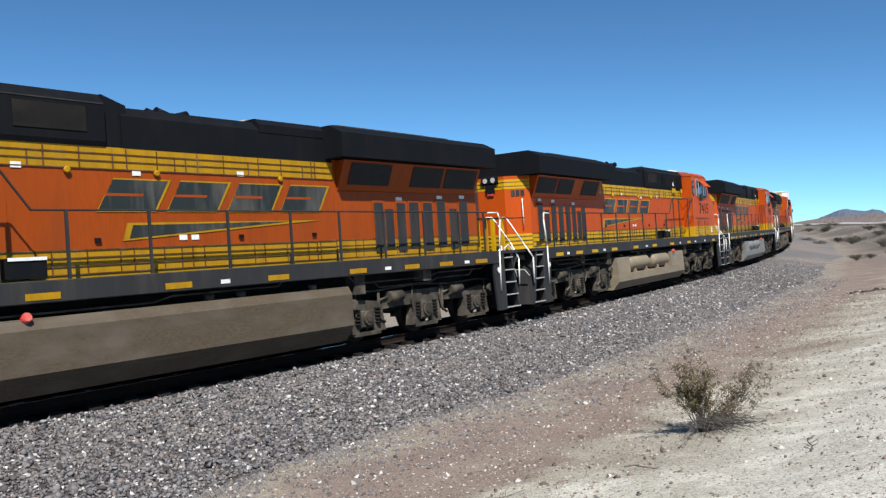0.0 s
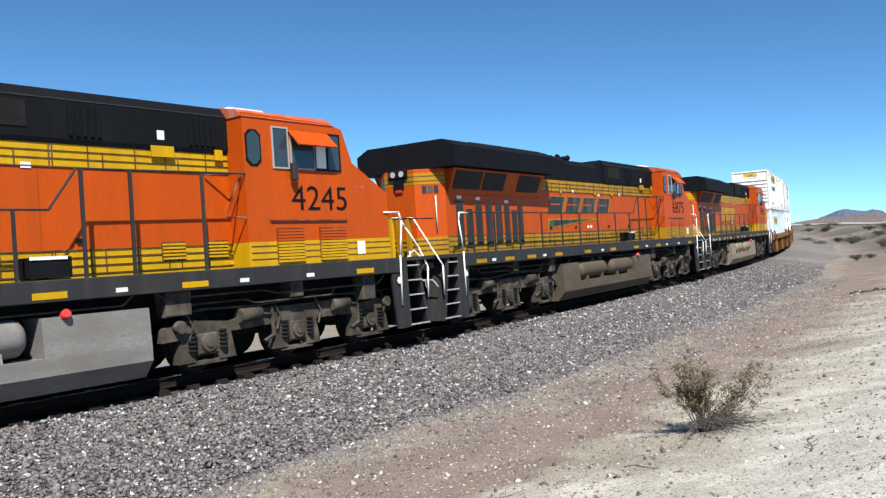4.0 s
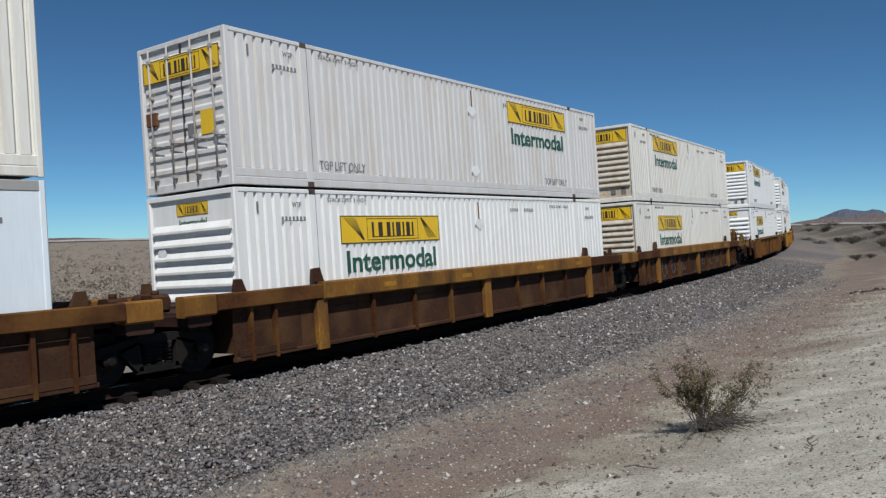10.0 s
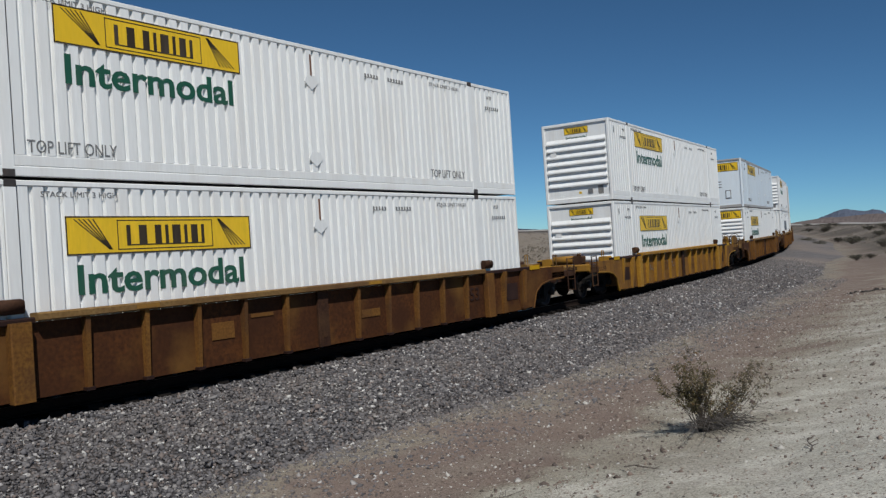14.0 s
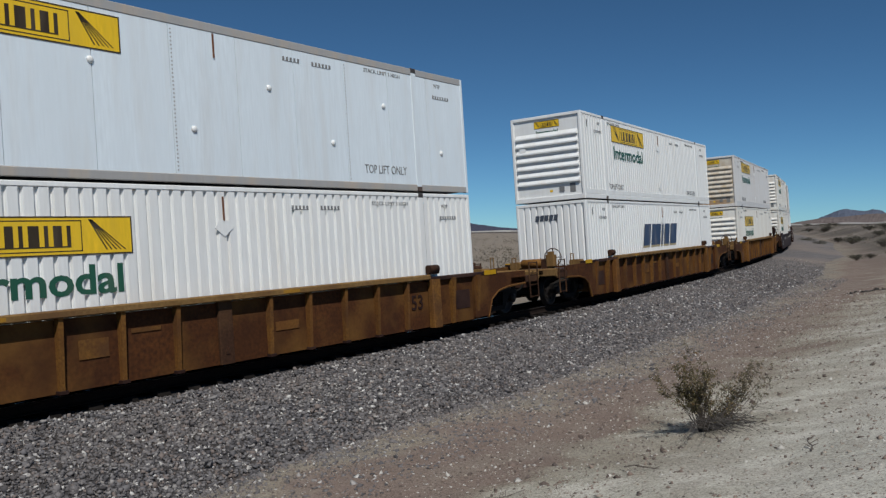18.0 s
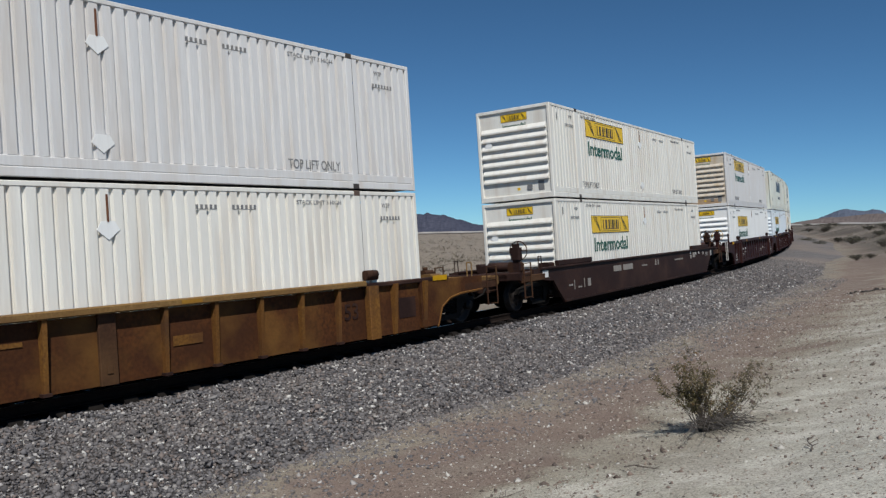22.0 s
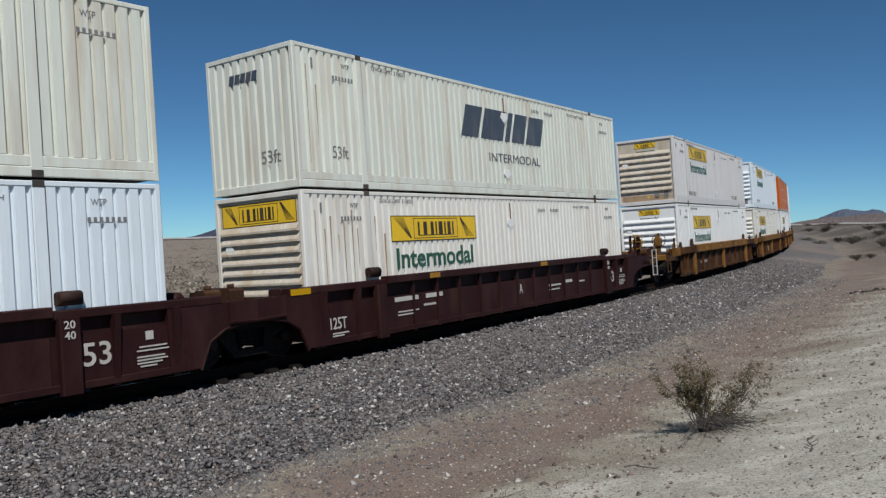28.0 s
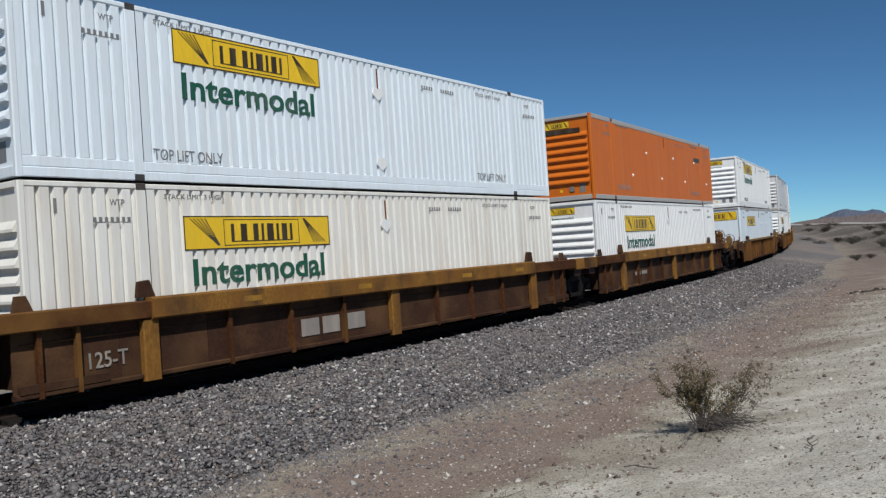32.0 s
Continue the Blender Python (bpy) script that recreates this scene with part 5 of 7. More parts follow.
    if logo == "slate":
        for k, (x, wd) in enumerate(((-2.05, 0.84), (-1.08, 1.16), (0.20, 0.26), (0.58, 0.72), (1.42, 0.92))):
            b = Build()
            slant(b, x - 1.4 * drop, x - 1.4 * drop + wd, 1.50 - drop, 2.34 - drop, 0.30, -y, 0.003, -1)
            part("brand_block", b, B_NAVY if drop else B_SLATE, t, "navy block of a painted brand" if drop else "slate block of a painted brand")
            if drop:
                b = Build()
                slant(b, x - 1.4 * drop - 0.05, x - 1.4 * drop + wd - 0.05, 1.42 - drop, 2.26 - drop, 0.30, -y - 0.001, 0.0025, -1)
                part("brand_shadow", b, B_TAN, t, "tan shadow of a painted brand")
        if not drop:
            part("side_word", lettering("int_c", lambda: small_text("INTERMODAL", 2.95, 0.24, B_SLATE)), None, t, "slate painted word", pose(-0.7, y - 0.001, 0.9))
        part("side_mark", lettering("53ft2", lambda: small_text("53ft", 0.5, 0.26, B_MARK)), None, t, "", pose(-7.05, y - 0.001, 0.62))
    if logo == "bars":
        part("brand_block", Build().box(4.9, 6.0, y - 0.004, y - 0.001, 1.95, 2.15), B_INK, t, "dark bar of a painted brand")
        part("brand_block", Build().box(xe - 0.055, xe - 0.05, -0.9, 0.9, 2.30, 2.46), B_INK, t, "dark bar of a painted brand")
    # stencils and holders
    for bx in (-5.75, 4.15):
        if logo != "slate":
            part("stencil", lettering("tlo", lambda: small_text("TOP LIFT ONLY", 1.45, 0.19, B_MARK)), None, t, "", pose(bx, y - 0.001, 0.36))
    part("stencil", lettering("stk", lambda: small_text("STACK LIMIT 3 HIGH", 1.25, 0.085, B_MARK)), None, t, "", pose(-5.6, y - 0.001, HH - 0.24))
    part("stencil", lettering("wtp", lambda: small_text("WTP", 0.26, 0.10, B_MARK)), None, t, "", pose(-6.62, y - 0.001, HH - 0.36))
    part("stencil", lettering("stk", lambda: None), None, t, "", pose(4.3, y - 0.001, HH - 0.30))
    part("stencil", lettering("wtp", lambda: None), None, t, "", pose(6.85, y - 0.001, HH - 0.36))
    for x0, z, n in ((6.78, HH - 0.62, 7), (1.9, HH - 0.40, 5), (2.7, HH - 0.40, 6), (-6.92, HH - 0.62, 7)):
        part("stencil_line", lettering(("row", n), lambda: stroke_row(n)), None, t, "", pose(x0, y, z))
    part("drain_mark", Build().box(-7.55, -7.50, y - 0.006, y, HH - 0.48, HH - 0.26), B_MARK, t)
    part("hanger_rod", Build().box(0.205, 0.235, y - 0.02, y, HH - 0.62, HH - 0.18), B_RUST, t, "thin dark tag rail")
    if ribs:
        for z in (2.0, 0.42):
            part("placard_holder", Build().prism([(z + 0.16, 0.02), (z + 0.30, 0.10), (z + 0.30, 0.34), (z + 0.16, 0.42), (z, 0.22)], 1, y - 0.012, y), B_WHITE, t, "white placard holder")
    for k in range(rusty):
        rx = (-7.72, -7.46, -7.28, -7.04, -6.86, -6.6, -6.42, -5.82, -5.5, -4.6)[k]
        z0, z1 = 0.5 + 0.37 * ((k * 5) % 4), 2.5 - 0.13 * ((k * 3) % 5)
        part("rust_streak", Build().prism([(z0, rx + 0.008), (z1, rx), (z1, rx + 0.022 + 0.012 * (k % 3)), (z0, rx + 0.014)], 1, y - 0.002, y + 0.002), B_STREAK, t, "brown rust streak")
    return t


# ---- well cars ----
C_OCHRE = material("car_ochre", (0.29, 0.145, 0.026), (0.20, 0.09, 0.021), rough=0.7, scale=1.3, fine=0.15, dirt=(0.06, 0.032, 0.018), dirt_amt=0.9, dirt_scale=1.1, stretch=(1.5, 1.5, 0.7), bump=0.003, spec=0.15, vary=0.06)
C_RIB = material("rib_rusted_ochre", (0.21, 0.10, 0.021), (0.14, 0.06, 0.017), rough=0.75, scale=1.6, fine=0.2, dirt=(0.06, 0.03, 0.018), dirt_amt=0.85, dirt_scale=1.3, bump=0.003, spec=0.15, vary=0.1)
C_CHORD = material("chord_worn_tan", (0.25, 0.155, 0.06), (0.18, 0.10, 0.035), rough=0.75, scale=1.6, fine=0.2, dirt=(0.10, 0.05, 0.025), dirt_amt=0.85, dirt_scale=0.9, bump=0.003, spec=0.15, vary=0.06)
C_YELLOW = material("car_yellow", (0.40, 0.215, 0.025), (0.30, 0.15, 0.022), rough=0.6, scale=1.3, fine=0.12, dirt=(0.16, 0.08, 0.04), dirt_amt=0.6, dirt_scale=1.1, stretch=(1.5, 1.5, 0.7), bump=0.003, spec=0.15, vary=0.06)
C_RUST = material("car_rust_brown", (0.070, 0.032, 0.017), (0.042, 0.020, 0.012), rough=0.8, scale=1.4, fine=0.2, dirt=(0.16, 0.085, 0.035), dirt_amt=0.45, dirt_scale=0.9, bump=0.004, spec=0.15, vary=0.08)
C_RUSTOCHRE = material("car_rusted_ochre", (0.102, 0.037, 0.011), (0.055, 0.021, 0.009), rough=0.8, scale=1.1, fine=0.2, dirt=(0.18, 0.088, 0.022), dirt_amt=0.7, dirt_scale=0.8, bump=0.004, spec=0.15, vary=0.08)
C_MAROON = material("car_maroon", (0.036, 0.0105, 0.0105), (0.024, 0.0078, 0.0078), rough=0.6, scale=1.2, fine=0.12, dirt=(0.065, 0.032, 0.026), dirt_amt=0.4, dirt_scale=1.0, stretch=(1.5, 1.5, 0.6), bump=0.002, spec=0.15, vary=0.05)
C_DARK = material("car_dark_brown", (0.036, 0.017, 0.013), (0.024, 0.012, 0.010), rough=0.65, scale=1.2, fine=0.15, dirt=(0.08, 0.042, 0.03), dirt_amt=0.5, dirt_scale=0.9, bump=0.002, spec=0.15, vary=0.05)
C_STENCIL = paint("car_stencil_white", (0.55, 0.52, 0.48), amt=0.5)
C_GRAFF = paint("faded_spray_paint", (0.27, 0.24, 0.21), amt=0.6)


C_SPRAY = paint("grey_spray_paint", (0.125, 0.098, 0.08), amt=0.8, dirt=(0.085, 0.05, 0.032))


def well_car(style, left, right, label, tone):
    """style: chord (deep upper chord), ribbed, truss (open slots), slab. left, right: art (articulated) or cpl (coupler)."""
    t = thing("well_car", label, "well car", "double-stack well cars")
    chord, panel, rib = tone
    for sy in (-1, 1):
        out = lambda a, b, **k: sorted((sy * a, sy * b))
        if style == "chord":
            part("upper_chord", Build().box(-6.3, 6.3, *out(1.31, 1.56), 1.06, 1.42, 0.03), chord, t, "scuffed ochre upper chord")
            for e in (-1, 1):
                part("chord_end", Build().box(*sorted((6.3 * e, 8.95 * e)), *out(1.31, 1.53), 1.08, 1.37, 0.02), C_RUSTOCHRE, t, "stained chord end")
                part("chord_corner", Build().box(*sorted((8.95 * e, 9.62 * e)), *out(1.25, 1.49), 1.02, 1.38, 0.03), chord, t)
                part("post", Build().box(*sorted((6.15 * e, 6.45 * e)), *out(1.36, 1.50), 0.08, 1.06, 0.02), chord, t, "wide ochre post")
                part("guide_bracket", Build().prism([(z, x * e) for x, z in [(6.12, 1.42), (6.46, 1.42), (6.42, 1.68), (6.22, 1.70)]], 1, *out(1.32, 1.40)), C_RUST, t, "rusty container guide")
                part("end_guide", Build().prism([(z, x * e) for x, z in [(8.15, 1.37), (8.45, 1.37), (8.4, 1.6), (8.25, 1.6)]], 1, *out(1.31, 1.38)), C_RUST, t, "rusty container guide")
                for x in (7.5, 8.1):
                    part("end_rib", Build().box(*sorted((x * e, (x + 0.07) * e)), *out(1.36, 1.46), 0.1, 1.08), rib, t)
                part("end_brace", Build().box(*sorted((7.05 * e, 8.45 * e)), *out(1.37, 1.45), 0.20, 0.32), panel, t)
            part("post", Build().box(-0.15, 0.15, *out(1.36, 1.50), 0.08, 1.06, 0.02), chord, t, "wide ochre post")
            for k in range(1, 4):
                for e in (-1, 1):
                    x = e * (0.15 + k * 1.5)
                    part("rib", Build().box(x - 0.04, x + 0.04, *out(1.36, 1.46), 0.1, 1.06), rib, t)
            for i in range(10 if sy < 0 else 0):
                x0 = -8.5 + i * 1.7
                part("side_plate", Build().box(x0 + 0.004, x0 + 1.696, *out(1.33, 1.36), 0.12, 1.08), panel, t)
            if sy > 0:
                part("side_plate", Build().box(-8.5, 8.5, 1.33, 1.36, 0.12, 1.08), panel, t)
            part("lower_chord", Build().box(-8.5, 8.5, *out(1.30, 1.44), 0.12, 0.20, 0.015), panel, t)
            for x in (-4.4, -1.3, 2.6, 5.2) if sy < 0 else ():
                part("reflector", Build().box(x, x + 0.42, *out(1.56, 1.564), 1.18, 1.28), C_YELLOW, t, "dull yellow reflective patch")
            part("air_pipe", Build().cyl((-8.4, sy * 1.40, 0.90), (8.4, sy * 1.40, 0.90), 0.012, 6), C_RUST, t, "thin rusty air pipe")
        elif style in ("ribbed", "truss"):
            z_top, z_pan = (1.34, 1.20) if style == "ribbed" else (1.40, 0.94)
            z_low = z_top - (0.12 if style == "ribbed" else 0.17)
            part("upper_chord", Build().box(-5.9, 5.9, *out(1.30, 1.54 if style == "ribbed" else 1.50), z_low, z_top, 0.02), chord, t, "scuffed upper chord")
            for x in (-4.3, 1.3) if sy < 0 else ():
                yo = 1.54 if style == "ribbed" else 1.50
                part("reflector", Build().box(x, x + 0.42, *out(yo, yo + 0.004), z_low + 0.03, z_top - 0.025), C_YELLOW, t, "dull yellow reflective patch")
            pitch = 1.023 if style == "ribbed" else 0.98
            ps = 0.3
            for e in (-1, 1):
                part("chord_end", Build().box(*sorted((5.9 * e, 8.9 * e)), *out(1.28, 1.45), z_low - 0.04, z_top - 0.06, 0.02), C_DARK if style == "ribbed" else chord, t, "dark chord end")
                part("guide_bracket", Build().box(*sorted(((5.72 + ps) * e, (6.12 + ps) * e)), *out(1.31, 1.42), z_top, z_top + 0.2, 0.03).cyl(((5.75 + ps) * e, sy * 1.36, z_top + 0.12), ((6.1 + ps) * e, sy * 1.36, z_top + 0.12), 0.1, 10), C_RUST if style == "ribbed" else C_DARK, t, "container guide bracket")
                part("post", Build().box(*sorted(((5.68 + ps) * e, (6.0 + ps) * e)), *out(1.36, 1.53), 0.08, z_low, 0.02), rib, t, "wide side post")
                arch = [(7.83, z_low), (10.35, z_low - 0.02), (10.35, 0.86), (9.4, 0.82), (8.95, 0.74), (8.62, 0.55), (8.42, 0.14), (7.83, 0.14)]
                part("arch_plate", Build().prism([(z, x * e) for x, z in arch], 1, *out(1.34, 1.44)), panel, t, "arched end plate over the truck")
                part("arch_flange", Build().tube([(x * e, sy * 1.42, z) for x, z in [(10.35, 0.86), (9.4, 0.82), (8.95, 0.74), (8.62, 0.55), (8.42, 0.10)]], 0.035, 6), rib, t)
                part("rib", Build().prism([(sy * 1.36, 0.1), (sy * 1.42, 0.1), (sy * 1.53, z_low), (sy * 1.36, z_low)], 0, *sorted((6.85 * e, 6.95 * e))), rib, t)
                part("rib", Build().prism([(sy * 1.36, 0.1), (sy * 1.42, 0.1), (sy * 1.53, z_low), (sy * 1.36, z_low)], 0, *sorted((7.9 * e, 8.02 * e))), rib, t)
                if style == "ribbed" or e < 0:
                    part("reflector", Build().box(*sorted((8.3 * e, 8.85 * e)), *out(1.45, 1.456), z_low - 0.03, z_low + 0.09), P_YELLOW, t, "yellow reflective strip")
                if style == "ribbed":
                    # flat dark plate on the closed side paints in a hole's shade
                    part("side_opening", Build().box(*sorted((7.1 * e, 7.7 * e)), *out(1.362, 1.37), 0.42, 0.88), C_DARK, t, "dark plate for the shade in a side hole")
            for k in range(11):
                x = (k - 5) * pitch
                if style == "ribbed" and k == 5:
                    part("post", Build().box(-0.15, 0.15, *out(1.36, 1.43), 0.1, z_low, 0.01).box(-0.05, 0.05, *out(1.43, 1.445), 0.28, 0.40, 0.01), C_RUST, t, "dark rusty middle post")
                    continue
                part("rib", Build().prism([(sy * 1.36, 0.1), (sy * 1.44, 0.1), (sy * 1.50 if style == "ribbed" else sy * 1.44, z_low), (sy * 1.36, z_low)], 0, x - 0.038, x + 0.038), rib, t)
                if style == "ribbed":
                    part("rib_foot", Build().box(x - 0.07, x + 0.07, *out(1.34, 1.475), 0.09, 0.14), C_DARK, t)
            for i in range(16 if sy < 0 else 0):
                x0 = (i - 8) * pitch
                part("side_plate", Build().box(x0 + 0.004, x0 + pitch - 0.004, *(out(1.33, 1.36) if style == "ribbed" else out(1.36, 1.40)), 0.10 if style == "ribbed" else 0.18, z_pan), panel, t)
            if sy > 0:
                part("side_plate", Build().box(-7.84, 7.84, 1.33, 1.36, 0.1, z_pan), panel, t)
            if style == "truss":
                part("inner_web", Build().box(-8.3, 8.3, *out(1.30, 1.315), 0.2, z_low), panel, t)
            part("lower_chord", Build().box(-8.3, 8.3, *out(1.28, 1.357 if style == "ribbed" else 1.43), 0.12, 0.19 if style == "ribbed" else 0.24, 0.012), rib, t)
        else:
            prof = [(-10.3, 1.20), (10.3, 1.20), (10.3, 0.90), (9.0, 0.80), (8.2, 0.08), (-8.2, 0.08), (-9.0, 0.80), (-10.3, 0.90)]
            part("side_plate", Build().prism([(z, x) for x, z in prof], 1, *out(1.34, 1.42)), panel, t, "plain dark brown slab side")
            part("upper_chord", Build().box(-9.9, 9.9, *out(1.31, 1.48), 1.16, 1.22, 0.012), chord, t)
            for e in (-1, 1):
                part("guide_rail", Build().box(*sorted((5.95 * e, 8.6 * e)), *out(1.31, 1.44), 1.22, 1.38, 0.02), C_DARK, t, "dark container guide rail")
            part("lower_chord", Build().box(-8.2, 8.2, *out(1.3, 1.45), 0.10, 0.16), rib, t)
    part("well_floor", Build().box(-8.3, 8.3, -1.33, 1.33, 0.26, 0.36), P_UNDER, t, "dark well floor")
    for e in (-1, 1):
        part("bulkhead", Build().box(*sorted((8.3 * e, 8.42 * e)), -1.32, 1.32, 0.26, 1.15), panel, t, "end bulkhead of the well")
    for e, kind in ((-1, left), (1, right)):
        xo = 9.45 if kind == "art" else 11.15
        part("end_deck", Build().box(*sorted((8.4 * e, xo * e)), -1.0, 1.0, 0.98, 1.10, 0.02).box(*sorted((8.4 * e, xo * e)), -0.35, 0.35, 0.62, 1.0), C_DARK, t, "grimy end platform over the truck")
        part("bolster_beam", Build().box(*sorted((9.0 * e, 9.5 * e)), -1.40, 1.40, 0.84, 1.06, 0.03), C_DARK, t)
        for sy in (-1, 1):
            part("toggle_casting", Build().box(*sorted((8.5 * e, 8.9 * e)), *sorted((sy * 0.9, sy * 1.25)), 1.10, 1.34, 0.04), chord, t)
        part("brake_reservoir", Build().lathe([(-0.45, 0.05), (-0.40, 0.15), (0.40, 0.15), (0.45, 0.05)], (8.95 * e, 0.35, 1.27), 1, 14), rib, t, "round air reservoir")
        part("brake_valve", Build().box(*sorted((9.2 * e, 9.55 * e)), -0.55, -0.2, 1.10, 1.42, 0.05).cyl((9.38 * e, -0.38, 1.4), (9.38 * e, -0.38, 1.5), 0.07, 10), C_RUST, t, "rusty brake valve")
        if kind == "cpl":
            part("end_sill", Build().box(*sorted((11.0 * e, 11.15 * e)), -1.42, 1.42, 0.92, 1.16, 0.03), chord, t)
            part("coupler", Build().box(*sorted((11.1 * e, 11.5 * e)), -0.12, 0.12, 0.74, 0.98, 0.04).box(*sorted((11.42 * e, 11.66 * e)), -0.17, 0.15, 0.70, 1.02, 0.05), P_DUSTY, t, "rusty knuckle coupler")
            part("air_hose", Build().tube([(11.15 * e, -0.35, 0.85), (11.45 * e, -0.38, 0.62), (11.6 * e, -0.2, 0.5), (11.65 * e, -0.05, 0.55)], 0.026, 7), P_UNDER, t, "black rubber air hose")
            for sy in (-1, 1):
                yy = sy * 1.46
                lad = part("ladder", Build().tube([(10.55 * e, yy, 0.42), (10.55 * e, yy, 1.42)], 0.02).tube([(11.0 * e, yy, 0.42), (11.0 * e, yy, 1.42)], 0.02), C_RUST if style != "truss" else C_STENCIL, t, "side ladder")
                for z in (0.45, 0.78, 1.1, 1.4):
                    part("rung", Build().cyl((10.55 * e, yy, z), (11.0 * e, yy, z), 0.014, 6), C_RUST if style != "truss" else C_STENCIL, lad)
                part("handhold", Build().tube([(9.75 * e, yy * 0.97, 1.05), (9.75 * e, yy * 0.97, 1.55), (9.95 * e, yy * 0.97, 1.55), (9.95 * e, yy * 0.97, 1.05)], 0.016), chord, t)
                part("side_bracket", Build().box(*sorted((9.6 * e, 11.05 * e)), *sorted((sy * 1.30, sy * 1.44)), 0.86, 1.06, 0.02), C_RUST, t)
            zt, zw = (1.95, 1.75) if style != "ribbed" else (1.66, 1.47)
            if style != "ribbed" or (e > 0) == (chord is C_YELLOW):
                hb = part("hand_brake", Build().box(*sorted((10.36 * e, 10.45 * e)), -1.05, -0.85, 1.1, zt).box(*sorted((10.28 * e, 10.5 * e)), -1.1, -0.8, zt - 0.45, zt - 0.1, 0.04), chord, t, "hand brake stand")
                wheel = Build()
                ring = [(10.25 * e, -0.95 + 0.28 * math.cos(a * math.pi / 7), zw + 0.28 * math.sin(a * math.pi / 7)) for a in range(15)]
                wheel.tube(ring, 0.016, 5)
                for a in (0, 1.57, 3.14, 4.71):
                    wheel.cyl((10.25 * e, -0.95, zw), (10.25 * e, -0.95 + 0.28 * math.cos(a), zw + 0.28 * math.sin(a)), 0.014, 5)
                part("brake_wheel", wheel, P_YELLOW if style == "truss" else C_RUST, hb, "yellow brake wheel" if style == "truss" else "rusty brake wheel")
            if style in ("truss", "chord"):
                part("platform_post", Build().box(*sorted((9.9 * e, 9.98 * e)), -0.9, -0.82, 1.1, 2.0, 0.01), rib, t)
                part("platform_post", Build().box(*sorted((9.2 * e, 9.27 * e)), -1.35, -1.28, 1.1, 1.8, 0.01), rib, t)
                part("platform_rail", Build().tube([(9.94 * e, -0.86, 1.55), (10.9 * e, -0.9, 1.55), (10.95 * e, -1.35, 1.5)], 0.016), rib, t)
            freight_truck(t, 9.35 * e)
        elif e > 0:
            freight_truck(t, 9.72)
    return t


def car_marks(t, kind, mat, texts=()):
    """Stencilled words and bars on the near side of a car."""
    yy = -1.372 if not t.get("truss") else -1.412
    for body, x, z, w, h in texts:
        part("stencil", lettering((body, w, mat.name), lambda: heavy_text(body, w, h, mat, 0.01)), None, t, "painted " + ("numerals" if any(c.isdigit() for c in body) else "letters"), pose(x, yy, z))
    for x, z, w, h in kind:
        part("stencil_bar", Build().box(x, x + w, yy - 0.004, yy, z, z + h), mat, t)


def spray(owner, x, z, r, turns, seed):
    """Faded spray-painted loops: one flat ribbon winding over a side plate."""
    rr = random.Random(seed)
    b = Build()
    n = 20 * turns
    pts = []
    for i in range(n + 1):
        a = i * 2 * math.pi / 20
        q = r * (0.75 + 0.25 * math.sin(a * 0.37 + seed))
        pts.append((x + i * r * 1.5 / 20 + q * 0.6 * math.cos(a), z + q * math.sin(a)))
    w = 0.022
    for i, (px, pz) in enumerate(pts):
        j, k = max(i - 1, 0), min(i + 1, n)
        d = Vector((pts[k][0] - pts[j][0], pts[k][1] - pts[j][1])).normalized()
        ww = w * (0.7 + 0.6 * rr.random())
        b.v += [(px - d.y * ww, -1.363, pz + d.x * ww), (px + d.y * ww, -1.363, pz - d.x * ww)]
        if i:
            m = 2 * i
            b.f.append((m - 2, m - 1, m + 1, m))
            b.s.append(False)
    part("spray_mark", b, C_SPRAY, owner, "faded grey spray-paint loops")

# ---- stones, plants and far hills ----
def bed_point(s, lat, up=0.0):
    """Points on the outer face of the ballast bed, for arrays of arc length and offset."""
    wide = 1 + 0.30 * np.clip(s, 0, 110) / 110
    o = np.where(lat > 1.75, 1.75 + (lat - 1.75) * wide, lat)
    z = np.interp(lat, [p[0] for p in BED], [p[1] for p in BED]) + up
    c = radians(CANT)
    th = np.interp(s, TS, _th)
    off = o * math.cos(c) - z * math.sin(c)
    return np.column_stack([np.interp(s, TS, TX) + np.sin(th) * off, np.interp(s, TS, TY) - np.cos(th) * off, np.interp(s, TS, TZ) + z * math.cos(c) + o * math.sin(c)])


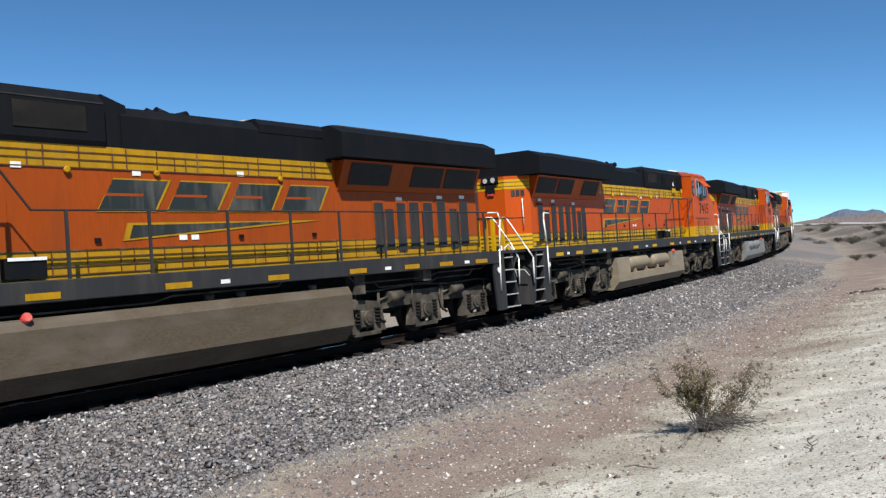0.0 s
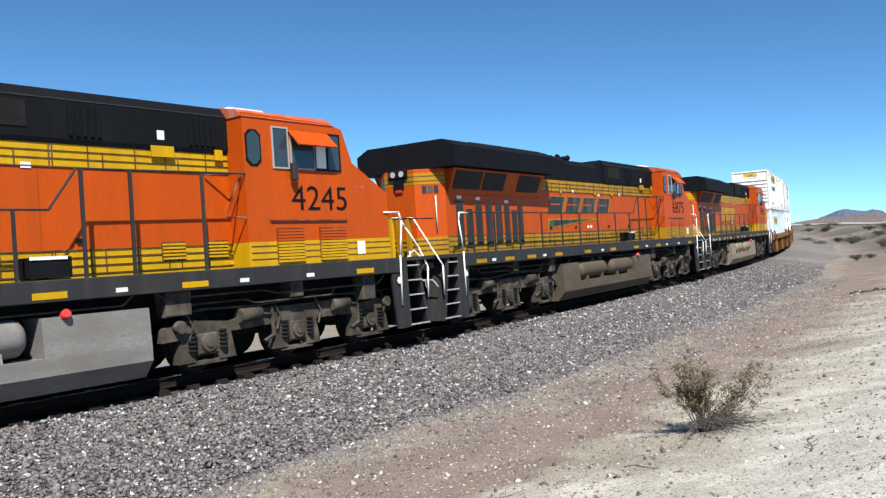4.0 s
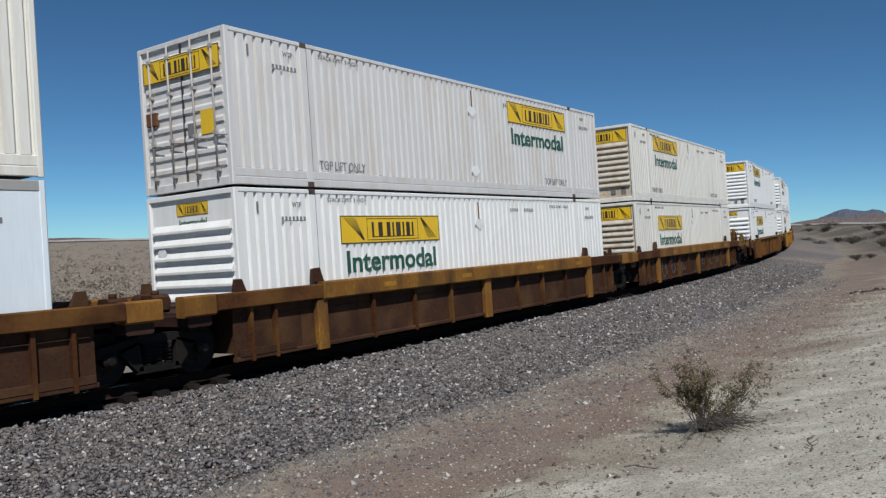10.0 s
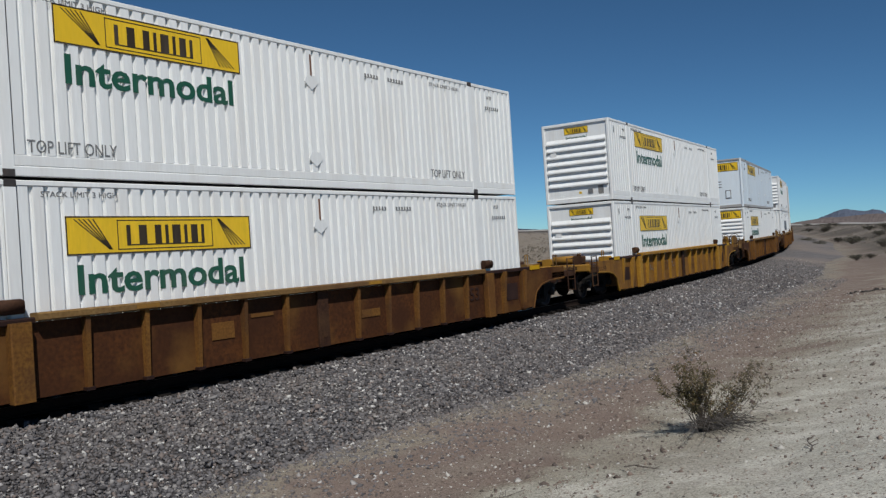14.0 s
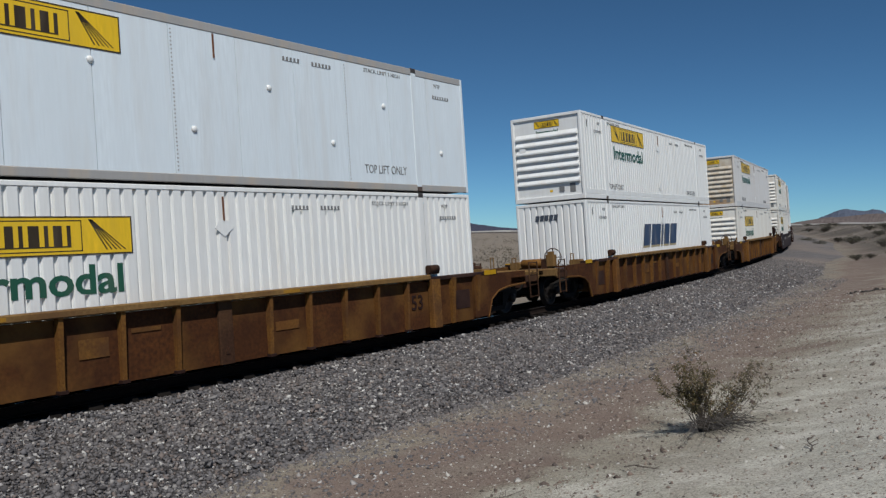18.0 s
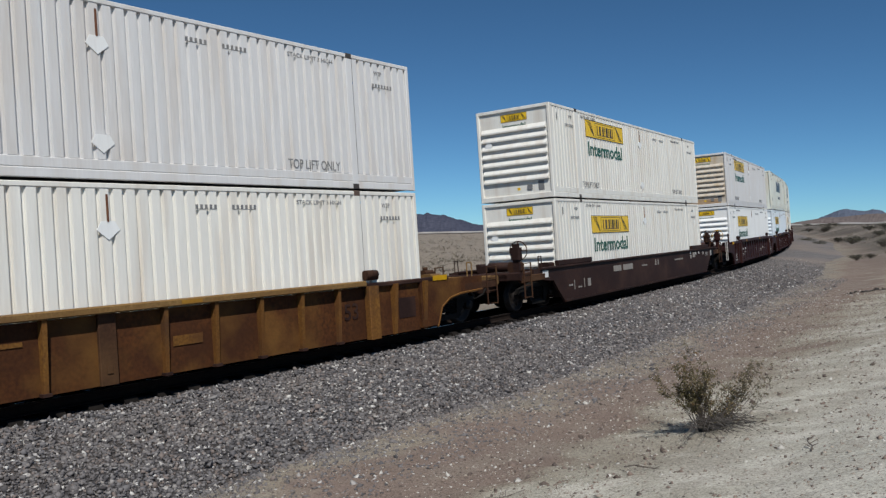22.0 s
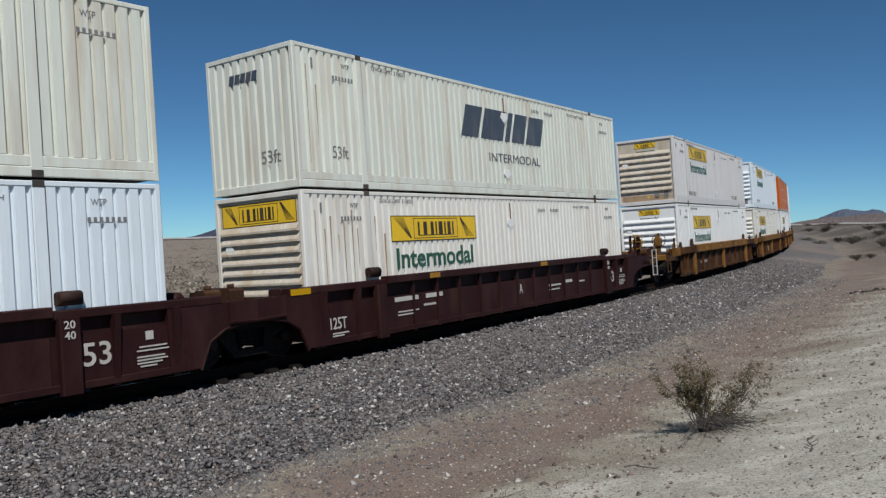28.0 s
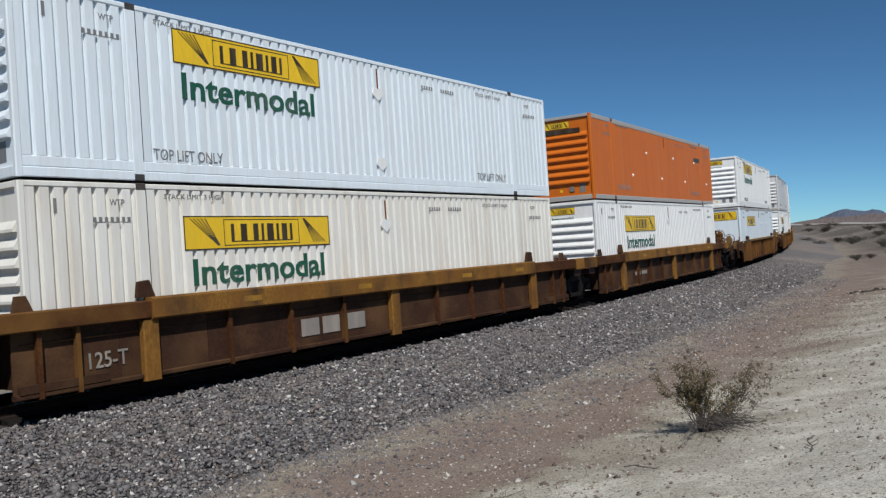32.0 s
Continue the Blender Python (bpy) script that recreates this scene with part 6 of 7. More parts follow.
def stone_material(name, stops, rough=0.85):
    m = bpy.data.materials.new(name)
    m.use_nodes = True
    N, L = m.node_tree.nodes, m.node_tree.links
    bs = N["Principled BSDF"]
    bs.inputs["Roughness"].default_value, bs.inputs["Specular IOR Level"].default_value = rough, 0.3
    g = N.new("ShaderNodeNewGeometry")
    r = N.new("ShaderNodeValToRGB")
    e = r.color_ramp.elements
    while len(e) < len(stops):
        e.new(0.5)
    for el, (p, c) in zip(e, stops):
        el.position, el.color = p, (*c, 1)
    r.color_ramp.interpolation = "CONSTANT"
    L.new(g.outputs["Random Per Island"], r.inputs[0])
    n = N.new("ShaderNodeTexNoise")
    n.inputs["Scale"].default_value, n.inputs["Detail"].default_value = 45, 4
    L.new(g.outputs["Position"], n.inputs["Vector"])
    x = N.new("ShaderNodeMix")
    x.data_type, x.blend_type = "RGBA", "MULTIPLY"
    x.inputs[0].default_value = 0.5
    L.new(r.outputs[0], x.inputs[6])
    L.new(n.outputs[0], x.inputs[7])
    n2 = N.new("ShaderNodeTexNoise")
    n2.inputs["Scale"].default_value, n2.inputs["Detail"].default_value = 0.55, 5
    L.new(g.outputs["Position"], n2.inputs["Vector"])
    k = N.new("ShaderNodeMapRange")
    k.inputs[1].default_value, k.inputs[2].default_value, k.inputs[3].default_value, k.inputs[4].default_value = 0.42, 0.72, 0.0, 0.4
    L.new(n2.outputs[0], k.inputs[0])
    y = N.new("ShaderNodeMix")
    y.data_type = "RGBA"
    L.new(k.outputs[0], y.inputs[0])
    L.new(x.outputs[2], y.inputs[6])
    y.inputs[7].default_value = (0.17, 0.145, 0.13, 1)
    L.new(y.outputs[2], bs.inputs["Base Color"])
    return m


CHIP_V = np.array([(-1, -1, -1), (1, -1, -1), (1, 1, -1), (-1, 1, -1), (-1, -1, 1), (1, -1, 1), (1, 1, 1), (-1, 1, 1)]) * 0.72
CHIP_F = np.array([(0, 2, 1), (0, 3, 2), (4, 5, 6), (4, 6, 7), (0, 1, 5), (0, 5, 4), (1, 2, 6), (1, 6, 5), (2, 3, 7), (2, 7, 6), (3, 0, 4), (3, 4, 7)])
GRIT_V = np.array([(1, 0, 0), (-1, 0, 0), (0, 1, 0), (0, -1, 0), (0, 0, 1), (0, 0, -1)]) * 1.05
GRIT_F = np.array([(0, 2, 4), (2, 1, 4), (1, 3, 4), (3, 0, 4), (2, 0, 5), (1, 2, 5), (3, 1, 5), (0, 3, 5)])


def stones(name, centres, size, mat, seed, label, flat=0.7, chip=True, tumble=1.0):
    """Broken stones, all in one mesh: jittered six-sided chips, or eight-sided grit."""
    rng = np.random.default_rng(seed)
    n = len(centres)
    base, tris = (CHIP_V, CHIP_F) if chip else (GRIT_V, GRIT_F)
    k, q = len(base), len(tris)
    v = np.repeat(base[None], n, 0) + rng.normal(0, 0.32, (n, k, 3))
    v *= np.stack([rng.uniform(0.7, 1.35, n), rng.uniform(0.6, 1.1, n), rng.uniform(0.5, 1.0, n) * flat / 0.7], -1)[:, None]
    a = rng.uniform(0, 2 * np.pi, n)
    tilt = rng.normal(0, 0.55 * tumble, n)
    ca, sa, cb, sb = np.cos(a), np.sin(a), np.cos(tilt), np.sin(tilt)
    y = v[..., 1] * cb[:, None] - v[..., 2] * sb[:, None]
    z = v[..., 1] * sb[:, None] + v[..., 2] * cb[:, None]
    x, y = v[..., 0] * ca[:, None] - y * sa[:, None], v[..., 0] * sa[:, None] + y * ca[:, None]
    v = np.stack([x, y, z], -1) * size[:, None, None] * 0.5 + centres[:, None]
    f = (tris[None] + (np.arange(n) * k)[:, None, None]).reshape(-1)
    me = bpy.data.meshes.new(name)
    me.vertices.add(n * k)
    me.vertices.foreach_set("co", v.reshape(-1).astype(np.float32))
    me.loops.add(len(f))
    me.loops.foreach_set("vertex_index", f.astype(np.int32))
    me.polygons.add(n * q)
    me.polygons.foreach_set("loop_start", np.arange(0, n * q * 3, 3, dtype=np.int32))
    me.materials.append(mat)
    me.update(calc_edges=True)
    return tagged(new(name, me), label, "stones", kind="stuff")


# dark berm stone; between the rails its near-black stands in for shade
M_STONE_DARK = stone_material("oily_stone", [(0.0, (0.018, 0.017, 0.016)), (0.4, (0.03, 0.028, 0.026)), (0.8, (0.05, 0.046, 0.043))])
M_STONE = stone_material("ballast_stone", [(0.0, (0.088, 0.083, 0.087)), (0.16, (0.143, 0.135, 0.14)), (0.36, (0.19, 0.18, 0.184)), (0.58, (0.228, 0.213, 0.213)), (0.76, (0.235, 0.193, 0.175)), (0.87, (0.35, 0.33, 0.318)), (0.935, (0.50, 0.475, 0.455)), (0.975, (0.72, 0.70, 0.665))])
M_PEBBLE = stone_material("desert_pebble", [(0.0, (0.13, 0.10, 0.085)), (0.25, (0.24, 0.18, 0.15)), (0.5, (0.33, 0.26, 0.21)), (0.66, (0.42, 0.37, 0.31)), (0.84, (0.66, 0.63, 0.58))])
_rng = np.random.default_rng(5)
_ss, _ll, _zz = [], [], []
for s0, s1, dens, size in ((2.5, 18, 800, 0.045), (18, 34, 480, 0.053), (34, 64, 230, 0.062)):
    n = int((s1 - s0) * 3.93 * dens)
    _ss.append(_rng.uniform(s0, s1, n))
    _ll.append(_rng.uniform(1.12, 5.25, n))
    _zz.append(size * _rng.lognormal(0, 0.28, n))
_ss, _ll, _zz = map(np.concatenate, (_ss, _ll, _zz))
_zz *= 1 - 0.45 * np.clip((_ss - 30) / 30, 0, 1)
_thin = _rng.random(len(_ss)) < np.clip((64 - _ss) / 24, 0, 1)   # they merge into the paler far bed in the distance
_ss, _ll, _zz = _ss[_thin], _ll[_thin], _zz[_thin]
_p = bed_point(_ss, _ll)
_p[:, 2] += _rng.uniform(-0.35, 0.45, len(_p)) * _zz
_p[:, 2] += 0.07 * np.clip(np.cos((_ss + 8.305) / 0.61 * 2 * np.pi), 0, 1) * np.clip(1 - np.abs(_ll - 1.42) / 0.3, 0, 1)   # small heaps between the tie ends
stones("ballast_stones", _p, _zz, M_STONE, 6, "loose grey crushed stones of the ballast")
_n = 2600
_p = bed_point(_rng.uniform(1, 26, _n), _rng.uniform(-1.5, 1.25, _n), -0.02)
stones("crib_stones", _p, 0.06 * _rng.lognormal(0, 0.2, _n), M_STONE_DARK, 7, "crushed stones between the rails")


def ground_scatter(n, s_range, l_range, seed, power=1.0):
    rng = np.random.default_rng(seed)
    s = rng.uniform(*s_range, n)
    lat = l_range[0] + (l_range[1] - l_range[0]) * rng.random(n) ** power
    th = np.interp(s, TS, _th)
    x, y = np.interp(s, TS, TX) + np.sin(th) * lat, np.interp(s, TS, TY) - np.cos(th) * lat
    return x, y


def soil_height(x, y):
    """Height of the ground sheet with its unevenness."""
    z, s, d = ground_z(x, y)
    amp = np.clip((np.abs(d) - 2.5) / 4, 0.05, 1)
    z = z + amp * (0.10 * (smooth_noise(x, y, 1.7, 1) - 0.5))
    return z + np.clip(np.hypot(x, y) / 60 - 0.5, 0, 1) * 0.5 * (smooth_noise(x, y, 14, 4) - 0.5) * amp


_x, _y = ground_scatter(28000, (1.5, 34), (4.4, 9.6), 11, 1.2)
stones("pebbles", np.column_stack([_x, _y, soil_height(_x, _y)]), 0.019 * np.random.default_rng(12).lognormal(0, 0.5, 28000), M_PEBBLE, 13, "brown and grey pebbles strewn on the soil", chip=False)
_x, _y = ground_scatter(27000, (2.0, 36), (6.8, 12.4), 14, 1.0)
stones("pale_pebbles", np.column_stack([_x, _y, soil_height(_x, _y)]), 0.0165 * np.random.default_rng(15).lognormal(0, 0.6, 27000), M_PEBBLE, 16, "small stones strewn on pale soil", chip=False)

_x, _y = ground_scatter(20000, (0.5, 45), (4.85, 7.0), 25, 2.3)
stones("strewn_ballast", np.column_stack([_x, _y, soil_height(_x, _y)]), 0.042 * np.random.default_rng(26).lognormal(0, 0.35, 20000), M_STONE, 27, "ballast stones strewn over the soil beside the track", chip=False)
_rb = np.random.default_rng(18)
_f = _rb.random(320)
_x, _y = 15.6 + 3.4 * _f ** 0.7 + _rb.normal(0, 0.3, 320), 31.4 - 1.6 * _f + 0.7 * np.sin(_f * 3.1) + _rb.normal(0, 0.3, 320)
stones("berm_stones", np.column_stack([_x, _y, soil_height(_x, _y)]), 0.07 * _rb.lognormal(0, 0.4, 320), M_STONE_DARK, 19, "dark stones of a low berm on the verge")

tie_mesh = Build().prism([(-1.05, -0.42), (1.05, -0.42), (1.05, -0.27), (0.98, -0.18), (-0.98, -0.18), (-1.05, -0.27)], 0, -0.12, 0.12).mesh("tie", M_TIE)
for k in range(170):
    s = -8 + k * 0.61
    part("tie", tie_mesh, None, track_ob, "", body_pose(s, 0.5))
M_TWIG = material("dry_twig", (0.12, 0.10, 0.085), (0.075, 0.062, 0.055), rough=0.9, scale=20)
M_GREYTWIG = material("grey_twig", (0.105, 0.094, 0.084), (0.06, 0.053, 0.048), rough=0.9, scale=20)


def leaf_material(name, stops):
    m = stone_material(name, stops, 0.75)
    return m


M_LEAF = leaf_material("small_leaf", [(0.0, (0.045, 0.038, 0.013)), (0.25, (0.078, 0.066, 0.02)), (0.5, (0.112, 0.094, 0.03)), (0.7, (0.155, 0.095, 0.034)), (0.84, (0.17, 0.132, 0.066)), (0.95, (0.36, 0.30, 0.2))])


M_SAGE = leaf_material("grey_green_leaf", [(0.0, (0.04, 0.042, 0.028)), (0.3, (0.065, 0.065, 0.042)), (0.6, (0.09, 0.088, 0.058)), (0.85, (0.14, 0.13, 0.09))])


def shrub_meshes(seed, stems, height, spread, leaves, twig_mat=None):
    """Thin stems fanning from one root, forking twice, with small leaves towards the tips."""
    rng = random.Random(seed)
    st, lf = Build(), Build()
    for i in range(stems):
        az = rng.uniform(0, 2 * math.pi)
        lean = rng.uniform(0.1, 1.0) ** 0.7 * spread
        h = height * rng.uniform(0.6, 1.0) * (1.1 - 0.35 * lean / max(spread, 0.01))
        p = Vector((rng.uniform(-0.05, 0.05), rng.uniform(-0.05, 0.05), -0.03))
        tip = Vector((math.cos(az) * lean, math.sin(az) * lean, h))
        pts = [p]
        for k in (1, 2, 3, 4):
            f = k / 4
            q = p.lerp(tip, f)
            q += Vector((rng.gauss(0, 0.03), rng.gauss(0, 0.03), 0.10 * h * math.sin(f * math.pi)))
            pts.append(q)
        r = rng.uniform(0.004, 0.008)
        for k in range(4):
            st.cyl(pts[k], pts[k + 1], r * (1 - k * 0.2), 4, r * (0.8 - k * 0.2), False)
        for j in range(7):
            f = rng.uniform(0.35, 1.0)
            k = min(3, int(f * 4))
            a = pts[k].lerp(pts[k + 1], f * 4 - k)
            d = (pts[k + 1] - pts[k]).normalized() + Vector((rng.gauss(0, 0.6), rng.gauss(0, 0.6), rng.gauss(0.2, 0.4)))
            b = a + d.normalized() * rng.uniform(0.08, 0.22) * height
            st.cyl(a, b, r * 0.45, 3, r * 0.2, False)
            for _ in range(leaves):
                c = a.lerp(b, rng.uniform(0.2, 1.05)) + Vector((rng.gauss(0, 0.012), rng.gauss(0, 0.012), rng.gauss(0, 0.012)))
                s = rng.uniform(0.011, 0.026)
                u = Vector((rng.gauss(0, 1), rng.gauss(0, 1), rng.gauss(0, 1))).normalized()
                w = u.orthogonal().normalized()
                lf.face([c - u * s, c + w * s * 0.5, c + u * s, c - w * s * 0.5])
    return st, lf


def shrub(label, seed, stems, height, spread, leaves, at, group="", name="desert_shrub", leaf=None):
    st, lf = shrub_meshes(seed, stems, height, spread, leaves)
    t = thing(name, label, "shrub", group)
    part("stem_tangle", st, M_TWIG, t, "thin dark stems")
    tagged(part("leaves", lf, leaf or M_LEAF, t, "small grey-green leaves" if leaf else "small olive-brown leaves"), kind="stuff")
    t.matrix_basis = at
    return t


def on_soil(x, y):
    return float(soil_height(np.array([x]), np.array([y]))[0])


def desert_bush(at):
    """An open bush: a leafy lobe on one side, long arching arms on the other, bare twigs between."""
    rng = random.Random(5)
    st, lf = Build(), Build()
    for i in range(60):
        arm = i % 5 < 2
        dx = rng.uniform(0.15, 0.80) if arm else rng.gauss(-0.20, 0.20)
        h = rng.uniform(0.50, 0.82) * (0.72 + 0.42 * dx) if arm else rng.uniform(0.50, 0.98) * (1.0 - 0.45 * abs(dx + 0.1))
        tip = Vector((dx, rng.uniform(-0.34, 0.34), h))
        root = Vector((rng.uniform(-0.07, 0.07), rng.uniform(-0.07, 0.07), -0.03))
        pts = [root]
        for k in range(1, 6):
            f = k / 5
            q = root.lerp(tip, f)
            sag = -0.10 if arm else 0.06
            pts.append(q + Vector((rng.gauss(0, 0.02), rng.gauss(0, 0.02), sag * math.sin(f * math.pi))))
        r = rng.uniform(0.004, 0.008)
        for k in range(5):
            st.cyl(pts[k], pts[k + 1], r * (1 - k * 0.17), 4, r * (0.83 - k * 0.17), False)
        for j in range(9):
            f = rng.uniform(0.3, 1.0)
            k = min(4, int(f * 5))
            a = pts[k].lerp(pts[k + 1], f * 5 - k)
            d = (pts[k + 1] - pts[k]).normalized() + Vector((rng.gauss(0, 0.7), rng.gauss(0, 0.7), rng.gauss(0.25, 0.45)))
            b = a + d.normalized() * rng.uniform(0.06, 0.19)
            st.cyl(a, b, r * 0.42, 3, r * 0.18, False)
            count = 10 if arm else 18
            if arm and dx > 0.55 and f > 0.6:
                count = 18
            for _ in range(count if rng.random() < 0.8 else 1):
                c = a.lerp(b, rng.uniform(0.2, 1.08)) + Vector((rng.gauss(0, 0.014), rng.gauss(0, 0.014), rng.gauss(0, 0.014)))
                w = rng.uniform(0.008, 0.021)
                u = Vector((rng.gauss(0, 1), rng.gauss(0, 1), rng.gauss(0, 1))).normalized()
                v = u.orthogonal().normalized()
                lf.face([c - u * w, c + v * w * 0.5, c + u * w, c - v * w * 0.5])
    t = thing("desert_shrub", "sparse olive-brown desert bush with bare arching twigs", "shrub")
    part("stem_tangle", st, M_TWIG, t, "thin dark stems")
    tagged(part("leaves", lf, M_LEAF, t, "small olive and rust-brown leaves"), kind="stuff")
    t.matrix_basis = at
    return t


BX, BY = 3.28, 10.45
bush = desert_bush(pose(BX, BY, on_soil(BX, BY)))
rg = random.Random(8)
dead = Build()
for i in range(46):
    az = rg.uniform(-2.2, 0.35)
    ln = rg.uniform(0.4, 1.2)
    a = Vector((rg.uniform(-0.1, 0.1), rg.uniform(-0.1, 0.1), rg.uniform(0.0, 0.08)))
    pts = [a]
    for k in (1, 2, 3):
        pts.append(a + Vector((math.cos(az) * ln * k / 3 + rg.gauss(0, 0.03), math.sin(az) * ln * k / 3 + rg.gauss(0, 0.03), 0.04 + 0.13 * math.sin(k / 3 * 2.6) * rg.uniform(0.3, 1.2))))
    for k in range(3):
        dead.cyl(pts[k], pts[k + 1], 0.006 - k * 0.0015, 4, 0.0045 - k * 0.0013, False)
    for j in range(5):
        k = rg.randint(0, 2)
        b = pts[k].lerp(pts[k + 1], rg.random())
        dead.cyl(b, b + Vector((rg.gauss(0, 0.09), rg.gauss(0, 0.09), rg.uniform(0, 0.10))), 0.0028, 3, 0.0012, False)
part("dead_twig_tangle", dead, M_GREYTWIG, bush, "grey dead twigs spreading low")

# dry sticks on the soil
for k, (x, y, a, ln) in enumerate(((0.52, 8.45, 10, 0.28), (2.05, 8.6, -25, 0.42), (4.3, 13.5, 30, 0.35), (3.6, 8.1, 60, 0.3))):
    b = Build()
    rr = random.Random(k)
    p = Vector((-ln / 2, 0, 0.015))
    for j in range(4):
        q = p + Vector((ln / 4, rr.gauss(0, 0.03), rr.gauss(0, 0.012)))
        b.cyl(p, q, 0.007, 5)
        b.cyl(q, q + Vector((rr.gauss(0.05, 0.05), rr.gauss(0, 0.07), rr.uniform(0.0, 0.05))), 0.004, 4)
        p = q
    t = tagged(new("dry_stick", b.mesh("dry_stick", M_TWIG)), "dry forked stick lying on the gravelly soil", "stick", "sticks on the ground")
    t.matrix_basis = pose(x, y, on_soil(x, y), 0, 0, a)

# tufts beside the track further off
tuft = shrub("low grey-green desert bush on the outer verge", 21, 80, 0.9, 0.85, 10, pose(41.0, 77.0, on_soil(41.0, 77.0)), "bushes on the verge", "verge_shrub", M_SAGE)
rv = random.Random(31)
for x, y, size in ((49, 99, 1.6), (46, 101, 1.2), (52, 104, 1.4), (54, 113, 1.3), (51, 116, 1.5), (57, 108, 1.4), (60, 111, 1.5), (40.5, 74, 1.35), (28.5, 57.0, 0.8), (30.5, 59.0, 0.6), (77, 167, 1.5), (80, 172, 1.7), (85, 192, 1.5),
                   (88, 186, 1.6), (66, 128, 1.4), (70, 131, 1.6), (96, 205, 1.8), (104, 236, 1.7), (112, 240, 1.9), (120, 262, 1.8), (76, 140, 1.5), (90, 160, 1.7)):
    copy_thing(tuft, pose(x, y, on_soil(x, y), 0, 0, rv.uniform(0, 360)) @ Matrix.Diagonal((size * 1.1, size * 1.1, size * 0.6, 1)))

# scrub on the plain
M_SCRUB = stone_material("plain_scrub", [(0.0, (0.15, 0.13, 0.10)), (0.3, (0.23, 0.20, 0.155)), (0.55, (0.33, 0.29, 0.23)), (0.8, (0.46, 0.41, 0.34))])


def scrub(n, a0, a1, r0, r1, seed, keep, size=1.0):
    rng = np.random.default_rng(seed)
    ang = np.radians(rng.uniform(a0, a1, n))
    r = 1 / rng.uniform(1 / r1, 1 / r0, n)
    x, y = r * np.sin(ang), r * np.cos(ang)
    z, s, d = ground_z(x, y)
    ok = keep(d, r)
    x, y = x[ok], y[ok]
    z = soil_height(x, y)
    m = len(x)
    w = size * rng.lognormal(-1.05, 0.42, m) * (1 + np.hypot(x, y) / 260)
    k = 28
    th, rr, hh = rng.uniform(0, 2 * np.pi, (m, k)), np.sqrt(rng.random((m, k))), rng.random((m, k))
    c = np.stack([np.cos(th) * rr * w[:, None], np.sin(th) * rr * w[:, None], hh * (1.05 - rr ** 2) * w[:, None] * 0.95], -1) + np.column_stack([x, y, z])[:, None]
    u = rng.normal(0, 1, (m, k, 3)) * w[:, None, None] * 0.12
    v = rng.normal(0, 1, (m, k, 3)) * w[:, None, None] * 0.12
    q = np.stack([c - u, c + v, c + u * 0.8], 2).reshape(-1, 3)
    return q


def tri_soup(name, q, mat, label):
    n = len(q) // 3
    me = bpy.data.meshes.new(name)
    me.vertices.add(n * 3)
    me.vertices.foreach_set("co", q.reshape(-1).astype(np.float32))
    me.loops.add(n * 3)
    me.loops.foreach_set("vertex_index", np.arange(n * 3, dtype=np.int32))
    me.polygons.add(n)
    me.polygons.foreach_set("loop_start", np.arange(0, n * 3, 3, dtype=np.int32))
    me.materials.append(mat)
    me.update(calc_edges=True)
    return tagged(new(name, me), label, "scrub", kind="stuff")


tri_soup("plain_scrub", scrub(8000, -34, 25, 26, 1200, 41, lambda d, r: d < -11, 0.85), M_SCRUB, "grey-brown scrub scattered over the desert plain")
tri_soup("verge_scrub", scrub(2600, 19, 33, 60, 1500, 42, lambda d, r: d > 9, 0.5), M_SCRUB, "grey-green scrub beyond the outer verge")


# distant hills and the pale bank before them
def hills(name, a0, a1, dist, peaks, mat, label, rough, seed):
    """A range seen far off: peaks are (bearing, width, height) swells."""
    n = int((a1 - a0) / 0.12)
    rng = np.random.default_rng(seed)
    b = Build()
    rows = 7
    for k in range(rows):
        f = k / (rows - 1)
        for i in range(n):
            a = a0 + (a1 - a0) * i / (n - 1)
            h = sum(H * math.exp(-((a - c) / w) ** 2) for c, w, H in peaks)
            h *= 1 + rough * (float(smooth_noise(np.array([a * 8.0 + k * 0.9]), np.array([k * 1.7]), 2.3, seed)[0]) - 0.5) * (1.4 - f * 0.6)
            edge = min(1.0, (a - a0) / 2, (a1 - a) / 2)
            prof = math.sin(min(1.0, f * 1.25) * math.pi / 2) ** 1.5 if f <= 0.8 else 1.0 - (f - 0.8) * 2.0
            r = dist * (0.86 + 0.16 * f) + rng.uniform(-14, 14)
            b.v.append((r * math.sin(radians(a)), r * math.cos(radians(a)), -6 + (h * edge + 4) * max(prof, 0)))
    for k in range(rows - 1):
        for i in range(n - 1):
            b.f.append((k * n + i, k * n + i + 1, k * n + n + i + 1, k * n + n + i))
            b.s.append(False)
    return tagged(part(name, b, mat, None), label, "hills", kind="structure")


# blue-grey base colours put distance haze into the hills and the mountain
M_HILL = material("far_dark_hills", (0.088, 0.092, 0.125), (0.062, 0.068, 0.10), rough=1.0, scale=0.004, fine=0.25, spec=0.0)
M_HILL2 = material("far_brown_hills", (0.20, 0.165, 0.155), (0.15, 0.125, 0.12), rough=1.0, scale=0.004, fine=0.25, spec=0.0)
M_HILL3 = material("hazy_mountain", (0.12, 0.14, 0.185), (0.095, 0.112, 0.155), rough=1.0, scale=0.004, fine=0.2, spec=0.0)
M_BANK = material("pale_bank", (0.46, 0.44, 0.42), (0.34, 0.32, 0.30), rough=1.0, scale=0.02, spec=0.0)
M_DARKBANK = material("dark_embankment", (0.10, 0.088, 0.08), (0.07, 0.062, 0.058), rough=1.0, scale=0.02, spec=0.0)
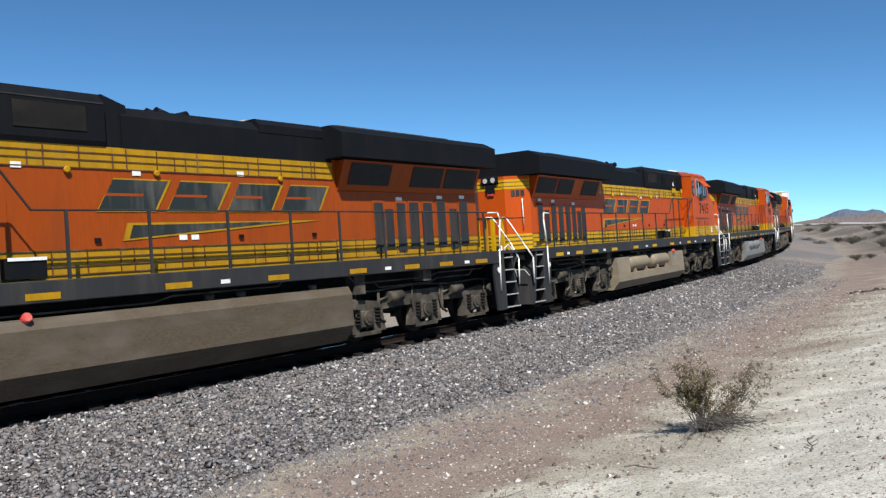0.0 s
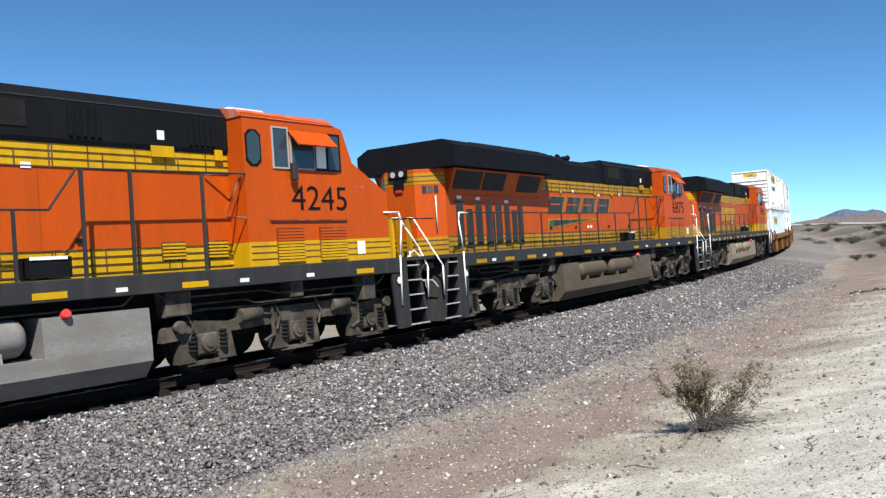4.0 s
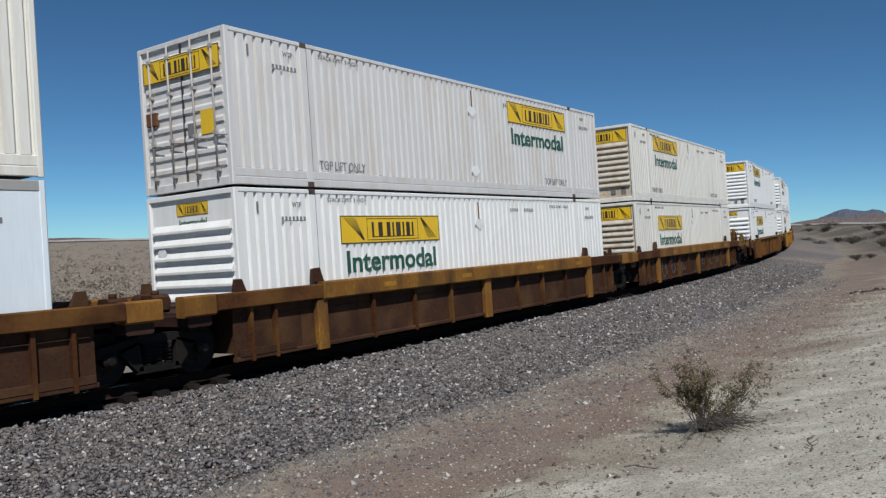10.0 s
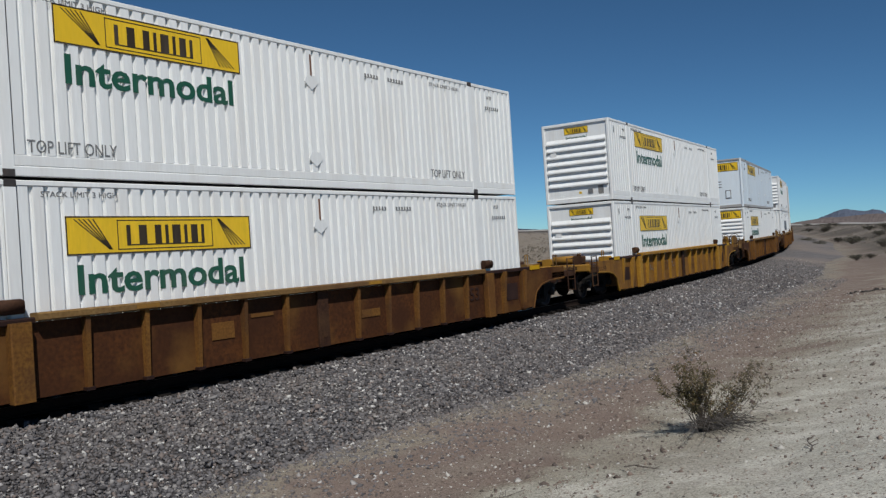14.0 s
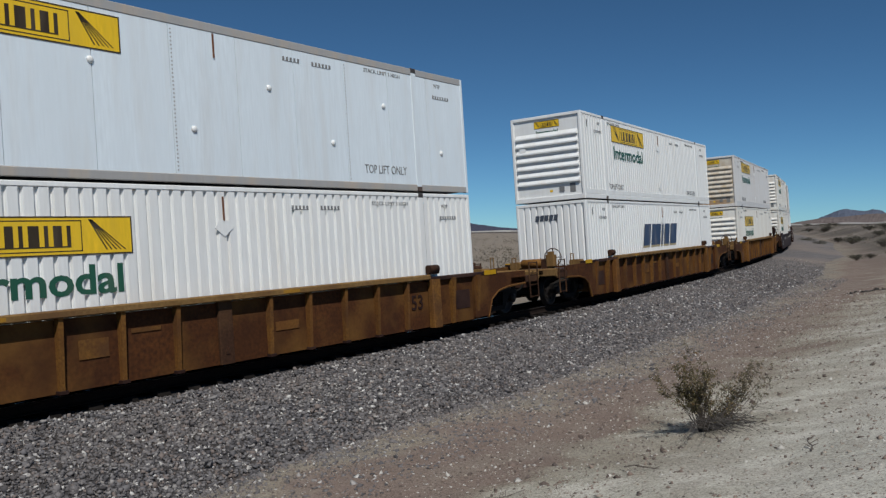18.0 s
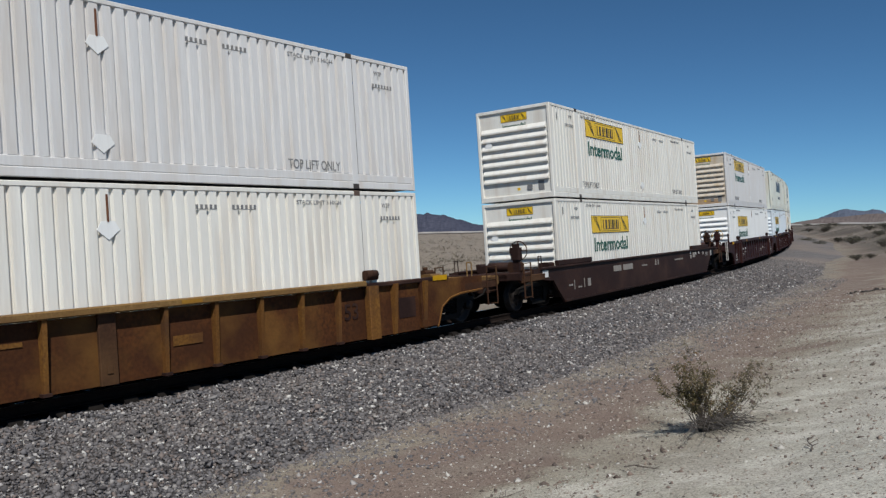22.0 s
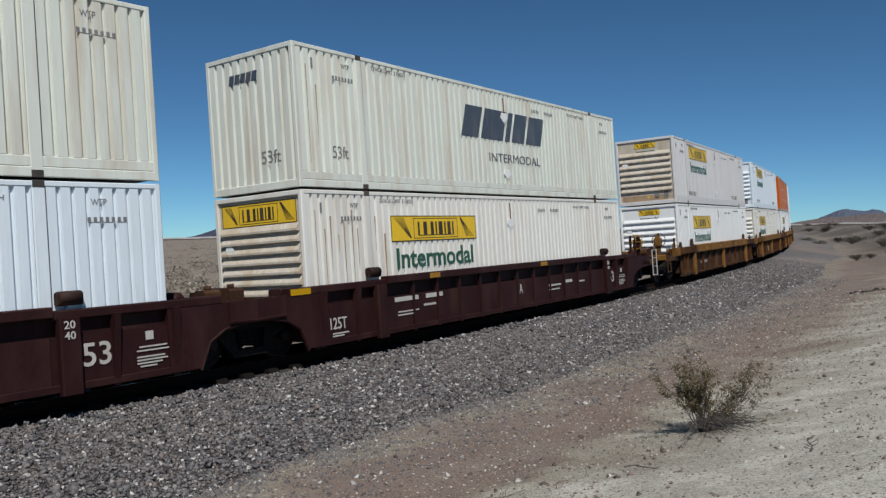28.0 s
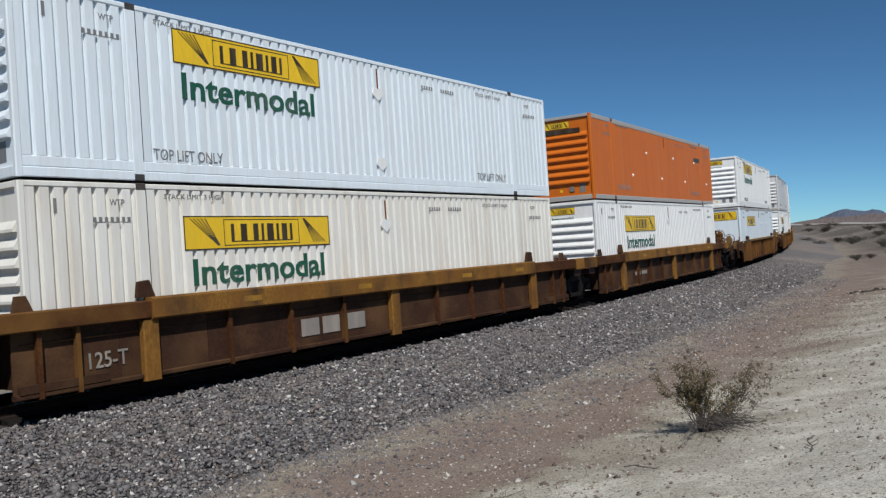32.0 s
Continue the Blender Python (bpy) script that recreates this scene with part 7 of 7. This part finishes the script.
hills("backdrop_hills_west", -19.0, 14, 4000, [(-13.7, 2.3, 68), (-10.2, 2.4, 36), (-6.2, 3.2, 66), (-0.9, 2.4, 54), (0, 5, 40)], M_HILL, "hills far across the plain, haze put into their dark blue-grey", 0.13, 51)
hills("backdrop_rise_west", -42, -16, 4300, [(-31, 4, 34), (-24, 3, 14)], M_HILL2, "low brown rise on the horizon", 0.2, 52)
hills("backdrop_mountain_east", 21, 42, 4400, [(26.0, 1.7, 72), (27.8, 0.7, 40), (30.0, 1.3, 34), (33, 2.5, 50), (37, 4, 50)], M_HILL3, "desert mountain far off, haze put into its blue-grey", 0.10, 53)
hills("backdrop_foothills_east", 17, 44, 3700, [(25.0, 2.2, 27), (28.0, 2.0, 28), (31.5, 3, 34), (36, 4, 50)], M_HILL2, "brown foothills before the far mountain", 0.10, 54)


def far_bank(name, a0, a1, dist, low, high, mat, label):
    b = Build()
    n = 120
    for i in range(n):
        a = radians(a0 + (a1 - a0) * i / (n - 1))
        hh = high * (0.55 + 0.6 * float(smooth_noise(np.array([i * 0.37]), np.array([1.0]), 1.3, 61)[0]))
        for r, z in ((dist, low), (dist + 1, hh), (dist + 20, hh), (dist + 21, low)):
            b.v.append((r * math.sin(a), r * math.cos(a), z))
    for i in range(n - 1):
        for k in range(3):
            b.f.append((i * 4 + k, i * 4 + k + 1, i * 4 + k + 5, i * 4 + k + 4))
            b.s.append(False)
    return tagged(part(name, b, mat, None), label, "bank", kind="structure")


far_bank("backdrop_bank_west", -26, 8, 2300, -8, 4.0, M_BANK, "pale bank along the far edge of the plain")
far_bank("backdrop_bank_east", 20, 40, 1900, -8, 4.0, M_BANK, "pale bank below the far mountain")
far_bank("backdrop_embankment_west", -30, 8, 1500, -8, 0.6, M_DARKBANK, "dark low embankment before the pale bank")
far_bank("backdrop_embankment_east", 20, 40, 1200, -8, 1.2, M_DARKBANK, "dark low embankment before the pale bank")

# ---- the train ----
TRAIN = []
for u, turn, lab, num, her in ((-98.68, 0, "orange, black and yellow diesel locomotive with large yellow side emblem", "7693", True),
                               (-121.08, 0, "orange, black and yellow diesel locomotive with dusty trucks", "6875", False),
                               (-143.48, 0, "orange, black and yellow diesel locomotive with grey fuel tank", "4245", False),
                               (-165.85, 0, "orange, black and yellow diesel locomotive with beige fuel tank", "7415", False),
                               (-188.48, 180, "orange and black diesel locomotive with deep brown fuel tank", "", False)):
    TRAIN.append((locomotive(lab, num, her, turn == 180, {"7415": P_TANK, "4245": P_TANKGREY, "7693": P_TANK, "6875": P_TANKBROWN, "": P_TANKBROWN}[num]), u, 7.15, turn))

WHITE_L = "white corrugated freight container with yellow sign and green word"
KINDS = {
    "cream": (B_CREAM, "corr", "louvre", "intermodal", "cream-white corrugated freight container with yellow sign", 0),
    "cream_big": (B_CREAM, "corr", "louvre_big", "intermodal", "cream corrugated freight container with wide yellow end sign", 0),
    "cream_rust": (B_CREAM, "corr", "louvre_big", "intermodal", "rust-streaked cream freight container with wide yellow end sign", 9),
    "smooth": (B_BLUE, "smooth", "smooth", "sign", "cool-white smooth-sided freight container with grey top rail", 0),
    "smooth_blue": (B_BLUE, "smooth", "smooth", "sign", "bluish-white smooth-sided freight container with grey top rail", 1),
    "doors": (B_GREY, "corr", "doors", "intermodal", "light grey corrugated freight container with closed end doors", 0),
    "white": (B_WHITE, "corr", "louvre", "intermodal", WHITE_L, 0),
    "white_big": (B_WHITE, "corr", "louvre_big", "intermodal", "white corrugated freight container with wide yellow end sign", 0),
    "grey": (B_GREY, "corr", "louvre", "intermodal", "dusty grey-white corrugated freight container with yellow sign", 0),
    "blue": (B_BLUE, "corr", "louvre", "intermodal", "cool-white corrugated freight container with yellow sign", 0),
    "slate": (B_GREENISH, "corr", "corr", "slate", "greenish-white corrugated freight container with slate side emblem", 0),
    "navy": (B_WHITE, "corr", "corr", "slate", "white corrugated freight container with navy side emblem", 0),
    "slate_rust": (B_GREENISH, "corr", "corr", "slate", "stained greenish-white freight container with slate side emblem", 2),
    "orange": (B_ORANGE, "smooth", "louvre", "bars", "plain orange freight container with dark end ribs", 0),
    "plain_grey": (B_GREY, "smooth", "louvre", "none", "plain grey freight container without painted sign", 0),
}
OCH, ROC, YEL = (C_OCHRE, C_RUST, C_RUSTOCHRE), (C_CHORD, C_RUSTOCHRE, C_RIB), (C_YELLOW, C_OCHRE, C_YELLOW)
MAR, DRK = (C_MAROON, C_MAROON, C_MAROON), (C_DARK, C_DARK, C_DARK)
CONSIST = [   # place along the train, style, ends, tone, top box, bottom box
    (-75.43, "chord", "cpl", "art", OCH, "cream", "smooth"),
    (-55.88, "chord", "art", "art", OCH, "doors", "white"),
    (-36.33, "chord", "art", "cpl", OCH, "cream_big", "cream_big"),
    (-12.82, "ribbed", "cpl", "cpl", ROC, "white_big", "white"),
    (10.45, "ribbed", "cpl", "cpl", YEL, "white", "white"),
    (33.69, "ribbed", "cpl", "cpl", ROC, "smooth_blue", "white_big"),
    (56.98, "ribbed", "cpl", "cpl", ROC, "white", "navy"),
    (80.24, "ribbed", "cpl", "cpl", ROC, "grey", "cream"),
    (103.49, "slab", "cpl", "cpl", DRK, "cream", "cream"),
    (126.64, "truss", "cpl", "art", MAR, "grey", "white"),
    (146.34, "truss", "art", "art", MAR, "slate", "blue"),
    (165.62, "truss", "art", "cpl", MAR, "slate_rust", "cream_rust"),
    (188.94, "chord", "cpl", "art", OCH, "grey", "white"),
    (208.48, "chord", "art", "art", OCH, "blue", "cream"),
    (228.03, "chord", "art", "cpl", OCH, "orange", "white"),
    (251.33, "ribbed", "cpl", "cpl", ROC, "white", "smooth"),
    (274.61, "ribbed", "cpl", "cpl", ROC, "plain_grey", "white"),
    (297.89, "ribbed", "cpl", "cpl", YEL, "white", "white"),
]
CAR_LABEL = {"chord": "ochre and rusty brown articulated well car", "ribbed": "rusted ochre ribbed double-stack well car", "truss": "dark maroon articulated well car with white stencils", "slab": "dark brown slab-sided well car with faded marks"}
MADE_CARS, MADE_BOXES = {}, {}
for n, (u, style, le, ri, tone, top, low) in enumerate(CONSIST):
    key = (style, le, ri, tone[0].name, style == "chord" and n >= 12)
    if key not in MADE_CARS:
        car = well_car(style, le, ri, CAR_LABEL[style] if tone is not YEL else "yellow-ochre ribbed double-stack well car", tone)
        if style == "truss":
            car["truss"] = 1
            car_marks(car, [(-5.6, 0.80, 0.9, 0.1), (-4.4, 0.80, 0.7, 0.1), (-5.5, 0.55, 0.8, 0.03), (-5.5, 0.48, 0.6, 0.03), (-4.5, 0.62, 0.5, 0.05), (1.9, 0.62, 0.8, 0.05), (1.9, 0.5, 0.7, 0.04), (3.0, 0.66, 0.5, 0.09), (4.0, 0.62, 0.4, 0.05), (7.42, 0.74, 0.14, 0.14), (7.3, 0.62, 0.5, 0.025), (7.25, 0.56, 0.58, 0.025), (7.25, 0.46, 0.5, 0.025), (7.25, 0.41, 0.55, 0.025), (7.25, 0.36, 0.45, 0.025), (7.3, 0.31, 0.3, 0.025), (-7.7, 0.32, 0.5, 0.03), (-7.7, 0.27, 0.35, 0.03)], C_STENCIL,
                      [("53", 6.36, 0.45, 0.46, 0.36), ("125T", -7.75, 0.42, 0.5, 0.24), ("A" if ri == "cpl" else "B" if le == "cpl" else "C", 0.1, 0.55, 0.18, 0.26)])
            for word, z in (("20", 1.06), ("40", 0.90)):
                part("stencil", lettering(("post" + word), lambda: heavy_text(word, 0.17, 0.12, C_STENCIL, 0.01)), None, car, "painted numerals", pose(6.04, -1.535, z))
        elif style == "chord":
            if n >= 12:
                car_marks(car, [(-2.85, 0.36, 0.5, 0.34), (-2.25, 0.36, 0.5, 0.34), (-1.5, 0.36, 0.55, 0.34)] if le == "art" and ri == "art" else [(-4.9, 0.52, 0.6, 0.13), (-4.1, 0.52, 0.6, 0.13)], C_GRAFF,
                          [("125-T", -7.34, 0.40, 0.67, 0.25)] if le == "art" and ri == "art" else [])
            if ri == "cpl" and n < 12:
                for k, (x, z, r, turns) in enumerate(((-5.6, 0.55, 0.3, 2), (-4.2, 0.58, 0.28, 3), (-2.7, 0.55, 0.25, 2), (1.0, 0.58, 0.26, 2), (2.3, 0.6, 0.24, 3), (3.8, 0.6, 0.2, 2))):
                    spray(car, x, z, r, turns, k)
        elif style == "ribbed":
            if tone is YEL:
                for k, (x, z, r, turns) in enumerate(((-4.6, 0.72, 0.14, 2), (-2.6, 0.72, 0.2, 2), (-1.6, 0.74, 0.16, 1))):
                    spray(car, x, z, r, turns, 9 + k)
            car_marks(car, [], C_DARK, [("53", 5.34, 0.55, 0.42, 0.34)])
            car_marks(car, [(1.2, 0.55, 0.6, 0.17), (-2.75, 0.55, 0.5, 0.3), (-1.85, 0.86, 0.55, 0.07)], C_RIB)
        else:
            car_marks(car, [(-4.0, 0.78, 0.75, 0.2), (-3.05, 0.78, 1.0, 0.2), (-7.9, 0.55, 0.3, 0.05), (-7.5, 0.42, 0.05, 0.3), (-7.2, 0.45, 0.3, 0.05), (-6.7, 0.42, 0.05, 0.3), (-6.4, 0.45, 0.25, 0.25), (-1.0, 0.82, 0.6, 0.05), (0.6, 0.78, 0.12, 0.22), (0.9, 0.78, 0.12, 0.22), (3.2, 0.85, 1.2, 0.06), (5.95, 0.86, 0.4, 0.22), (8.05, 0.98, 0.5, 0.03), (8.05, 0.92, 0.4, 0.03), (8.05, 0.86, 0.45, 0.03)], C_GRAFF)
            for word, x, z in (("40", 5.56, 1.0), ("20", 5.58, 0.84), ("45", 6.38, 0.97), ("48", 6.9, 0.97), ("53", 7.6, 0.93)):
                part("stencil", lettering(("slab" + word), lambda: heavy_text(word, 0.17, 0.13, C_STENCIL, 0.01)), None, car, "painted numerals", pose(x, -1.424, z))
            part("marking_plate", Build().box(9.0, 9.2, -1.43, -1.42, 0.84, 1.08), P_EDGE, car, "pale marking plate")
            part("marking_plate", Build().box(9.22, 9.6, -1.43, -1.42, 0.82, 1.08), P_BLACK, car, "black marking plate")
            for c in car.children:
                if c.name.startswith("stencil") and c.location.y == 0:
                    c.location.y = -0.055
            part("reflective_card", Build().box(-9.75, -9.35, -1.43, -1.42, 0.92, 1.12), P_WHITE, car)
        MADE_CARS[key] = car
    else:
        src = MADE_CARS[key]
        car = copy_thing(src, Matrix())
        for o in car.children_recursive:
            if o.name.startswith("wheelset"):
                SPUN.append((o, 0.457, o.location.x, 0.457))
    TRAIN.append((car, u - (0.20 if style == "ribbed" else 0.07), 9.3, 0))
    for kind, lift in ((top, 3.335), (low, 0.37)):
        key = (kind, lift)
        if key not in MADE_BOXES:
            pm, side, end, logo, label, rust = KINDS[kind]
            bx = MADE_BOXES[key] = container(pm, side, end, logo, label, offset=2.1 if kind == "doors" else -5.25, rusty=rust, dirty_end=kind in ("grey", "cream_big", "cream_rust"), drop=0.0 if lift > 1 else 0.29)
        else:
            bx = copy_thing(MADE_BOXES[key], Matrix())
        TRAIN.append((bx, u - 0.22, 9.3, lift))


def motions():
    """Every vehicle and container runs along the track; trucks swing into the curve and wheels roll while they pass."""
    start = {}
    for ob, u, half, extra in TRAIN:
        is_loco = ob.name.startswith("locomotive")
        turn = extra if is_loco else 0
        lift = 0 if is_loco else extra
        fix = pose(0, 0, lift, 0, 0, turn)
        walk(ob, [(t, body_pose(u + ran(t), half) @ fix) for t in range(33)])
        for c in ob.children:
            if c.name.startswith("truck"):
                x = c.location.x if turn == 0 else -c.location.x
                rows = []
                for t in range(0, 33, 2):
                    m = body_pose(u + ran(t), half)
                    h = rail_axes(u + ran(t) + x)[0]
                    a = math.degrees(math.atan2(h.y, h.x) - math.atan2(m[1][0], m[0][0]))
                    a = (a + 180) % 360 - 180
                    rows.append((t, pose(c.location.x, 0, 0, 0, 0, a)))
                walk(c, rows)
                for w in c.children:
                    if w.name.startswith("wheelset"):
                        start[w] = (u + x, turn)
    for w, (u, turn) in start.items():
        r = w.location.z
        at = (w.location.x, 0, r)
        way = 1 if turn == 0 else -1
        t0 = max(0.0, min(t for t in range(33) if u + ran(t) < 45) if u + ran(32) < 45 else 32.0)
        t1 = min(32.0, max([t for t in range(33) if u + ran(t) > -12] or [0]))
        rows, ang, t, last = [(0.0, pose(*at))], 0.0, t0, 0.0
        if t1 > t0:
            step = 1.2 * r / 12.3
            k = 0
            while t0 + k * step < t1:
                tt = t0 + k * step
                if tt > 0.02:
                    rows.append((tt, pose(*at, 0, math.degrees(1.2 * k) * -way, 0)))
                    last = math.degrees(1.2 * k) * -way
                k += 1
        if rows[-1][0] < 31.9:
            rows.append((32.0, pose(*at, 0, last, 0)))
        walk(w, rows)


motions()
